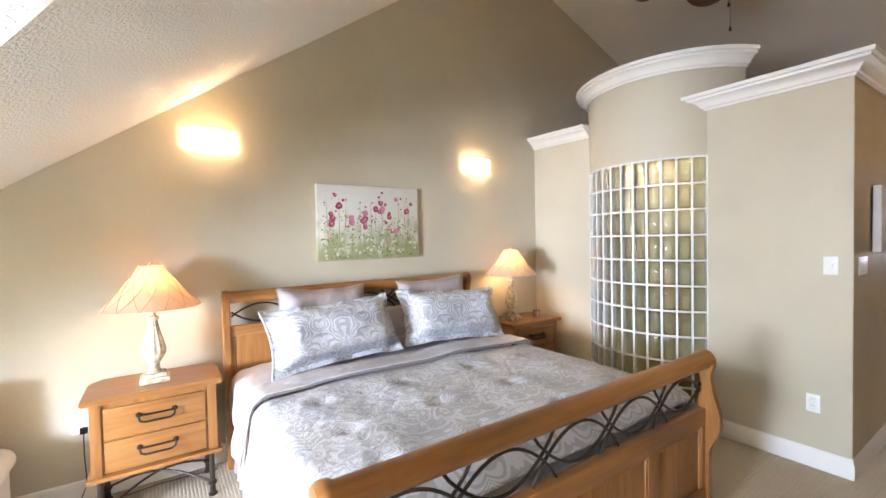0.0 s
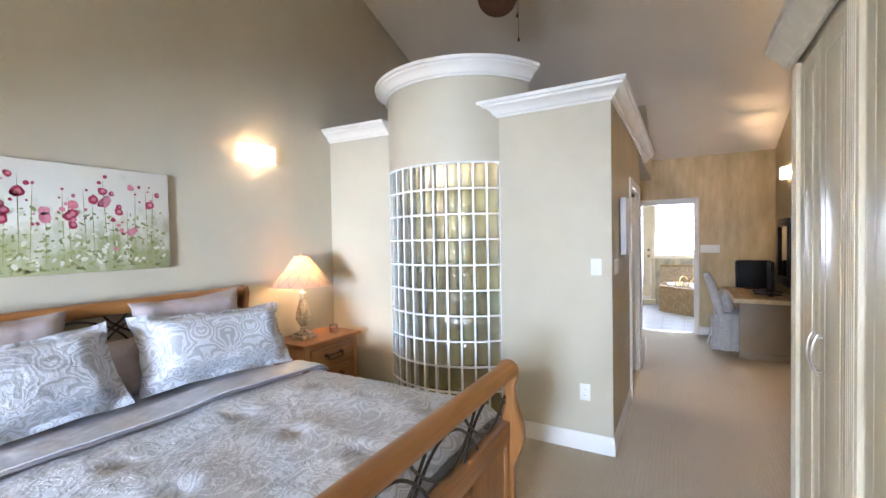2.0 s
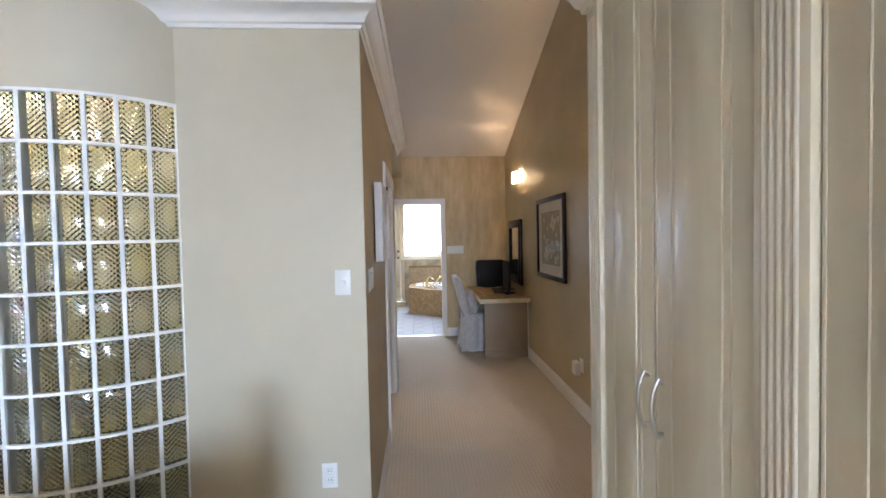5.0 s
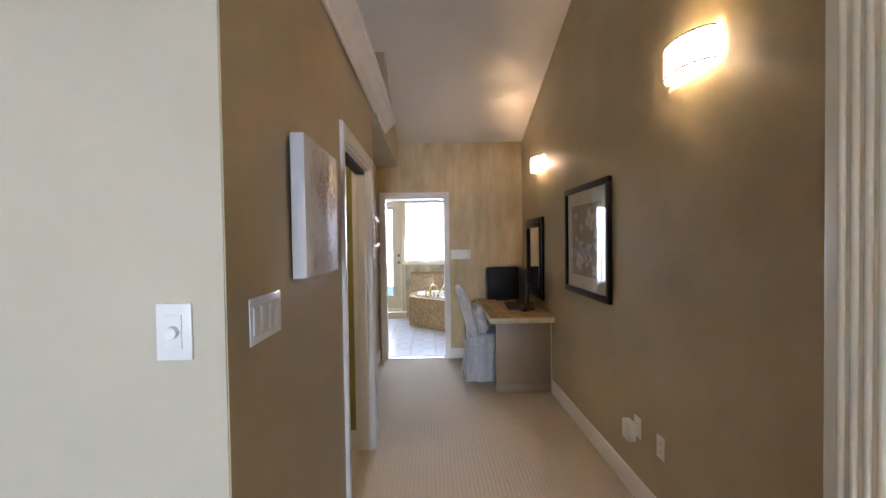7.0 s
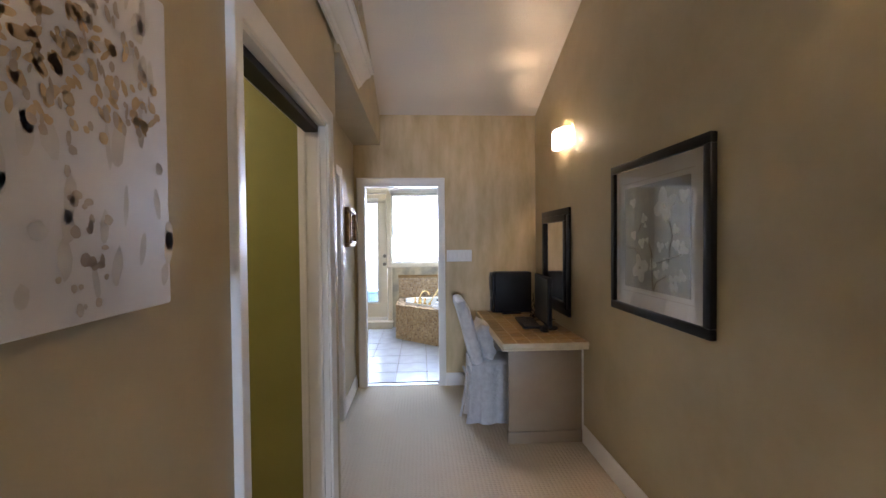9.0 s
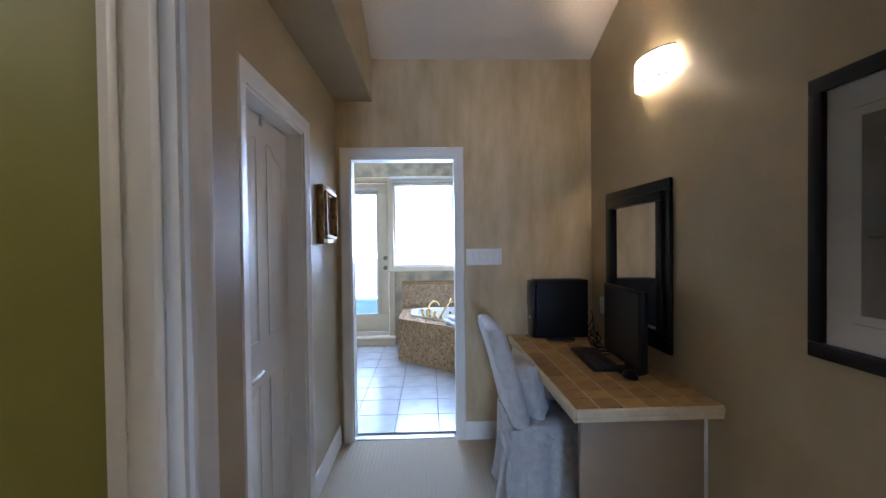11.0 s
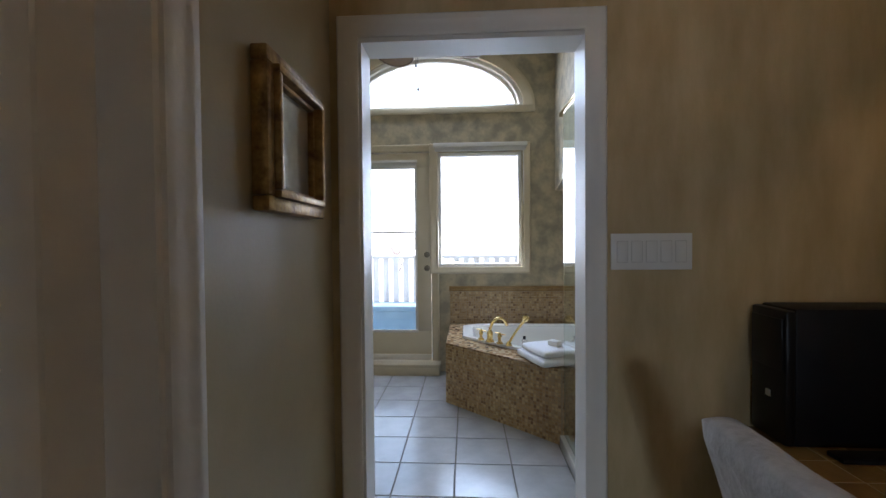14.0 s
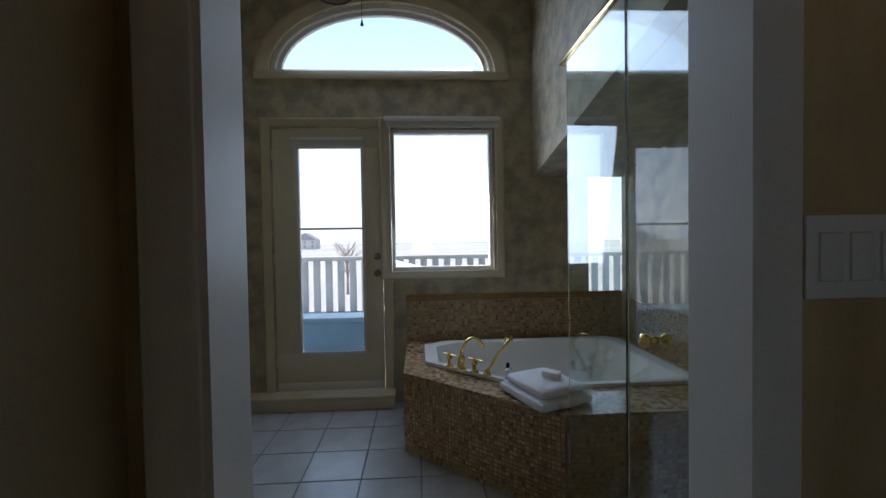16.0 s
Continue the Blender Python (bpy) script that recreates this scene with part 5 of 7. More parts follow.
def plate(name, axis, plane, out, u, z, w, h, label, category, kind, gang=1):
    """A cover plate with its rockers, dial or sockets."""
    t = thing(name, (plane, u, z) if axis == "x" else (u, plane, z), label, category)
    put = (lambda a, b, c, d, z0, z1: (min(plane + out * c, plane + out * d), max(plane + out * c, plane + out * d), a, b, z0, z1)) if axis == "x" else \
          (lambda a, b, c, d, z0, z1: (a, b, min(plane + out * c, plane + out * d), max(plane + out * c, plane + out * d), z0, z1))
    part("cover_plate", boxes(put(u - w / 2, u + w / 2, 0, 0.006, z - h / 2, z + h / 2), bevel=0.002), PLASTIC, t)
    for k in range(gang):
        c = u + (k - (gang - 1) / 2) * 0.046
        if kind == "rocker":
            r = part("rocker", boxes(put(c - 0.016, c + 0.016, 0.006, 0.0085, z - 0.033, z + 0.033), bevel=0.001), PLASTIC, t)
            part("gap", boxes(put(c - 0.018, c + 0.018, 0.006, 0.0066, z - 0.035, z + 0.035)), SEAM, t)
        if kind == "socket":
            for dz in (-0.021, 0.021):
                s = part("socket_face", boxes(put(c - 0.016, c + 0.016, 0.006, 0.008, z + dz - 0.014, z + dz + 0.014), bevel=0.004), PLASTIC, t)
                part("slot", joined(*[boxes(put(c + du - 0.0012, c + du + 0.0012, 0.008, 0.0084, z + dz - 0.003, z + dz + 0.006)) for du in (-0.006, 0.006)]), BLACK, s)
        if kind == "dial":
            part("dial_face", boxes(put(c - 0.017, c + 0.017, 0.006, 0.009, z - 0.035, z + 0.035), bevel=0.001), PLASTIC, t)
            turn = Matrix.Rotation(radians(90 * (1 if out > 0 else -1)), 4, 'Y') if axis == "x" else Matrix.Rotation(radians(90), 4, 'X')
            part("knob", turned([(0.013, 0), (0.012, 0.012), (0.008, 0.014)], (plane + out * 0.009, u, z) if axis == "x" else (u, plane, z), 20, axis=turn), PLASTIC, t)
    return t


plate("dimmer_switch", "x", PX, -1, 1.086, 1.316, 0.072, 0.117, "white dimmer switch with a round knob", "switch", "dial")
plate("wall_outlet", "x", PX, -1, 1.170, 0.418, 0.072, 0.117, "white double wall outlet", "outlet", "socket")
plate("light_switch", "y", HY, -1, 4.033, 1.308, 0.20, 0.112, "white four-gang rocker switch plate", "switch", "rocker", 4)
plate("light_switch", "x", EX, -1, 0.174, 1.313, 0.255, 0.117, "white five-gang rocker switch plate", "switch", "rocker", 5)
plate("light_switch", "x", 5.985, -1, 1.483, 1.302, 0.072, 0.117, "white single rocker switch on green wall", "switch", "rocker")
plate("wall_outlet", "y", RY, 1, 5.285, 0.415, 0.072, 0.117, "white double wall outlet with an adapter", "outlet", "socket")
plate("wall_outlet", "y", RY, 1, 5.045, 0.415, 0.072, 0.117, "white double wall outlet", "outlet", "socket")
plate("wall_outlet", "y", RY, 1, 8.05, 0.98, 0.072, 0.117, "white double wall outlet above the desk", "outlet", "socket")
ad1 = thing("plug_adapter", (5.33, RY + 0.01, 0.33), "white plug-in adapter in a wall outlet", "adapter")
part("body", boxes((5.285, 5.375, RY + 0.009, RY + 0.055, 0.325, 0.435), bevel=0.008), PLASTIC, ad1)
ow = thing("power_strip", (-0.07, BY - 0.01, 0.47), "white multi-socket wall adapter with a black plug", "outlet")
part("body", boxes((-0.125, 0.0, BY - 0.03, BY - 0.001, 0.415, 0.53), bevel=0.008), PLASTIC, ow)
part("plug", boxes((-0.085, -0.05, BY - 0.06, BY - 0.03, 0.42, 0.455), bevel=0.004), BLACK, ow)
cord = thing("lamp_cord", (-0.07, BY - 0.05, 0.0), "thin dark lamp cord trailing behind the bedside table", "cable")
part("cord", tube([(-0.067, BY - 0.055, 0.42), (-0.068, BY - 0.06, 0.30), (-0.06, BY - 0.06, 0.12), (-0.10, BY - 0.09, 0.008), (-0.16, BY - 0.14, 0.006), (-0.12, BY - 0.2, 0.006), (0.05, BY - 0.12, 0.006), (0.3, BY - 0.08, 0.006), (0.62, BY - 0.1, 0.006)], 0.003, segments=6), BLACK, cord)


# ---- wardrobe ----
ANTIQUE = mat("antiqued_cream_glaze", (0.70, 0.62, 0.47), 0.4)
mottled(ANTIQUE, (0.70, 0.62, 0.465), (0.76, 0.69, 0.54), 3.0, 6, stretch=(6, 6, 0.5))
relief(ANTIQUE, 60, 0.00012, 3)
GLAZE = mat("worn_glaze_edges", (0.66, 0.60, 0.47), 0.55)
mottled(GLAZE, (0.68, 0.61, 0.48), (0.78, 0.72, 0.60), 4, 6, stretch=(3, 3, 0.6))
WY = 0.07
ward = thing("wardrobe", (2.6, -0.25, 0), "tall antiqued cream wardrobe with fluted pilasters and steel pulls", "wardrobe")
part("carcass", boxes((1.62, 3.44, RY + 0.002, WY - 0.025, 0.0, 2.46)), ANTIQUE, ward)
part("plinth", boxes((1.62, 3.438, WY - 0.025, WY - 0.002, 0.0, 0.09), bevel=0.003), ANTIQUE, ward)
part("frieze", boxes((1.62, 3.438, WY - 0.025, WY - 0.004, 2.33, 2.47), bevel=0.002), ANTIQUE, ward)
part("end_panel", boxes((3.44, 3.447, RY + 0.002, WY - 0.03, 0.0, 2.46), bevel=0.003), ANTIQUE, ward)
WCROWN = [(0, 0), (0.014, 0), (0.02, 0.02), (0.034, 0.028), (0.05, 0.06), (0.08, 0.09), (0.086, 0.115), (0.10, 0.12), (0.105, 0.15), (0, 0.15)]
part("cornice", swept(WCROWN, [(1.62, WY + 0.016, 2.345, 0, 1), (3.44, WY + 0.016, 2.345, 0.7, 1), (3.44, RY + 0.01, 2.345, 0.7, 0)]), GLAZE, ward, "cream stepped cornice")


def pilaster(x0, x1, flutes):
    """A reeded upright that stands proud of the doors, with rounded arrises."""
    pil = part("pilaster", boxes((x0, x1, WY - 0.025, WY + 0.018, 0.09, 2.345), bevel=0.008), ANTIQUE, ward)
    w = (x1 - x0 - 0.036) / flutes
    for k in range(flutes):
        cx = x0 + 0.018 + (k + 0.5) * w
        part("reed", tube([(cx, WY + 0.0145, 0.14), (cx, WY + 0.0145, 2.30)], w * 0.42, segments=10), GLAZE, pil)


def wardrobe_door(x0, x1, handle_right):
    z0, z1 = 0.10, 2.325
    d = part("wardrobe_door", boxes((x0 + 0.002, x1 - 0.002, WY - 0.022, WY, z0, z1), bevel=0.003), ANTIQUE, ward)
    st = 0.068
    for a, b in ((x0 + st, x0 + st + 0.014), (x1 - st - 0.014, x1 - st)):
        part("door_bead", tube([((a + b) / 2, WY - 0.0015, z0 + 0.08), ((a + b) / 2, WY - 0.0015, z1 - 0.08)], 0.0033, segments=8), GLAZE, d)
    for z in (z0 + 0.08, z1 - 0.08):
        part("door_bead", tube([(x0 + st + 0.004, WY - 0.0015, z), (x1 - st - 0.004, WY - 0.0015, z)], 0.0033, segments=8), GLAZE, d)
    part("field_panel", boxes((x0 + st + 0.03, x1 - st - 0.03, WY - 0.01, WY + 0.0045, z0 + 0.10, z1 - 0.10), bevel=0.003), ANTIQUE, d)
    part("edge_strip", boxes((x0 + 0.0025, x0 + 0.010, WY, WY + 0.0012, z0, z1), (x1 - 0.010, x1 - 0.0025, WY, WY + 0.0012, z0, z1), bevel=0.0005), GLAZE, d)
    hx = x1 - 0.034 if handle_right else x0 + 0.034
    bm = tube([(hx, WY + 0.012, 0.943), (hx, WY + 0.022, 0.962), (hx, WY + 0.031, 0.99), (hx, WY + 0.035, 1.028), (hx, WY + 0.031, 1.066), (hx, WY + 0.022, 1.094), (hx, WY + 0.012, 1.113)], 0.0056, segments=10)
    for hz in (0.957, 1.10):
        tube([(hx, WY - 0.002, hz), (hx, WY + 0.020, hz)], 0.0052, bm, 10)
    part("pull", bm, NICKEL, d, "curved brushed steel pull")


pilaster(3.342, 3.438, 4)
wardrobe_door(3.018, 3.340, False)
wardrobe_door(2.652, 3.015, True)
pilaster(2.528, 2.650, 5)
wardrobe_door(2.168, 2.526, False)
wardrobe_door(1.80, 2.165, True)
pilaster(1.66, 1.798, 5)
setting("wall_beside_wardrobe", boxes((1.50, 1.62, RY, WY, 0, 2.62)), WALL, "beige short wall beside the wardrobe", "wall")

# white chair with a scrolled arm beside the headboard wall
arm = thing("armchair", (-0.75, 3.1, 0), "white upholstered armchair with scrolled arms", "armchair")
UPH = painted("white_upholstery", (0.66, 0.64, 0.58), (0.72, 0.70, 0.65), 8, 0.8)
for cx in (-0.40, -1.10):
    part("scroll_arm", turned([(0.0, 0), (0.035, 0.0), (0.040, 0.006), (0.062, 0.006), (0.066, 0.014), (0.066, 0.50), (0.03, 0.51)], (cx, 2.92, 0.405), 28, axis=Matrix.Rotation(radians(-90), 4, 'X')), UPH, arm)
    part("arm_panel", boxes((cx - 0.04, cx + 0.04, 2.935, 3.42, 0.08, 0.37), bevel=0.015), UPH, arm)
part("seat", boxes((-1.06, -0.44, 2.93, 3.42, 0.08, 0.36), bevel=0.03), UPH, arm)
part("backrest", boxes((-1.06, -0.44, 3.36, 3.50, 0.30, 0.80), bevel=0.04), UPH, arm)
for lx in (-1.05, -0.46):
    for ly in (2.98, 3.38):
        part("leg", turned([(0.012, 0), (0.02, 0.08)], (lx, ly, 0), 12), PINE_Z, arm)

# closet ceiling light
cl = thing("closet_light", (5.45, 2.0, 2.40), "white glass dome light on the closet ceiling", "ceiling light")
DOME = mat("lit_opal_glass", (0.9, 0.85, 0.75), 0.4)
DOME.node_tree.nodes["Principled BSDF"].inputs["Emission Color"].default_value = (1, 0.80, 0.55, 1)
DOME.node_tree.nodes["Principled BSDF"].inputs["Emission Strength"].default_value = 4.0
part("dome", turned([(0.02, 0), (0.08, 0.012), (0.125, 0.04), (0.13, 0.06)], (5.45, 2.0, 2.365), 28), DOME, cl, "lit opal dome")
part("base_ring", turned([(0.14, 0), (0.14, 0.014)], (5.45, 2.0, 2.426), 28), WHITE, cl)


# ---- desk, chair and computer ----
TANWOOD = mat("taupe_painted_panel", (0.30, 0.225, 0.145), 0.45)
mottled(TANWOOD, (0.27, 0.20, 0.13), (0.33, 0.25, 0.165), 3)
TRAV = mat("tumbled_travertine", (0.5, 0.36, 0.18), 0.35)
tn = node(TRAV, "ShaderNodeTexNoise", Scale=14.0, Detail=8.0)
link(TRAV, coords(TRAV), tn.inputs["Vector"])
oi = node(TRAV, "ShaderNodeObjectInfo")
tm = node(TRAV, "ShaderNodeMath")
tm.operation = 'MULTIPLY_ADD'
tm.inputs[1].default_value = 0.45
link(TRAV, oi.outputs["Random"], tm.inputs[0])
tm2 = node(TRAV, "ShaderNodeMath")
tm2.operation = 'MULTIPLY'
tm2.inputs[1].default_value = 0.6
link(TRAV, tn.outputs["Fac"], tm2.inputs[0])
link(TRAV, tm2.outputs[0], tm.inputs[2])
trr = node(TRAV, "ShaderNodeValToRGB")
trr.color_ramp.elements[0].color, trr.color_ramp.elements[1].color = (0.17, 0.09, 0.026, 1), (0.42, 0.265, 0.09, 1)
trr.color_ramp.elements[0].position, trr.color_ramp.elements[1].position = 0.2, 0.8
link(TRAV, tm.outputs[0], trr.inputs[0])
link(TRAV, trr.outputs[0], TRAV.node_tree.nodes["Principled BSDF"].inputs["Base Color"])
relief(TRAV, 60, 0.0015)
EDGE = paint("cream_stone_edge", (0.54, 0.46, 0.31), (0.68, 0.60, 0.44), 12)
DX0, DX1, DY1, DZ = 6.862, EX, 0.010, 0.752
desk = thing("desk", (7.56, -0.32, 0), "built-in desk with tumbled travertine tile top", "desk")
part("end_panel", boxes((6.98, 7.01, RY + 0.002, -0.062, 0.085, 0.70), bevel=0.002), TANWOOD, desk, "taupe painted end panel")
part("end_plinth", boxes((6.968, 7.02, RY + 0.002, -0.055, 0.0, 0.085), bevel=0.003), TANWOOD, desk)
part("end_cap_strip", boxes((6.972, 6.980, RY + 0.002, RY + 0.014, 0.085, 0.70)), WHITE, desk)
part("drawer_box", boxes((7.62, 8.23, RY + 0.02, -0.075, 0.40, 0.70), bevel=0.003), TANWOOD, desk)
for z0, z1 in ((0.41, 0.545), (0.555, 0.692)):
    dr = part("drawer_front", boxes((7.64, 8.21, -0.075, -0.06, z0, z1), bevel=0.004), TANWOOD, desk)
    part("drawer_pull", tube([(7.87, -0.06, z1 - 0.05), (7.87, -0.04, z1 - 0.055), (7.98, -0.04, z1 - 0.055), (7.98, -0.06, z1 - 0.05)], 0.005, segments=8), BRASS, dr, "small brass pull")
part("back_apron", boxes((7.01, 8.235, RY + 0.003, RY + 0.03, 0.5, 0.70)), TANWOOD, desk)
part("top_board", boxes((DX0 + 0.012, DX1 - 0.002, RY + 0.002, DY1 - 0.012, 0.705, DZ - 0.0025)), EDGE, desk)
part("front_nosing", joined(boxes((DX0, DX1 - 0.002, DY1 - 0.014, DY1, 0.716, DZ - 0.001), bevel=0.006), boxes((DX0, DX1 - 0.002, DY1 - 0.018, DY1 - 0.006, 0.698, 0.716), bevel=0.005)), EDGE, desk, "cream stone edge")
part("end_nosing", joined(boxes((DX0, DX0 + 0.014, RY + 0.002, DY1 - 0.014, 0.716, DZ - 0.001), bevel=0.006), boxes((DX0 + 0.005, DX0 + 0.018, RY + 0.002, DY1 - 0.018, 0.698, 0.716), bevel=0.005)), EDGE, desk, "cream stone edge")
tile_n, tile_m = 13, 6
tw, th = (DX1 - 0.004 - DX0 - 0.015) / tile_n, (DY1 - 0.015 - RY - 0.004) / tile_m
bm = box(bmesh.new(), -tw / 2 + 0.003, tw / 2 - 0.003, -th / 2 + 0.003, th / 2 - 0.003, -0.010, 0, 0.0015, 1)
tile_mesh = bpy.data.meshes.new("tile")
smooth(bm).to_mesh(tile_mesh)
bm.free()
tile_mesh.materials.append(TRAV)
for i in range(tile_n):
    for j in range(tile_m):
        ob = new("tile", tile_mesh)
        ob.parent = desk
        ob.location = Vector((DX0 + 0.015 + (i + 0.5) * tw, RY + 0.004 + (j + 0.5) * th, DZ + 0.0008 * noise.noise((i * 3.1, j * 2.7, 0)))) - Vector((7.56, -0.32, 0))

tower = thing("computer_tower", (8.06, -0.30, DZ + 0.001), "black desktop computer lying along the wall", "computer")
part("case", boxes((8.09, 8.232, -0.525, -0.165, DZ + 0.002, 1.15), bevel=0.006), BLACK, tower)
part("front_bezel", boxes((8.085, 8.234, -0.164, -0.135, DZ + 0.004, 1.145), bevel=0.008), BLACKGLOSS, tower, "glossy front")
part("drive_flap", boxes((8.095, 8.224, -0.137, -0.129, 0.97, 1.12), bevel=0.003), BLACKGLOSS, tower)
part("badge", boxes((8.145, 8.165, -0.1355, -0.132, 0.88, 0.90), bevel=0.001), NICKEL, tower, "small silver badge")
mon = thing("computer_monitor", (7.42, -0.42, DZ + 0.001), "black flat monitor seen edge-on on a desk stand", "monitor")
mon_rot = Matrix.Translation((7.335, -0.42, 0)) @ Matrix.Rotation(radians(-3), 4, 'Z')


def on(m, bm):
    bmesh.ops.transform(bm, matrix=m, verts=bm.verts)
    return bm


part("screen_case", on(mon_rot, boxes((-0.235, 0.235, -0.012, 0.018, DZ + 0.055, DZ + 0.43), bevel=0.006)), BLACK, mon)
part("screen", on(mon_rot, boxes((-0.205, 0.205, 0.018, 0.0195, DZ + 0.075, DZ + 0.415))), BLACKGLOSS, mon, "dark glossy screen")
part("stand_neck", on(mon_rot, boxes((-0.03, 0.03, -0.035, -0.012, DZ + 0.01, DZ + 0.2), bevel=0.004)), BLACK, mon)
part("stand_foot", turned([(0.08, 0), (0.08, 0.010), (0.03, 0.018)], (7.335, -0.455, DZ + 0.001), 28), BLACK, mon)
kb = thing("keyboard", (7.5, -0.24, DZ + 0.001), "black computer keyboard on the desk", "keyboard")
kr = Matrix.Translation((7.54, -0.345, DZ + 0.0015)) @ Matrix.Rotation(radians(-4), 4, 'Z')
part("board", on(kr, boxes((-0.22, 0.22, -0.075, 0.075, 0, 0.016), bevel=0.004)), BLACK, kb)
bm = bmesh.new()
for r in range(5):
    for c in range(17):
        box(bm, -0.21 + c * 0.0245, -0.21 + c * 0.0245 + 0.020, -0.062 + r * 0.025, -0.062 + r * 0.025 + 0.020, 0.016, 0.021)
part("keys", on(kr, bm), mat("worn_black_keys", (0.02, 0.02, 0.022), 0.5), kb, "rows of black keys")
ms_ = thing("computer_mouse", (7.22, -0.28, DZ + 0.001), "small black computer mouse", "mouse")
bm = bmesh.new()
bmesh.ops.create_uvsphere(bm, u_segments=20, v_segments=12, radius=1, matrix=Matrix.Translation((7.235, -0.40, DZ + 0.002)) @ Matrix.Diagonal((0.055, 0.033, 0.036, 1)))
bmesh.ops.bisect_plane(bm, geom=bm.verts[:] + bm.edges[:] + bm.faces[:], plane_co=(0, 0, DZ + 0.002), plane_no=(0, 0, -1), clear_outer=True)
part("mouse_shell", bm, BLACK, ms_)
cab = thing("computer_cables", (7.85, -0.48, DZ + 0.001), "tangle of black computer cables on the desk", "cable")
for s in range(5):
    pts = [(8.02 - 0.02 * s, -0.52, 0.95 - 0.05 * s)]
    for k in range(16):
        f = k / 15
        pts.append((8.0 - 0.42 * f + 0.05 * math.sin(5 * f + s * 1.7), -0.53 + 0.20 * math.sin(2.2 * f + s * 0.5) * f + 0.04 * math.sin(9 * f + s), DZ + 0.006 + 0.20 * max(0, 0.25 - f) + 0.006 * (s % 2)))
    part("cable", tube(pts, 0.0035, segments=6), BLACK, cab)
box_ = thing("modem", (8.03, -0.31, DZ + 0.001), "flat black modem on the desk", "modem")
part("case", boxes((8.0, 8.055, -0.40, -0.22, DZ + 0.001, DZ + 0.016), bevel=0.004), BLACK, box_)

# slip-covered chair
SLIP = mat("silver_slipcover_velvet", (0.50, 0.48, 0.47), 0.7)
mottled(SLIP, (0.46, 0.44, 0.435), (0.61, 0.59, 0.58), 20, 8)
relief(SLIP, 22, 0.012, 6)
SLIP.node_tree.nodes["Principled BSDF"].inputs["Sheen Weight"].default_value = 0.5
chair = thing("dining_chair", (7.30, 0.05, 0), "high-backed chair under a silver slipcover with skirt", "chair")


def soft_box(x0, x1, y0, y1, z0, z1, r, wob, seed):
    bm = box(bmesh.new(), x0, x1, y0, y1, z0, z1)
    bmesh.ops.subdivide_edges(bm, edges=bm.edges[:], cuts=9, use_grid_fill=True)
    cx, cy, cz = (x0 + x1) / 2, (y0 + y1) / 2, (z0 + z1) / 2
    hx, hy, hz = (x1 - x0) / 2 - r, (y1 - y0) / 2 - r, (z1 - z0) / 2 - r
    for v in bm.verts:
        p = v.co - Vector((cx, cy, cz))
        q = Vector((max(-hx, min(hx, p.x)), max(-hy, min(hy, p.y)), max(-hz, min(hz, p.z))))
        d = p - q
        if d.length > 1e-6:
            p = q + d.normalized() * r
        w = wob * noise.noise((v.co.x * 7 + seed, v.co.y * 7, v.co.z * 4))
        v.co = Vector((cx, cy, cz)) + p + p.normalized() * w
    return bm


CHX0, CHX1 = 7.32, 7.78
# back leans away from the desk, towards +y
bm = soft_box(CHX0, CHX1, 0.08, 0.18, 0.44, 0.99, 0.045, 0.012, 1.0)
for v in bm.verts:
    f = (v.co.z - 0.44) / 0.58
    v.co.y += 0.115 * f + 0.045 * f * f
part("backrest", bm, SLIP, chair)
part("seat", soft_box(CHX0, CHX1, -0.27, 0.16, 0.40, 0.50, 0.04, 0.010, 2.0), SLIP, chair)
bm = bmesh.new()
loop = []
cor = [(CHX0, 0.19), (CHX1, 0.19), (CHX1, -0.27), (CHX0, -0.27)]
for a, b in zip(cor, cor[1:] + cor[:1]):
    for k in range(40):
        loop.append((a[0] + (b[0] - a[0]) * k / 40, a[1] + (b[1] - a[1]) * k / 40))
rows = []
for j in range(9):
    f = j / 8
    row = []
    for k, (px, py) in enumerate(loop):
        d = Vector((px - 7.55, py + 0.1)).normalized()
        g = (0.012 + 0.028 * (1 - f)) * (noise.noise((k * 0.21, f * 0.6, 3)) + 0.6 * math.sin(k * 0.39) * (1 - f)) + 0.03 * (1 - f) ** 2
        row.append(bm.verts.new((px + d.x * g, py + d.y * g, 0.008 + 0.46 * f)))
    rows.append(row)
for a, b in zip(rows, rows[1:]):
    for k in range(len(a)):
        bm.faces.new((a[k], a[(k + 1) % len(a)], b[(k + 1) % len(a)], b[k]))
made = bmesh.ops.extrude_face_region(bm, geom=bm.faces[:])
for g in made["geom"]:
    if isinstance(g, bmesh.types.BMVert):
        g.co.x, g.co.y = 7.55 + (g.co.x - 7.55) * 0.97, -0.1 + (g.co.y + 0.1) * 0.97
bmesh.ops.recalc_face_normals(bm, faces=bm.faces)
part("skirt", bm, SLIP, chair, "gathered floor-length skirt")
for s in (-0.01, 0.025):
    part("tie", tube([(CHX0 - 0.005, 0.24 + s, 0.47), (CHX0 - 0.02, 0.21 + s, 0.40), (CHX0 - 0.012, 0.23 + s, 0.25), (CHX0 - 0.03, 0.24 + s * 2, 0.08)], 0.010, segments=6), SLIP, chair, "fabric tie")
chair.location.y -= 0.03
pillow("chair_cushion", 0.38, 0.32, 0.12, 0, SLIP, "silver velvet cushion leaning on the chair back", pose(7.55, -0.005, 0.475, -14, 0, 0), 9.0)


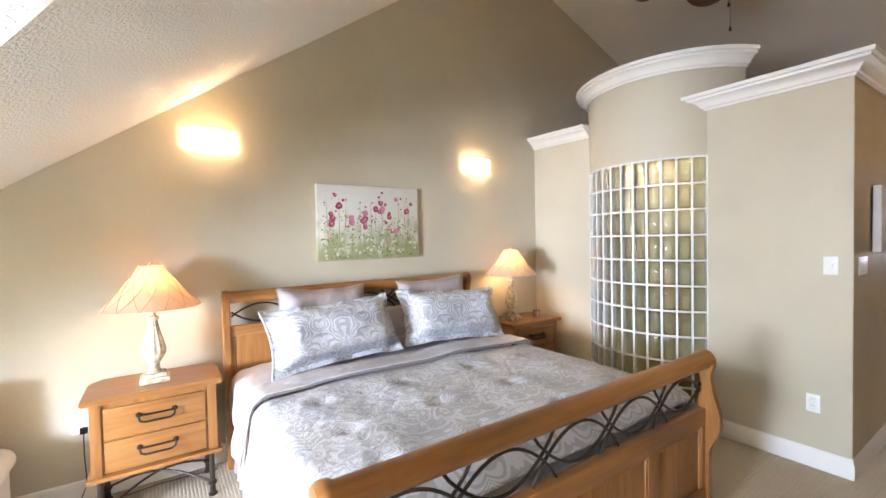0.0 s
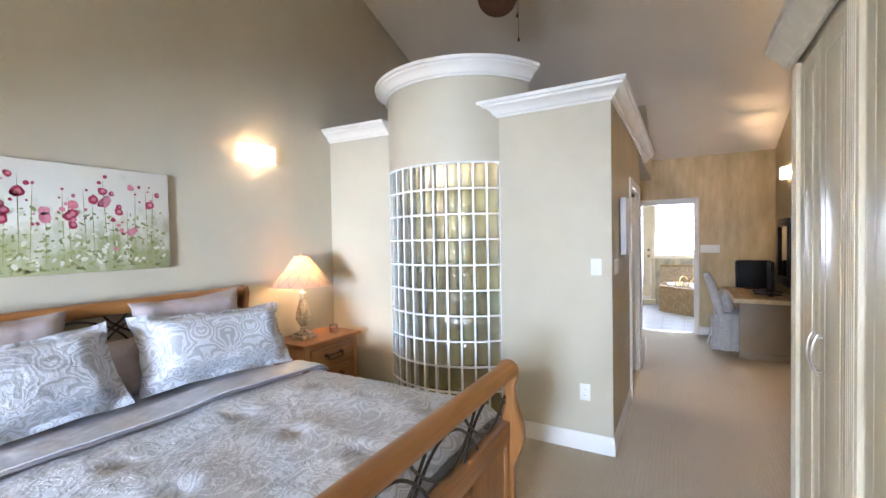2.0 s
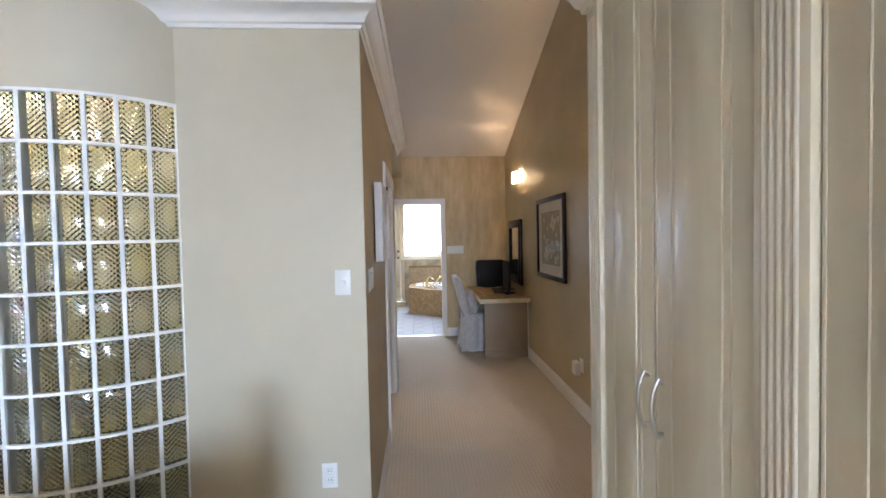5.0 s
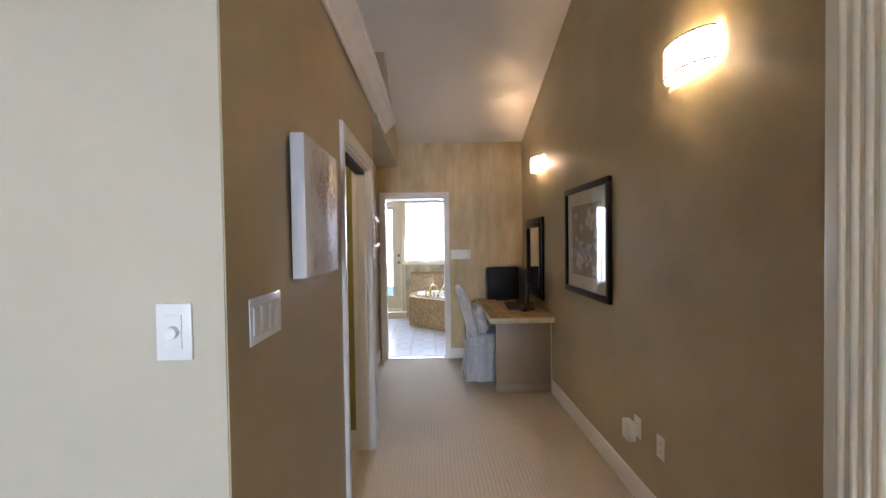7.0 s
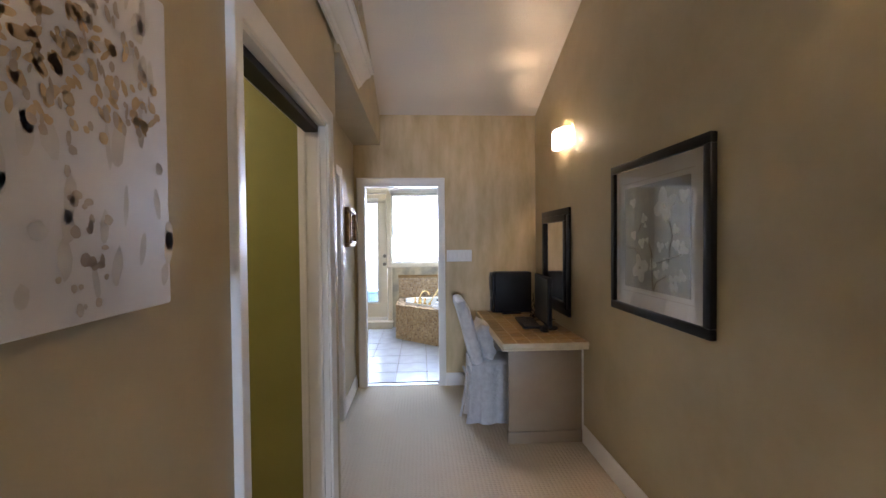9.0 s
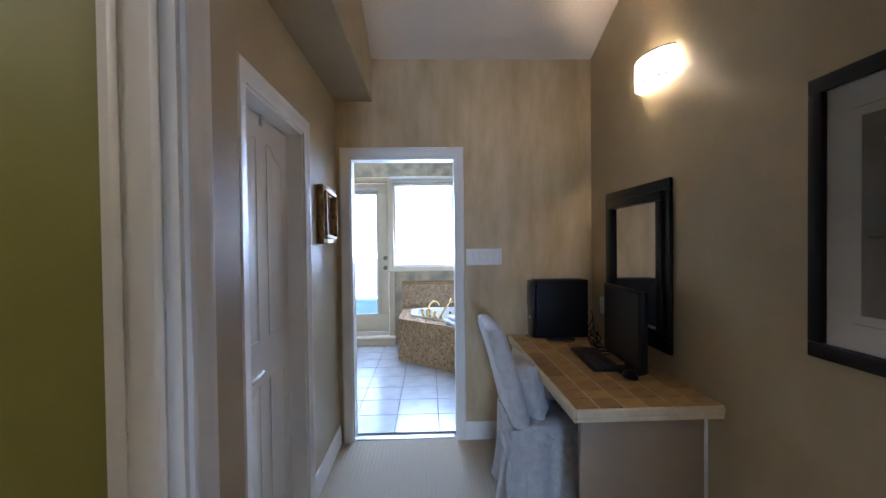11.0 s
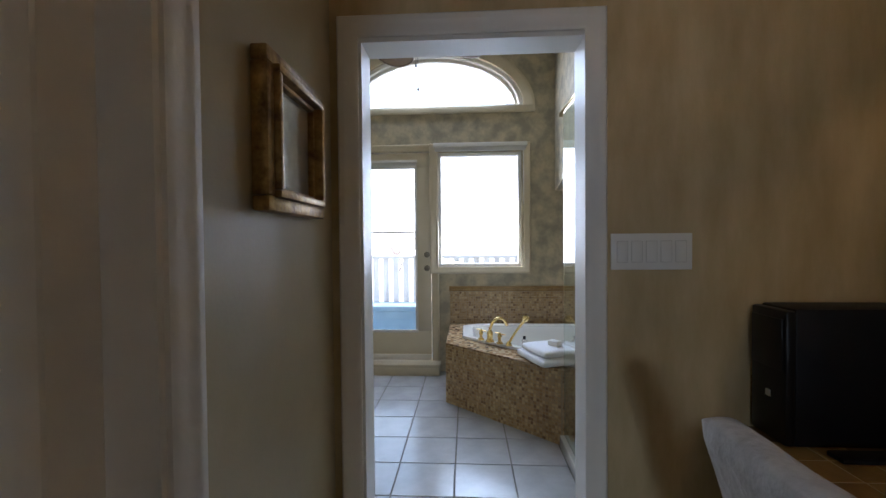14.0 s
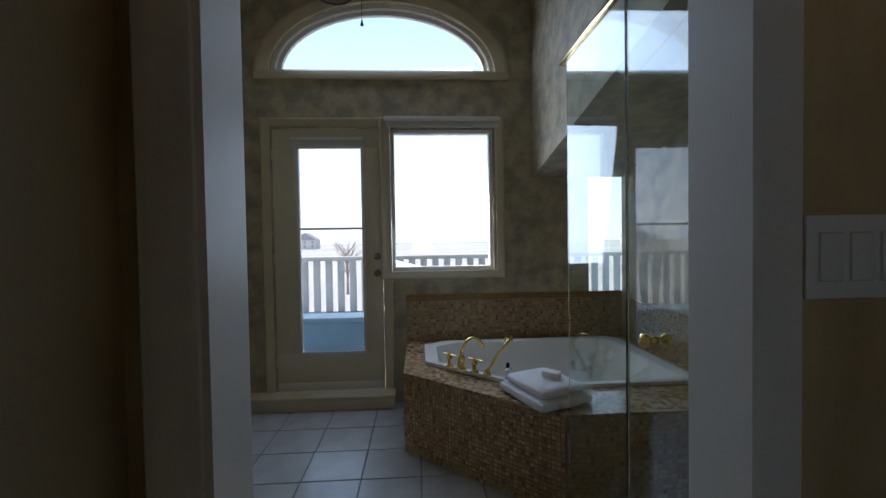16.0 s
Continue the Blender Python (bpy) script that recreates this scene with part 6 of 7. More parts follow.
# ---- bathroom ----
TRIMC = painted("cream_window_trim", (0.58, 0.49, 0.33), (0.66, 0.57, 0.41), 3, 0.4, 0.0005)
casing("casing_bath_window", "x", WX - 0.0055, -1, 0.185, 1.075, 2.278, TRIMC, "cream moulded window casing", z0=1.082, width=0.9, sill=True)
casing("casing_bath_door", "x", WX, -1, 1.12, 2.025, 2.272, TRIMC, "cream moulded door casing", z0=0.10, width=0.9)
setting("door_step", boxes((WX - 0.15, WX, 1.05, 2.35, -0.008, 0.085), (WX - 0.165, WX, 1.04, 2.35, 0.085, 0.115), bevel=0.006), TRIMC, "cream painted step below the balcony door", "step")
# arched trim
path = []
for k in range(49):
    a = math.pi * k / 48
    path.append((1.1 + 0.915 * math.cos(a), 2.715 + 0.565 * math.sin(a), math.cos(a), math.sin(a)))
bm = bmesh.new()
rings = [[bm.verts.new((WX - o, y + ny * w * 1.55, z + nz * w * 1.35)) for o, w in CASE] for y, z, ny, nz in path]
for a, b in zip(rings, rings[1:]):
    for k in range(len(CASE)):
        bm.faces.new((a[k], a[(k + 1) % len(CASE)], b[(k + 1) % len(CASE)], b[k]))
bmesh.ops.recalc_face_normals(bm, faces=bm.faces)
setting("casing_arch", joined(bm, boxes((WX - 0.0235, WX, 0.068, 2.132, 2.650, 2.7135), bevel=0.006)), TRIMC, "cream half-round window casing", "window casing")
arch = thing("window_1", (WX + 0.07, 1.1, 2.715), "half-round white framed window above the door", "window")
tagged(arch, kind="structure")
for inset, x0, x1 in ((0.0, 0.03, 0.11), (0.045, 0.05, 0.09)):
    bm = bmesh.new()
    rr = []
    for k in range(49):
        a = math.pi * k / 48
        c_, s_ = math.cos(a), math.sin(a)
        rr.append([bm.verts.new((WX + xx, 1.1 + (0.915 - inset - ww) * c_, 2.715 + (0.565 - inset - ww) * s_)) for xx, ww in ((x0, 0), (x1, 0), (x1, 0.035), (x0, 0.035))])
    for a, b in zip(rr, rr[1:]):
        for k in range(4):
            bm.faces.new((a[k], a[(k + 1) % 4], b[(k + 1) % 4], b[k]))
    bmesh.ops.recalc_face_normals(bm, faces=bm.faces)
    part("window_frame", bm, WHITE, arch)
part("bottom_rail", boxes((WX + 0.03, WX + 0.11, 0.19, 2.01, 2.7155, 2.745), bevel=0.003), WHITE, arch)
fanpane = prism([(1.1 + 0.85 * math.cos(math.pi * k / 36), 2.72 + 0.50 * math.sin(math.pi * k / 36)) for k in range(37)], WX + 0.066, WX + 0.072, "x")
p = part("pane", fanpane, GLASS, arch)
p.visible_shadow = False


def glazed(name, y0, y1, z0, z1, label):
    t = thing(name, (WX + 0.07, (y0 + y1) / 2, z0), label, "window")
    tagged(t, kind="structure")
    for a, b, c, d in ((y0, y1, z1 - 0.03, z1), (y0, y1, z0, z0 + 0.035), (y0, y0 + 0.03, z0 + 0.035, z1 - 0.03), (y1 - 0.03, y1, z0 + 0.035, z1 - 0.03)):
        part("window_frame", boxes((WX + 0.02, WX + 0.10, a, b, c, d), bevel=0.003), WHITE, t)
    g = part("pane", boxes((WX + 0.06, WX + 0.066, y0 + 0.03, y1 - 0.03, z0 + 0.035, z1 - 0.03)), GLASS, t)
    g.visible_shadow = False
    return t


glazed("window_2", 0.207, 1.058, 1.082, 2.253, "white framed bathroom window to the balcony")
SHADE = painted("white_blind_slats", (0.74, 0.72, 0.68), (0.80, 0.78, 0.74), 6, 0.5)
bl = thing("raised_blind", (WX - 0.02, 0.63, 2.28), "white raised mini blind above the bathroom window", "blind")
part("headrail", boxes((WX - 0.045, WX - 0.012, 0.15, 1.10, 2.30, 2.345), bevel=0.004), SHADE, bl)
for k in range(5):
    part("slat", boxes((WX - 0.04, WX - 0.015, 0.165, 1.085, 2.262 + k * 0.0075, 2.2665 + k * 0.0075)), SHADE, bl)
part("wand", tube([(WX - 0.035, 0.19, 2.30), (WX - 0.033, 0.188, 1.72)], 0.004, segments=6), SHADE, bl)
dw = thing("window_3", (-4.06, 0.9, 0.7), "white framed bedroom dormer window", "window")
tagged(dw, kind="structure")
for a, b, c, d in ((-0.05, 1.85, 2.05, 2.1), (-0.05, 1.85, 0.7, 0.75), (-0.05, 0.0, 0.75, 2.05), (1.80, 1.85, 0.75, 2.05), (0.875, 0.925, 0.75, 2.05)):
    part("window_frame", boxes((-4.12, -4.08, a, b, c, d), bevel=0.003), WHITE, dw)

# balcony door
AGED = mat("aged_nickel", (0.24, 0.21, 0.17), 0.35, 1.0)
bd = thing("balcony_door", (WX + 0.03, 1.57, 0.12), "cream glazed balcony door with raised blind", "door")
BDX0, BDX1 = WX + 0.015, WX + 0.06
for a, b, c, d in ((1.135, 2.01, 2.11, 2.258), (1.135, 2.01, 0.112, 0.415), (1.135, 1.295, 0.415, 2.11), (1.805, 2.01, 0.415, 2.11)):
    part("door_rail", boxes((BDX0, BDX1, a, b, c, d), bevel=0.002), CREAM, bd)
for a, b, c, d in ((1.275, 1.825, 2.095, 2.125), (1.275, 1.825, 0.40, 0.43), (1.275, 1.30, 0.43, 2.095), (1.80, 1.825, 0.43, 2.095)):
    part("glazing_bead", boxes((BDX0 - 0.012, BDX0, a, b, c, d), bevel=0.004), WHITE, bd)
part("screen_bar", boxes((BDX0 + 0.018, BDX0 + 0.03, 1.295, 1.805, 1.435, 1.452)), NICKEL, bd)
dp = part("pane", boxes((BDX0 + 0.02, BDX0 + 0.025, 1.295, 1.805, 0.415, 2.11)), GLASS, bd)
dp.visible_shadow = False
part("door_sweep", boxes((BDX0 - 0.008, BDX0, 1.14, 2.005, 0.118, 0.175), bevel=0.002), WHITE, bd)
for z in (1.209, 1.071):
    part("knob", turned([(0.030, 0), (0.030, 0.006), (0.012, 0.010), (0.012, 0.03), (0.026, 0.042), (0.026, 0.056), (0.012, 0.062)], (BDX0, 1.178, z), 20, axis=Matrix.Rotation(radians(-90), 4, 'Y')), AGED, bd, "dull aged nickel knob")
for z in (0.35, 1.2, 2.05):
    part("hinge", tube([(BDX0 - 0.006, 2.014, z - 0.045), (BDX0 - 0.006, 2.014, z + 0.045)], 0.007, segments=8), NICKEL, bd)
bl2 = thing("raised_blind", (WX, 1.55, 2.1), "white raised mini blind on the balcony door", "blind")
part("headrail", boxes((WX - 0.018, WX + 0.012, 1.27, 1.86, 2.155, 2.185), bevel=0.003), SHADE, bl2)
for k in range(5):
    part("slat", boxes((WX - 0.014, WX + 0.010, 1.28, 1.85, 2.118 + k * 0.0072, 2.1225 + k * 0.0072)), SHADE, bl2)
part("wand", tube([(WX - 0.01, 1.83, 2.16), (WX - 0.008, 1.832, 1.68)], 0.004, segments=6), SHADE, bl2)

# mosaic-clad corner tub
MOSAIC = mat("brown_gold_mosaic", (0.35, 0.24, 0.13), 0.2)
cell = node(MOSAIC, "ShaderNodeVectorMath")
cell.operation = 'FLOOR'
tcm = node(MOSAIC, "ShaderNodeTexCoord")
rotm = node(MOSAIC, "ShaderNodeMapping", Scale=(42, 42, 42), Rotation=(0, 0, 0))
link(MOSAIC, tcm.outputs["Object"], rotm.inputs["Vector"])
link(MOSAIC, rotm.outputs[0], cell.inputs[0])
wn = node(MOSAIC, "ShaderNodeTexWhiteNoise")
link(MOSAIC, cell.outputs[0], wn.inputs["Vector"])
mrr = node(MOSAIC, "ShaderNodeValToRGB")
mrr.color_ramp.elements[0].color, mrr.color_ramp.elements[1].color = (0.16, 0.085, 0.035, 1), (0.50, 0.36, 0.20, 1)
e = mrr.color_ramp.elements.new(0.45)
e.color = (0.34, 0.21, 0.10, 1)
e = mrr.color_ramp.elements.new(0.8)
e.color = (0.44, 0.33, 0.20, 1)
link(MOSAIC, wn.outputs["Value"], mrr.inputs[0])
link(MOSAIC, mrr.outputs[0], MOSAIC.node_tree.nodes["Principled BSDF"].inputs["Base Color"])
MGROUT = mat("sandy_grout", (0.36, 0.29, 0.19), 0.9)
ACRYLIC = mat("white_tub_acrylic", (0.74, 0.72, 0.67), 0.15)
TA, TB = Vector((10.335, 0.945)), Vector((9.62, 0.155))
YR = -0.895
tub = thing("corner_bathtub", (10.4, 0.1, -0.005), "corner bathtub with brown mosaic tiled surround", "bathtub")
outline = [(10.335, 0.945), (9.62, 0.155), (9.62, YR), (WX - 0.002, YR), (WX - 0.002, 0.945)]
def tub_wall(a, b, z0, z1, thick):
    """An upright slab from plan point a to b, thickened to its left."""
    d = (Vector(b) - Vector(a)).normalized()
    n = Vector((-d.y, d.x)) * thick
    pts = [a, b, (b[0] + n.x, b[1] + n.y), (a[0] + n.x, a[1] + n.y)]
    return prism([tuple(p) for p in pts], z0, z1, "z")


part("surround_core", joined(tub_wall((10.335, 0.94), (9.625, 0.155), -0.005, 0.485, 0.10), tub_wall((9.625, 0.155), (9.625, YR), -0.005, 0.485, 0.10), tub_wall((WX - 0.003, 0.94), (10.335, 0.94), -0.005, 0.485, 0.10)), MGROUT, tub)
# deck: slab with the basin opening
basin = [(10.50, 0.77), (10.06, 0.30), (9.98, 0.05), (9.98, -0.74), (10.94, -0.74), (11.03, -0.66), (11.03, 0.62), (10.93, 0.77)]
def ring_deck(out, inn, z0, z1):
    bm = bmesh.new()
    cx, cy = 10.45, 0.0
    ang = lambda p: math.atan2(p[1] - cy, p[0] - cx)
    def cast(poly, a):
        best = None
        for k in range(len(poly)):
            p, q = Vector(poly[k]), Vector(poly[(k + 1) % len(poly)])
            d, e_ = Vector((math.cos(a), math.sin(a))), q - p
            den = d.x * e_.y - d.y * e_.x
            if abs(den) < 1e-9:
                continue
            w = p - Vector((cx, cy))
            t, s = (w.x * e_.y - w.y * e_.x) / den, (w.x * d.y - w.y * d.x) / den
            if t > 0 and -1e-6 <= s <= 1 + 1e-6 and (best is None or t < best):
                best = t
        return (cx + best * math.cos(a), cy + best * math.sin(a))
    angles = sorted({round(ang(p), 5) for p in out + inn} | {round(-math.pi + 2 * math.pi * k / 72, 5) for k in range(72)})
    o = [cast(out, a) for a in angles]
    i_ = [cast(inn, a) for a in angles]
    layers = [[bm.verts.new((x, y, z)) for x, y in pts] for pts, z in ((o, z1), (i_, z1), (i_, z0), (o, z0))]
    for r in range(4):
        a, b = layers[r], layers[(r + 1) % 4]
        for k in range(len(angles)):
            bm.faces.new((a[k], a[(k + 1) % len(a)], b[(k + 1) % len(a)], b[k]))
    bmesh.ops.recalc_face_normals(bm, faces=bm.faces)
    return bm, angles, cast


bm, angs, cast = ring_deck(outline, basin, 0.485, 0.5)
part("tiled_deck", bm, MOSAIC, tub, "small mosaic deck")
# acrylic rim and basin
bm = bmesh.new()
loops = []
for f, z in ((1.05, 0.502), (1.045, 0.522), (0.98, 0.526), (0.93, 0.515), (0.86, 0.40), (0.74, 0.16), (0.60, 0.10), (0.2, 0.09)):
    loops.append([bm.verts.new((10.45 + (x - 10.45) * f, y * f, z)) for x, y in [cast(basin, a) for a in angs]])
for a, b in zip(loops, loops[1:]):
    for k in range(len(a)):
        bm.faces.new((a[k], a[(k + 1) % len(a)], b[(k + 1) % len(a)], b[k]))
bm.faces.new(loops[-1])
bmesh.ops.recalc_face_normals(bm, faces=bm.faces)
part("basin", bm, ACRYLIC, tub, "white acrylic basin")


def mosaic_face(name, a, b, z0, z1, normal, parent, size=0.0235):
    """Small square tiles set on an upright face from plan point a to b."""
    a, b = Vector(a), Vector(b)
    d = (b - a)
    n = int(d.length / size)
    m = int((z1 - z0) / size)
    d.normalize()
    nx, ny = normal
    verts, faces = [], []
    g = size * 0.44
    for i in range(n):
        for j in range(m):
            c = a + d * (i + 0.5) * (b - a).length / n
            z = z0 + (j + 0.5) * (z1 - z0) / m
            h = 0.0035 + 0.0012 * noise.noise((i * 1.7, j * 2.3, nx))
            base = len(verts)
            for dep, gg in ((0, g), (h, g * 0.93)):
                for su, sz in ((-1, -1), (1, -1), (1, 1), (-1, 1)):
                    verts.append((c.x + d.x * su * gg + nx * dep, c.y + d.y * su * gg + ny * dep, z + sz * gg))
            faces += [(base + 4, base + 5, base + 6, base + 7)] + [(base + k, base + (k + 1) % 4, base + 4 + (k + 1) % 4, base + 4 + k) for k in range(4)]
    bm = bmesh.new()
    me = bpy.data.meshes.new("tiles")
    me.from_pydata(verts, [], faces)
    bm.from_mesh(me)
    bmesh.ops.recalc_face_normals(bm, faces=bm.faces)
    ob = part(name, bm, MOSAIC2, parent, "tiny brown and gold tiles")
    return tagged(ob, kind="stuff")


MOSAIC2 = mat("mosaic_tile_glaze", (0.35, 0.24, 0.13), 0.28)
geo = node(MOSAIC2, "ShaderNodeNewGeometry")
mr2 = node(MOSAIC2, "ShaderNodeValToRGB")
mr2.color_ramp.interpolation = 'CONSTANT'
mr2.color_ramp.elements[0].color, mr2.color_ramp.elements[1].color = (0.21, 0.115, 0.045, 1), (0.54, 0.39, 0.20, 1)
mr2.color_ramp.elements[1].position = 0.82
for pos, col in ((0.10, (0.34, 0.205, 0.08)), (0.38, (0.44, 0.285, 0.125)), (0.62, (0.40, 0.27, 0.14))):
    e = mr2.color_ramp.elements.new(pos)
    e.color = (*col, 1)
link(MOSAIC2, geo.outputs["Random Per Island"], mr2.inputs[0])
link(MOSAIC2, mr2.outputs[0], MOSAIC2.node_tree.nodes["Principled BSDF"].inputs["Base Color"])
nrm = Vector((TB.y - TA.y, -(TB.x - TA.x))).normalized()
nrm = (nrm.x, nrm.y) if nrm.x < 0 else (-nrm.x, -nrm.y)
mosaic_face("front_mosaic", TB, TA, 0.0, 0.485, nrm, tub)
mosaic_face("shower_side_mosaic", (9.62, -0.85), (9.62, 0.15), 0.0, 0.485, (-1, 0), tub)
mosaic_face("door_side_mosaic", (10.335, 0.945), (WX - 0.01, 0.945), 0.0, 0.485, (0, 1), tub)
splash = thing("mosaic_backsplash", (WX - 0.01, 0.02, 0.5), "brown mosaic backsplash above the tub with a cap rail", "backsplash")
part("backing", boxes((WX - 0.014, WX - 0.001, YR, 0.945, 0.50, 0.835)), MGROUT, splash)
mosaic_face("wall_mosaic", (WX - 0.014, YR + 0.01), (WX - 0.014, 0.94), 0.505, 0.83, (-1, 0), splash)
part("cap_rail", joined(boxes((WX - 0.026, WX - 0.001, YR, 0.95, 0.835, 0.855), bevel=0.005), boxes((WX - 0.016, WX - 0.001, YR, 0.95, 0.855, 0.885), bevel=0.004)), TRAV, splash, "tan stone cap rail")
part("backing_side", boxes((8.42, WX - 0.03, YR - 0.004, YR + 0.010, 0.50, 0.83)), MGROUT, splash)
mosaic_face("side_wall_mosaic", (9.7, YR + 0.010), (WX - 0.03, YR + 0.010), 0.505, 0.83, (0, 1), splash)

# brass tub filler, on the front corner of the rim
tap = thing("tub_filler", (10.3, 0.45, 0.52), "polished brass tub filler with lever handles and hand shower", "faucet")
along = (TB - TA).normalized()
foot = lambda s: TA + along * s + Vector((0.155, -0.14))
RIM = 0.524
for s in (0.205, 0.40):
    c2 = foot(s)
    h = part("tap_handle", turned([(0.028, 0), (0.026, 0.008), (0.014, 0.018), (0.013, 0.045), (0.020, 0.055), (0.012, 0.075), (0.008, 0.09)], (c2.x, c2.y, RIM), 18), BRASS, tap)
    part("lever", tube([(c2.x - along.x * 0.045, c2.y - along.y * 0.045, RIM + 0.083), (c2.x + along.x * 0.055, c2.y + along.y * 0.055, RIM + 0.078)], 0.006, segments=8), BRASS, h)
c2 = foot(0.30)
part("diverter", turned([(0.034, 0), (0.032, 0.012), (0.024, 0.02), (0.026, 0.07), (0.020, 0.085), (0.008, 0.10), (0.012, 0.115)], (c2.x, c2.y, RIM), 20), BRASS, tap)
into = Vector((along.y, -along.x))
into = into if into.x > 0 else -into
pts = []
for k in range(13):
    f = k / 12
    ang = math.pi * f
    r = Vector((c2.x, c2.y)) + (into * 0.16 + along * 0.06) * (0.5 - 0.5 * math.cos(ang * 0.86))
    pts.append((r.x, r.y, RIM + 0.05 + 0.135 * math.sin(ang * 0.86) ** 0.8))
part("spout", tube(pts, 0.012, segments=12), BRASS, tap)
c3 = foot(0.49)
part("hand_shower_foot", turned([(0.026, 0), (0.022, 0.012), (0.014, 0.03)], (c3.x, c3.y, RIM), 16), BRASS, tap)
top3 = Vector((c3.x, c3.y)) + into * 0.05 + along * 0.11
part("hand_shower", tube([(c3.x, c3.y, RIM + 0.02), ((c3.x + top3.x) / 2, (c3.y + top3.y) / 2, RIM + 0.12), (top3.x, top3.y, RIM + 0.20), (top3.x + into.x * 0.03, top3.y + into.y * 0.03, RIM + 0.215)], 0.010, segments=10), BRASS, tap)
part("shower_head", turned([(0.012, 0), (0.028, 0.02), (0.030, 0.03)], (top3.x + into.x * 0.03, top3.y + into.y * 0.03, RIM + 0.20), 18, axis=Matrix.Rotation(radians(70), 4, 'Y')), BRASS, tap)

TOWEL = mat("white_terry", (0.82, 0.81, 0.82), 0.95)
relief(TOWEL, 90, 0.006, 3)
tw_at = Vector((9.86, 0.185))
rot = Matrix.Translation((tw_at.x, tw_at.y, 0)) @ Matrix.Rotation(radians(21), 4, 'Z')
towel = thing("folded_towel", (tw_at.x, tw_at.y, 0.5), "folded white towels stacked on the tub deck", "towel")
for w, d_, z0, z1, sd in ((0.195, 0.165, 0.501, 0.556, 0.0), (0.165, 0.14, 0.553, 0.602, 2.0)):
    part("towel_fold", on(rot, soft_box(-w, w, -d_, d_, z0, z1, 0.024, 0.009, sd)), TOWEL, towel)
soap = thing("soap_bar", (tw_at.x, tw_at.y, 0.604), "cream wrapped soap bar on the towels", "soap")
part("bar", on(rot @ Matrix.Rotation(radians(20), 4, 'Z'), boxes((-0.075, 0.01, -0.05, 0.01, 0.604, 0.640), bevel=0.005)), MATB, soap)
bot = thing("toiletry_bottle", (10.03, 0.36, 0.5), "small clear bottle with a black cap", "bottle")
part("bottle", turned([(0.020, 0), (0.021, 0.004), (0.021, 0.055), (0.010, 0.066)], (10.09, 0.33, 0.527), 16), CUP, bot)
part("cap", turned([(0.011, 0.064), (0.011, 0.088), (0.009, 0.09)], (10.09, 0.33, 0.527), 16), BLACK, bot, "black cap")

# shower enclosure
GY = 0.135
SHG = mat("shower_glass", (0.86, 0.96, 0.93), 0.0)
SHG.node_tree.nodes["Principled BSDF"].inputs["Transmission Weight"].default_value = 1.0
SHG.node_tree.nodes["Principled BSDF"].inputs["IOR"].default_value = 1.5
sh = thing("shower_enclosure", (9.0, GY, 0), "frameless glass shower screen with brass top rail", "shower")
part("curb", joined(boxes((EX + 0.125, 9.615, GY - 0.06, GY + 0.035, -0.005, 0.075), bevel=0.008)), ACRYLIC, sh, "white shower curb")
fp = part("fixed_panel", boxes((9.06, 9.612, GY - 0.005, GY + 0.005, 0.076, 2.165)), SHG, sh, "clear glass panel")
gd = part("glass_door", boxes((EX + 0.15, 9.051, GY - 0.005, GY + 0.005, 0.085, 2.165)), SHG, sh, "clear glass door")
for g in (fp, gd):
    g.visible_shadow = False
part("door_seal", boxes((9.0515, 9.0595, GY - 0.007, GY + 0.007, 0.085, 2.165)), BLACK, sh, "dark seal strip")
part("top_rail", boxes((EX + 0.13, 9.69, GY - 0.014, GY + 0.014, 2.165, 2.193), bevel=0.004), BRASS, sh, "brass rail")
for s in (1, -1):
    part("knob", turned([(0.012, 0), (0.010, 0.012), (0.022, 0.026), (0.022, 0.038), (0.012, 0.044)], (8.89, GY + s * 0.005, 1.033), 18, axis=Matrix.Rotation(radians(-90 * s), 4, 'X')), BRASS, gd, "brass knob")


# ---- ceiling fans with leaf-shaped blades ----
WICKER = mat("woven_cane", (0.50, 0.36, 0.20), 0.6)
mottled(WICKER, (0.10, 0.055, 0.025), (0.26, 0.16, 0.08), 60, 3, stretch=(1, 6, 1))
DARKWOOD = mat("dark_walnut", (0.065, 0.026, 0.012), 0.4)
mottled(DARKWOOD, (0.05, 0.018, 0.008), (0.11, 0.045, 0.02), 8)


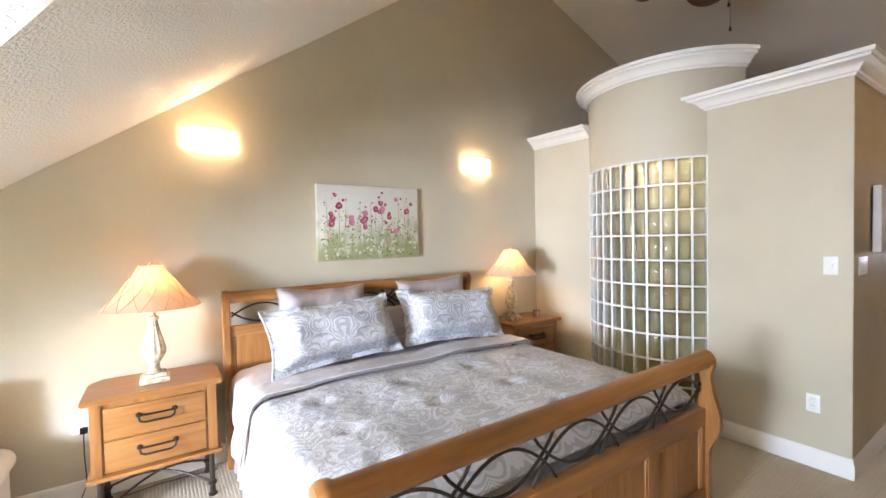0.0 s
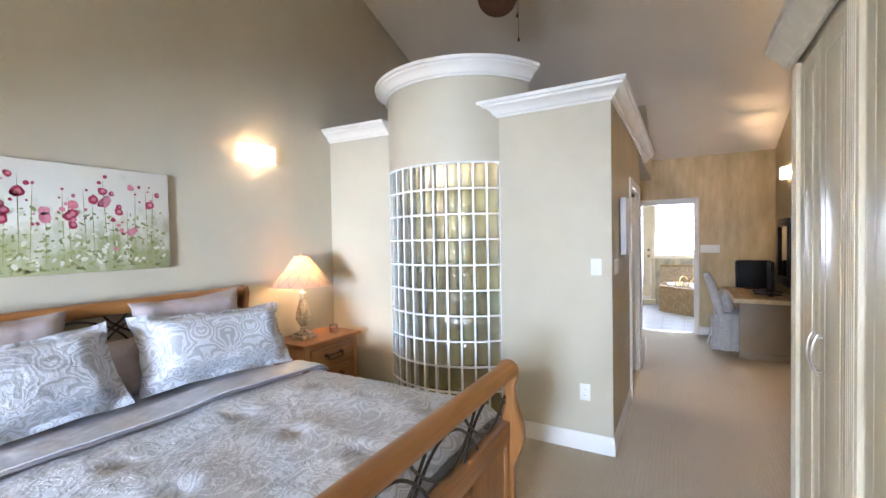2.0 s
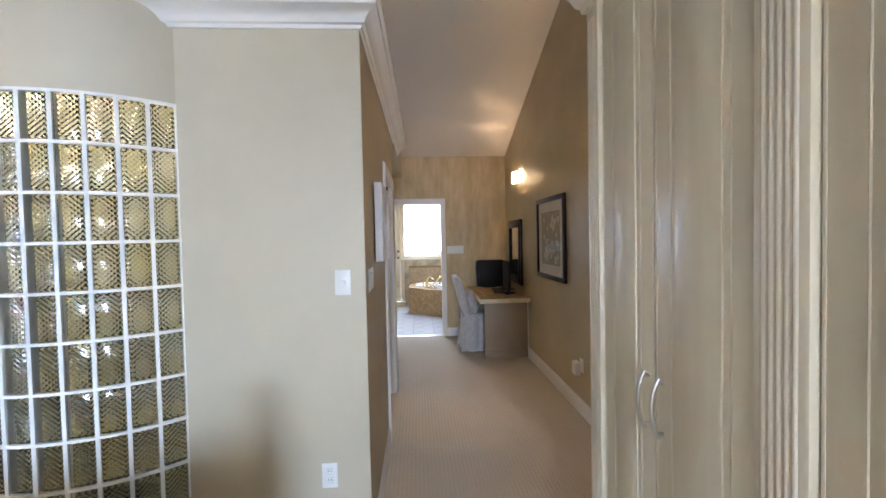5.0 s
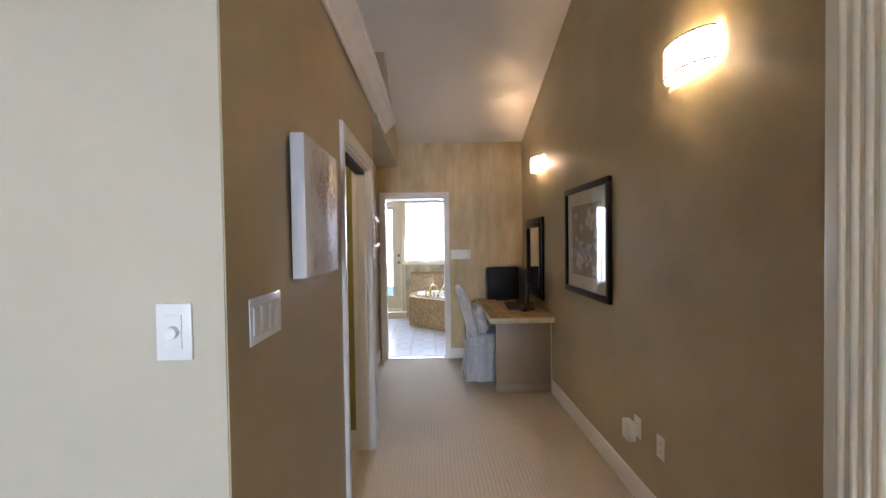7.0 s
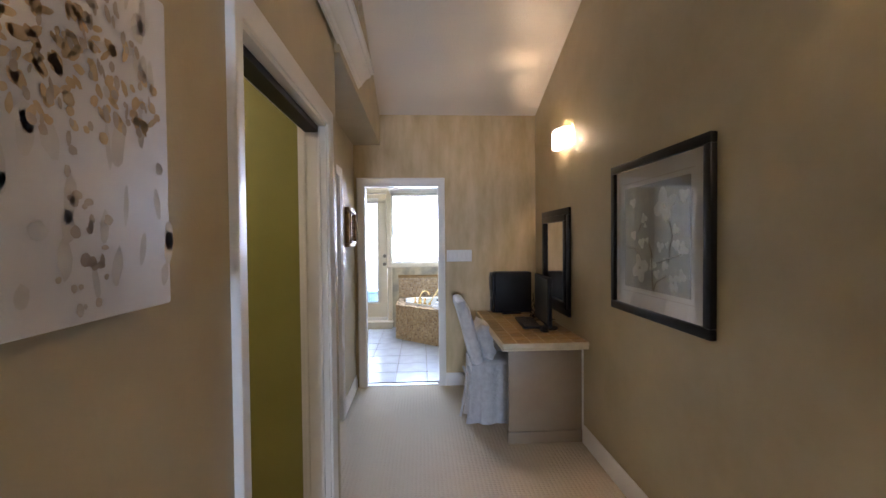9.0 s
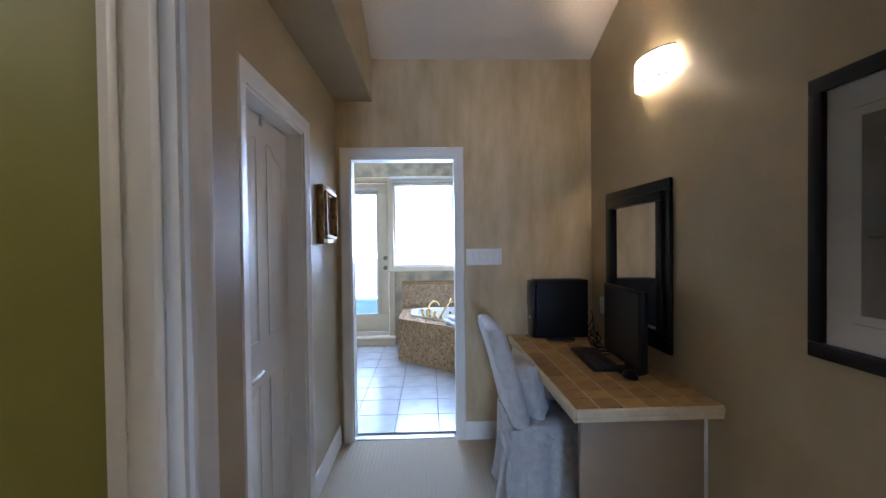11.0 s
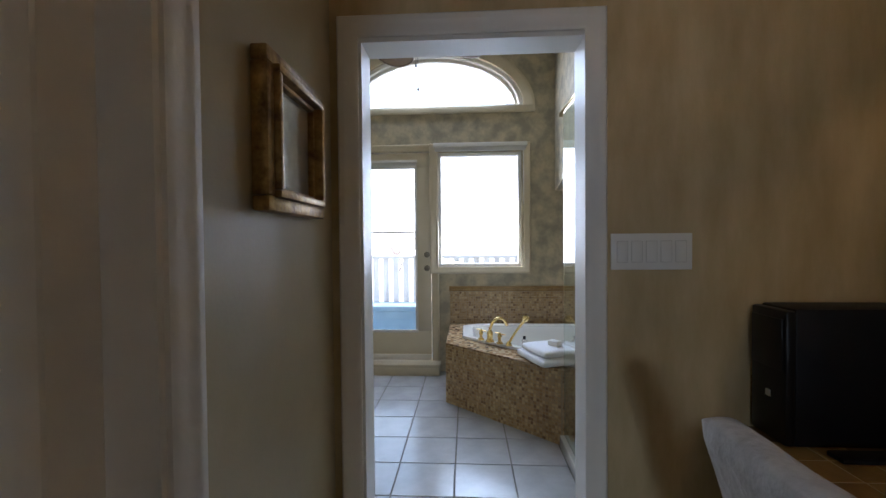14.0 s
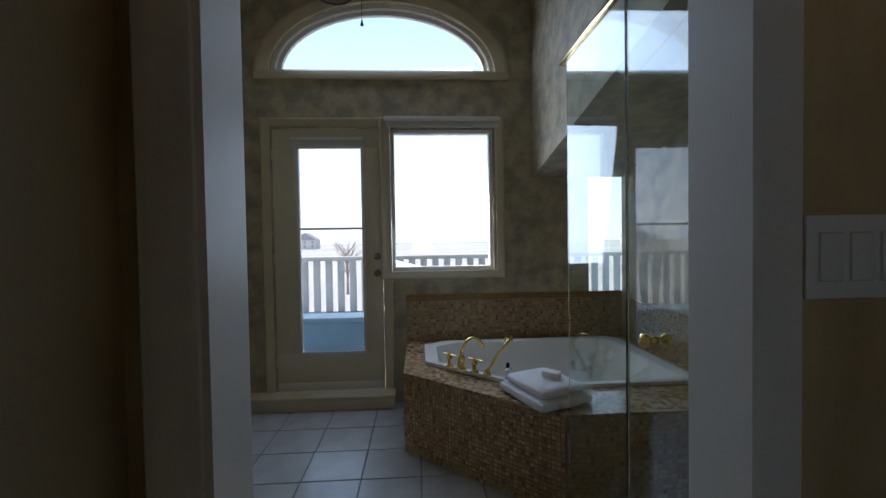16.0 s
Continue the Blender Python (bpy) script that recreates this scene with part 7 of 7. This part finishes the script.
def ceiling_fan(x, y, z, roof, spin, length, blade_mat, rim_mat, label, chains, blades=5, droop=0.0):
    t = thing("ceiling_fan", (x, y, z), label, "ceiling fan")
    part("downrod", tube([(x, y, z + 0.16), (x, y, roof)], 0.012, segments=10), IRON, t)
    part("canopy", turned([(0.03, -0.10), (0.065, -0.03), (0.07, 0.0)], (x, y, roof), 20), IRON, t)
    part("motor", turned([(0.03, -0.03), (0.06, -0.02), (0.075, 0.0), (0.11, 0.03), (0.12, 0.08), (0.10, 0.13), (0.04, 0.16)], (x, y, z), 28), IRON, t, "dark motor housing")
    for k in range(blades):
        m = Matrix.Translation((x, y, z + 0.03)) @ Matrix.Rotation(radians(spin + k * 360 / blades), 4, 'Z') @ Matrix.Rotation(radians(droop), 4, 'Y') @ Matrix.Rotation(radians(12), 4, 'X')
        out = []
        for j in range(33):
            a = 2 * math.pi * j / 32
            r = 0.5 * (1 - math.cos(a))
            out.append((0.12 + length * r, 0.135 * math.sin(a) * (0.55 + 0.9 * r)))
        out = out[:-1]
        bm = prism(out, -0.004, 0.004, "z")
        b = part("blade", on(m, bm), blade_mat, t)
        part("blade_rim", on(m, tube([(p[0], p[1], 0) for p in out] + [(out[0][0], out[0][1], 0)], 0.009, segments=6)), rim_mat, b)
        part("blade_rib", on(m, tube([(0.12, 0, 0.004), (0.12 + length * 0.5, 0, 0.006), (0.12 + length * 0.96, 0, 0.004)], 0.006, segments=6)), rim_mat, b)
        part("blade_arm", on(m, boxes((0.06, 0.16, -0.015, 0.015, -0.012, -0.004), bevel=0.002)), IRON, b)
    for dx, dy, zc in chains:
        part("pull_chain", tube([(x + dx, y + dy, z - 0.02), (x + dx, y + dy, zc + 0.03)], 0.0016, segments=5), IRON, t)
        part("chain_fob", turned([(0.002, 0.03), (0.007, 0.012), (0.009, 0.0)], (x + dx, y + dy, zc), 10), IRON, t)


ceiling_fan(3.49, 1.59, 3.62, RIDGE, 32, 0.50, DARKWOOD, DARKWOOD, "dark wooden ceiling fan with drooping leaf-shaped blades", [(0.07, -0.05, 2.89), (0.06, -0.045, 3.05)], 5, 33.0)
ceiling_fan(9.80, 1.10, 2.85, 4.14, -42, 0.50, WICKER, DARKWOOD, "ceiling fan with woven cane leaf blades", [(0.0, 0.012, 2.57), (0.012, 0.0, 2.41)], 5, 5.0)


# ---- balcony outside ----
TIMBER = mat("weathered_white_timber", (0.62, 0.60, 0.56), 0.7)
mottled(TIMBER, (0.52, 0.50, 0.47), (0.68, 0.66, 0.62), 6)
DECK = mat("grey_blue_deck_boards", (0.24, 0.28, 0.32), 0.7)
mottled(DECK, (0.11, 0.18, 0.23), (0.17, 0.25, 0.31), 5)
setting("balcony_floor", boxes((WX + 0.14, 13.2, -2.5, 4.5, -0.12, -0.02)), DECK, "grey balcony deck", "balcony")
bench = thing("deck_box", (12.9, 1.0, -0.02), "long blue-grey deck box against the railing", "deck box")
part("box", boxes((12.6, 13.0, -2.4, 4.4, -0.02, 0.39), bevel=0.01), DECK, bench)
part("lid", boxes((12.57, 13.02, -2.43, 4.43, 0.39, 0.455), bevel=0.01), DECK, bench)
rail = thing("balcony_railing", (13.1, 1.0, 0), "white timber balcony railing with upright slats", "railing")
part("top_rail", boxes((13.04, 13.16, -2.5, 4.5, 1.09, 1.14), bevel=0.006), TIMBER, rail)
part("bottom_rail", boxes((13.07, 13.13, -2.5, 4.5, 0.12, 0.18), bevel=0.006), TIMBER, rail)
for k in range(47):
    y = -2.42 + k * 0.15
    part("slat", boxes((13.06, 13.09, y, y + 0.085, -0.02, 1.09), bevel=0.004), TIMBER, rail)
GRASS = mat("pale_winter_ground", (0.22, 0.20, 0.14), 0.95)
mottled(GRASS, (0.36, 0.34, 0.28), (0.52, 0.49, 0.42), 0.05)
setting("ground", boxes((-400, 600, -500, 500, -3.4, -3.2)), GRASS, "pale winter lawns reaching to the horizon", "ground")


def house(x, y, w, d, h):
    t = thing("house", (x, y, -3.2), "distant pale sided house with grey gabled roof", "house", "far houses")
    part("wall", boxes((x - d / 2, x + d / 2, y - w / 2, y + w / 2, -3.2, -3.2 + h)), SIDING, t)
    part("roof", prism([(y - w / 2 - 0.5, -3.2 + h), (y, -3.2 + h + w * 0.32), (y + w / 2 + 0.5, -3.2 + h)], x - d / 2 - 0.4, x + d / 2 + 0.4, "x"), ROOFING, t)
    for k in range(3):
        yy = y - w / 2 + w * (k + 0.5) / 3
        for zz in (-3.2 + h * 0.22, -3.2 + h * 0.65):
            part("window", boxes((x - d / 2 - 0.05, x - d / 2 + 0.02, yy - 0.5, yy + 0.5, zz, zz + 1.1)), PANEGREY, t)


PANEGREY = paint("far_window_grey", (0.28, 0.30, 0.33), (0.36, 0.38, 0.41), 1)
SIDING = paint("pale_siding", (0.62, 0.58, 0.52), (0.70, 0.66, 0.60), 0.5)
ROOFING = paint("grey_shingle", (0.34, 0.32, 0.31), (0.42, 0.40, 0.39), 2)
for k, (x, y) in enumerate(((212, -62), (220, 22), (236, 60), (206, 104), (204, -104))):
    house(x, y, 10 + (k % 3), 9, 4.8 + 0.4 * (k % 2))
BARK = paint("bare_twig_bark", (0.26, 0.21, 0.17), (0.36, 0.30, 0.25), 3)


def bare_tree(x, y, h, seed):
    r = random.Random(seed)
    t = thing("tree", (x, y, -3.2), "bare winter tree beyond the balcony", "tree", "far trees")
    part("trunk", tube([(x, y, -3.2), (x + 0.1, y, -3.2 + h * 0.3), (x, y + 0.1, -3.2 + h * 0.55)], 0.14, segments=7, taper=[1, 0.7, 0.4]), BARK, t)
    bm = bmesh.new()
    for k in range(46):
        a, z0 = r.random() * 6.28, -3.2 + h * r.uniform(0.25, 0.6)
        l = h * r.uniform(0.18, 0.42)
        p = [(x, y, z0), (x + l * 0.4 * math.cos(a), y + l * 0.4 * math.sin(a), z0 + l * 0.5), (x + l * 0.6 * math.cos(a + 0.2), y + l * 0.6 * math.sin(a + 0.2), z0 + l)]
        tube(p, 0.035, bm, 4, [1, 0.6, 0.15])
        for q in range(3):
            b2 = a + r.uniform(-0.9, 0.9)
            tube([p[1], (p[1][0] + l * 0.35 * math.cos(b2), p[1][1] + l * 0.35 * math.sin(b2), p[1][2] + l * 0.35)], 0.014, bm, 4, [1, 0.2])
    part("crown", bm, BARK, t, "bare twigs")


for k in (0, 1, 4, 5, 6, 7, 8):
    bare_tree(34 + 3.1 * (k * 7 % 5), -14 + 5.2 * k, 5.2 + 0.6 * (k % 3), k)

# bright hazy sky low over the far gardens
HAZE = mat("hazy_horizon_sky", (0, 0, 0), 1.0)
hz = node(HAZE, "ShaderNodeTexCoord")
hs = node(HAZE, "ShaderNodeSeparateXYZ")
link(HAZE, hz.outputs["Object"], hs.inputs[0])
hr = node(HAZE, "ShaderNodeMapRange")
hr.inputs["From Max"].default_value = 260.0
link(HAZE, hs.outputs["Z"], hr.inputs["Value"])
hc = node(HAZE, "ShaderNodeValToRGB")
hc.color_ramp.elements[0].color, hc.color_ramp.elements[1].color = (0.92, 0.96, 1.0, 1), (0.50, 0.74, 1.0, 1)
link(HAZE, hr.outputs[0], hc.inputs[0])
hb = HAZE.node_tree.nodes["Principled BSDF"]
link(HAZE, hc.outputs[0], hb.inputs["Emission Color"])
hb.inputs["Emission Strength"].default_value = 0.85
setting("backdrop", boxes((480, 484, -700, 700, -4, 330)), HAZE, "bright hazy pale blue sky at the horizon", "sky")

# ---- bathroom floor tiles ----
bathfloor = bpy.data.objects["floor_bathroom"]
bm = box(bmesh.new(), -0.1665 + 0.0035, 0.1665 - 0.0035, -0.169 + 0.0035, 0.169 - 0.0035, -0.007, 0.0, 0.002, 1)
floor_mesh = bpy.data.meshes.new("tile")
smooth(bm).to_mesh(floor_mesh)
bm.free()
floor_mesh.materials.append(FLOORTILE)
for i in range(9):
    for j in range(12):
        px, py = 8.372 + 0.1665 + (i - 0) * 0.3335, 0.845 - 0.169 + (j - 5) * 0.338
        if px < WX + 0.1 and -0.7 < py < 2.3:
            ob = new("tile", floor_mesh)
            ob.parent = bathfloor
            ob.location = (px, py, -0.0005 + 0.0006 * noise.noise((i * 2.1, j * 3.3, 0)))
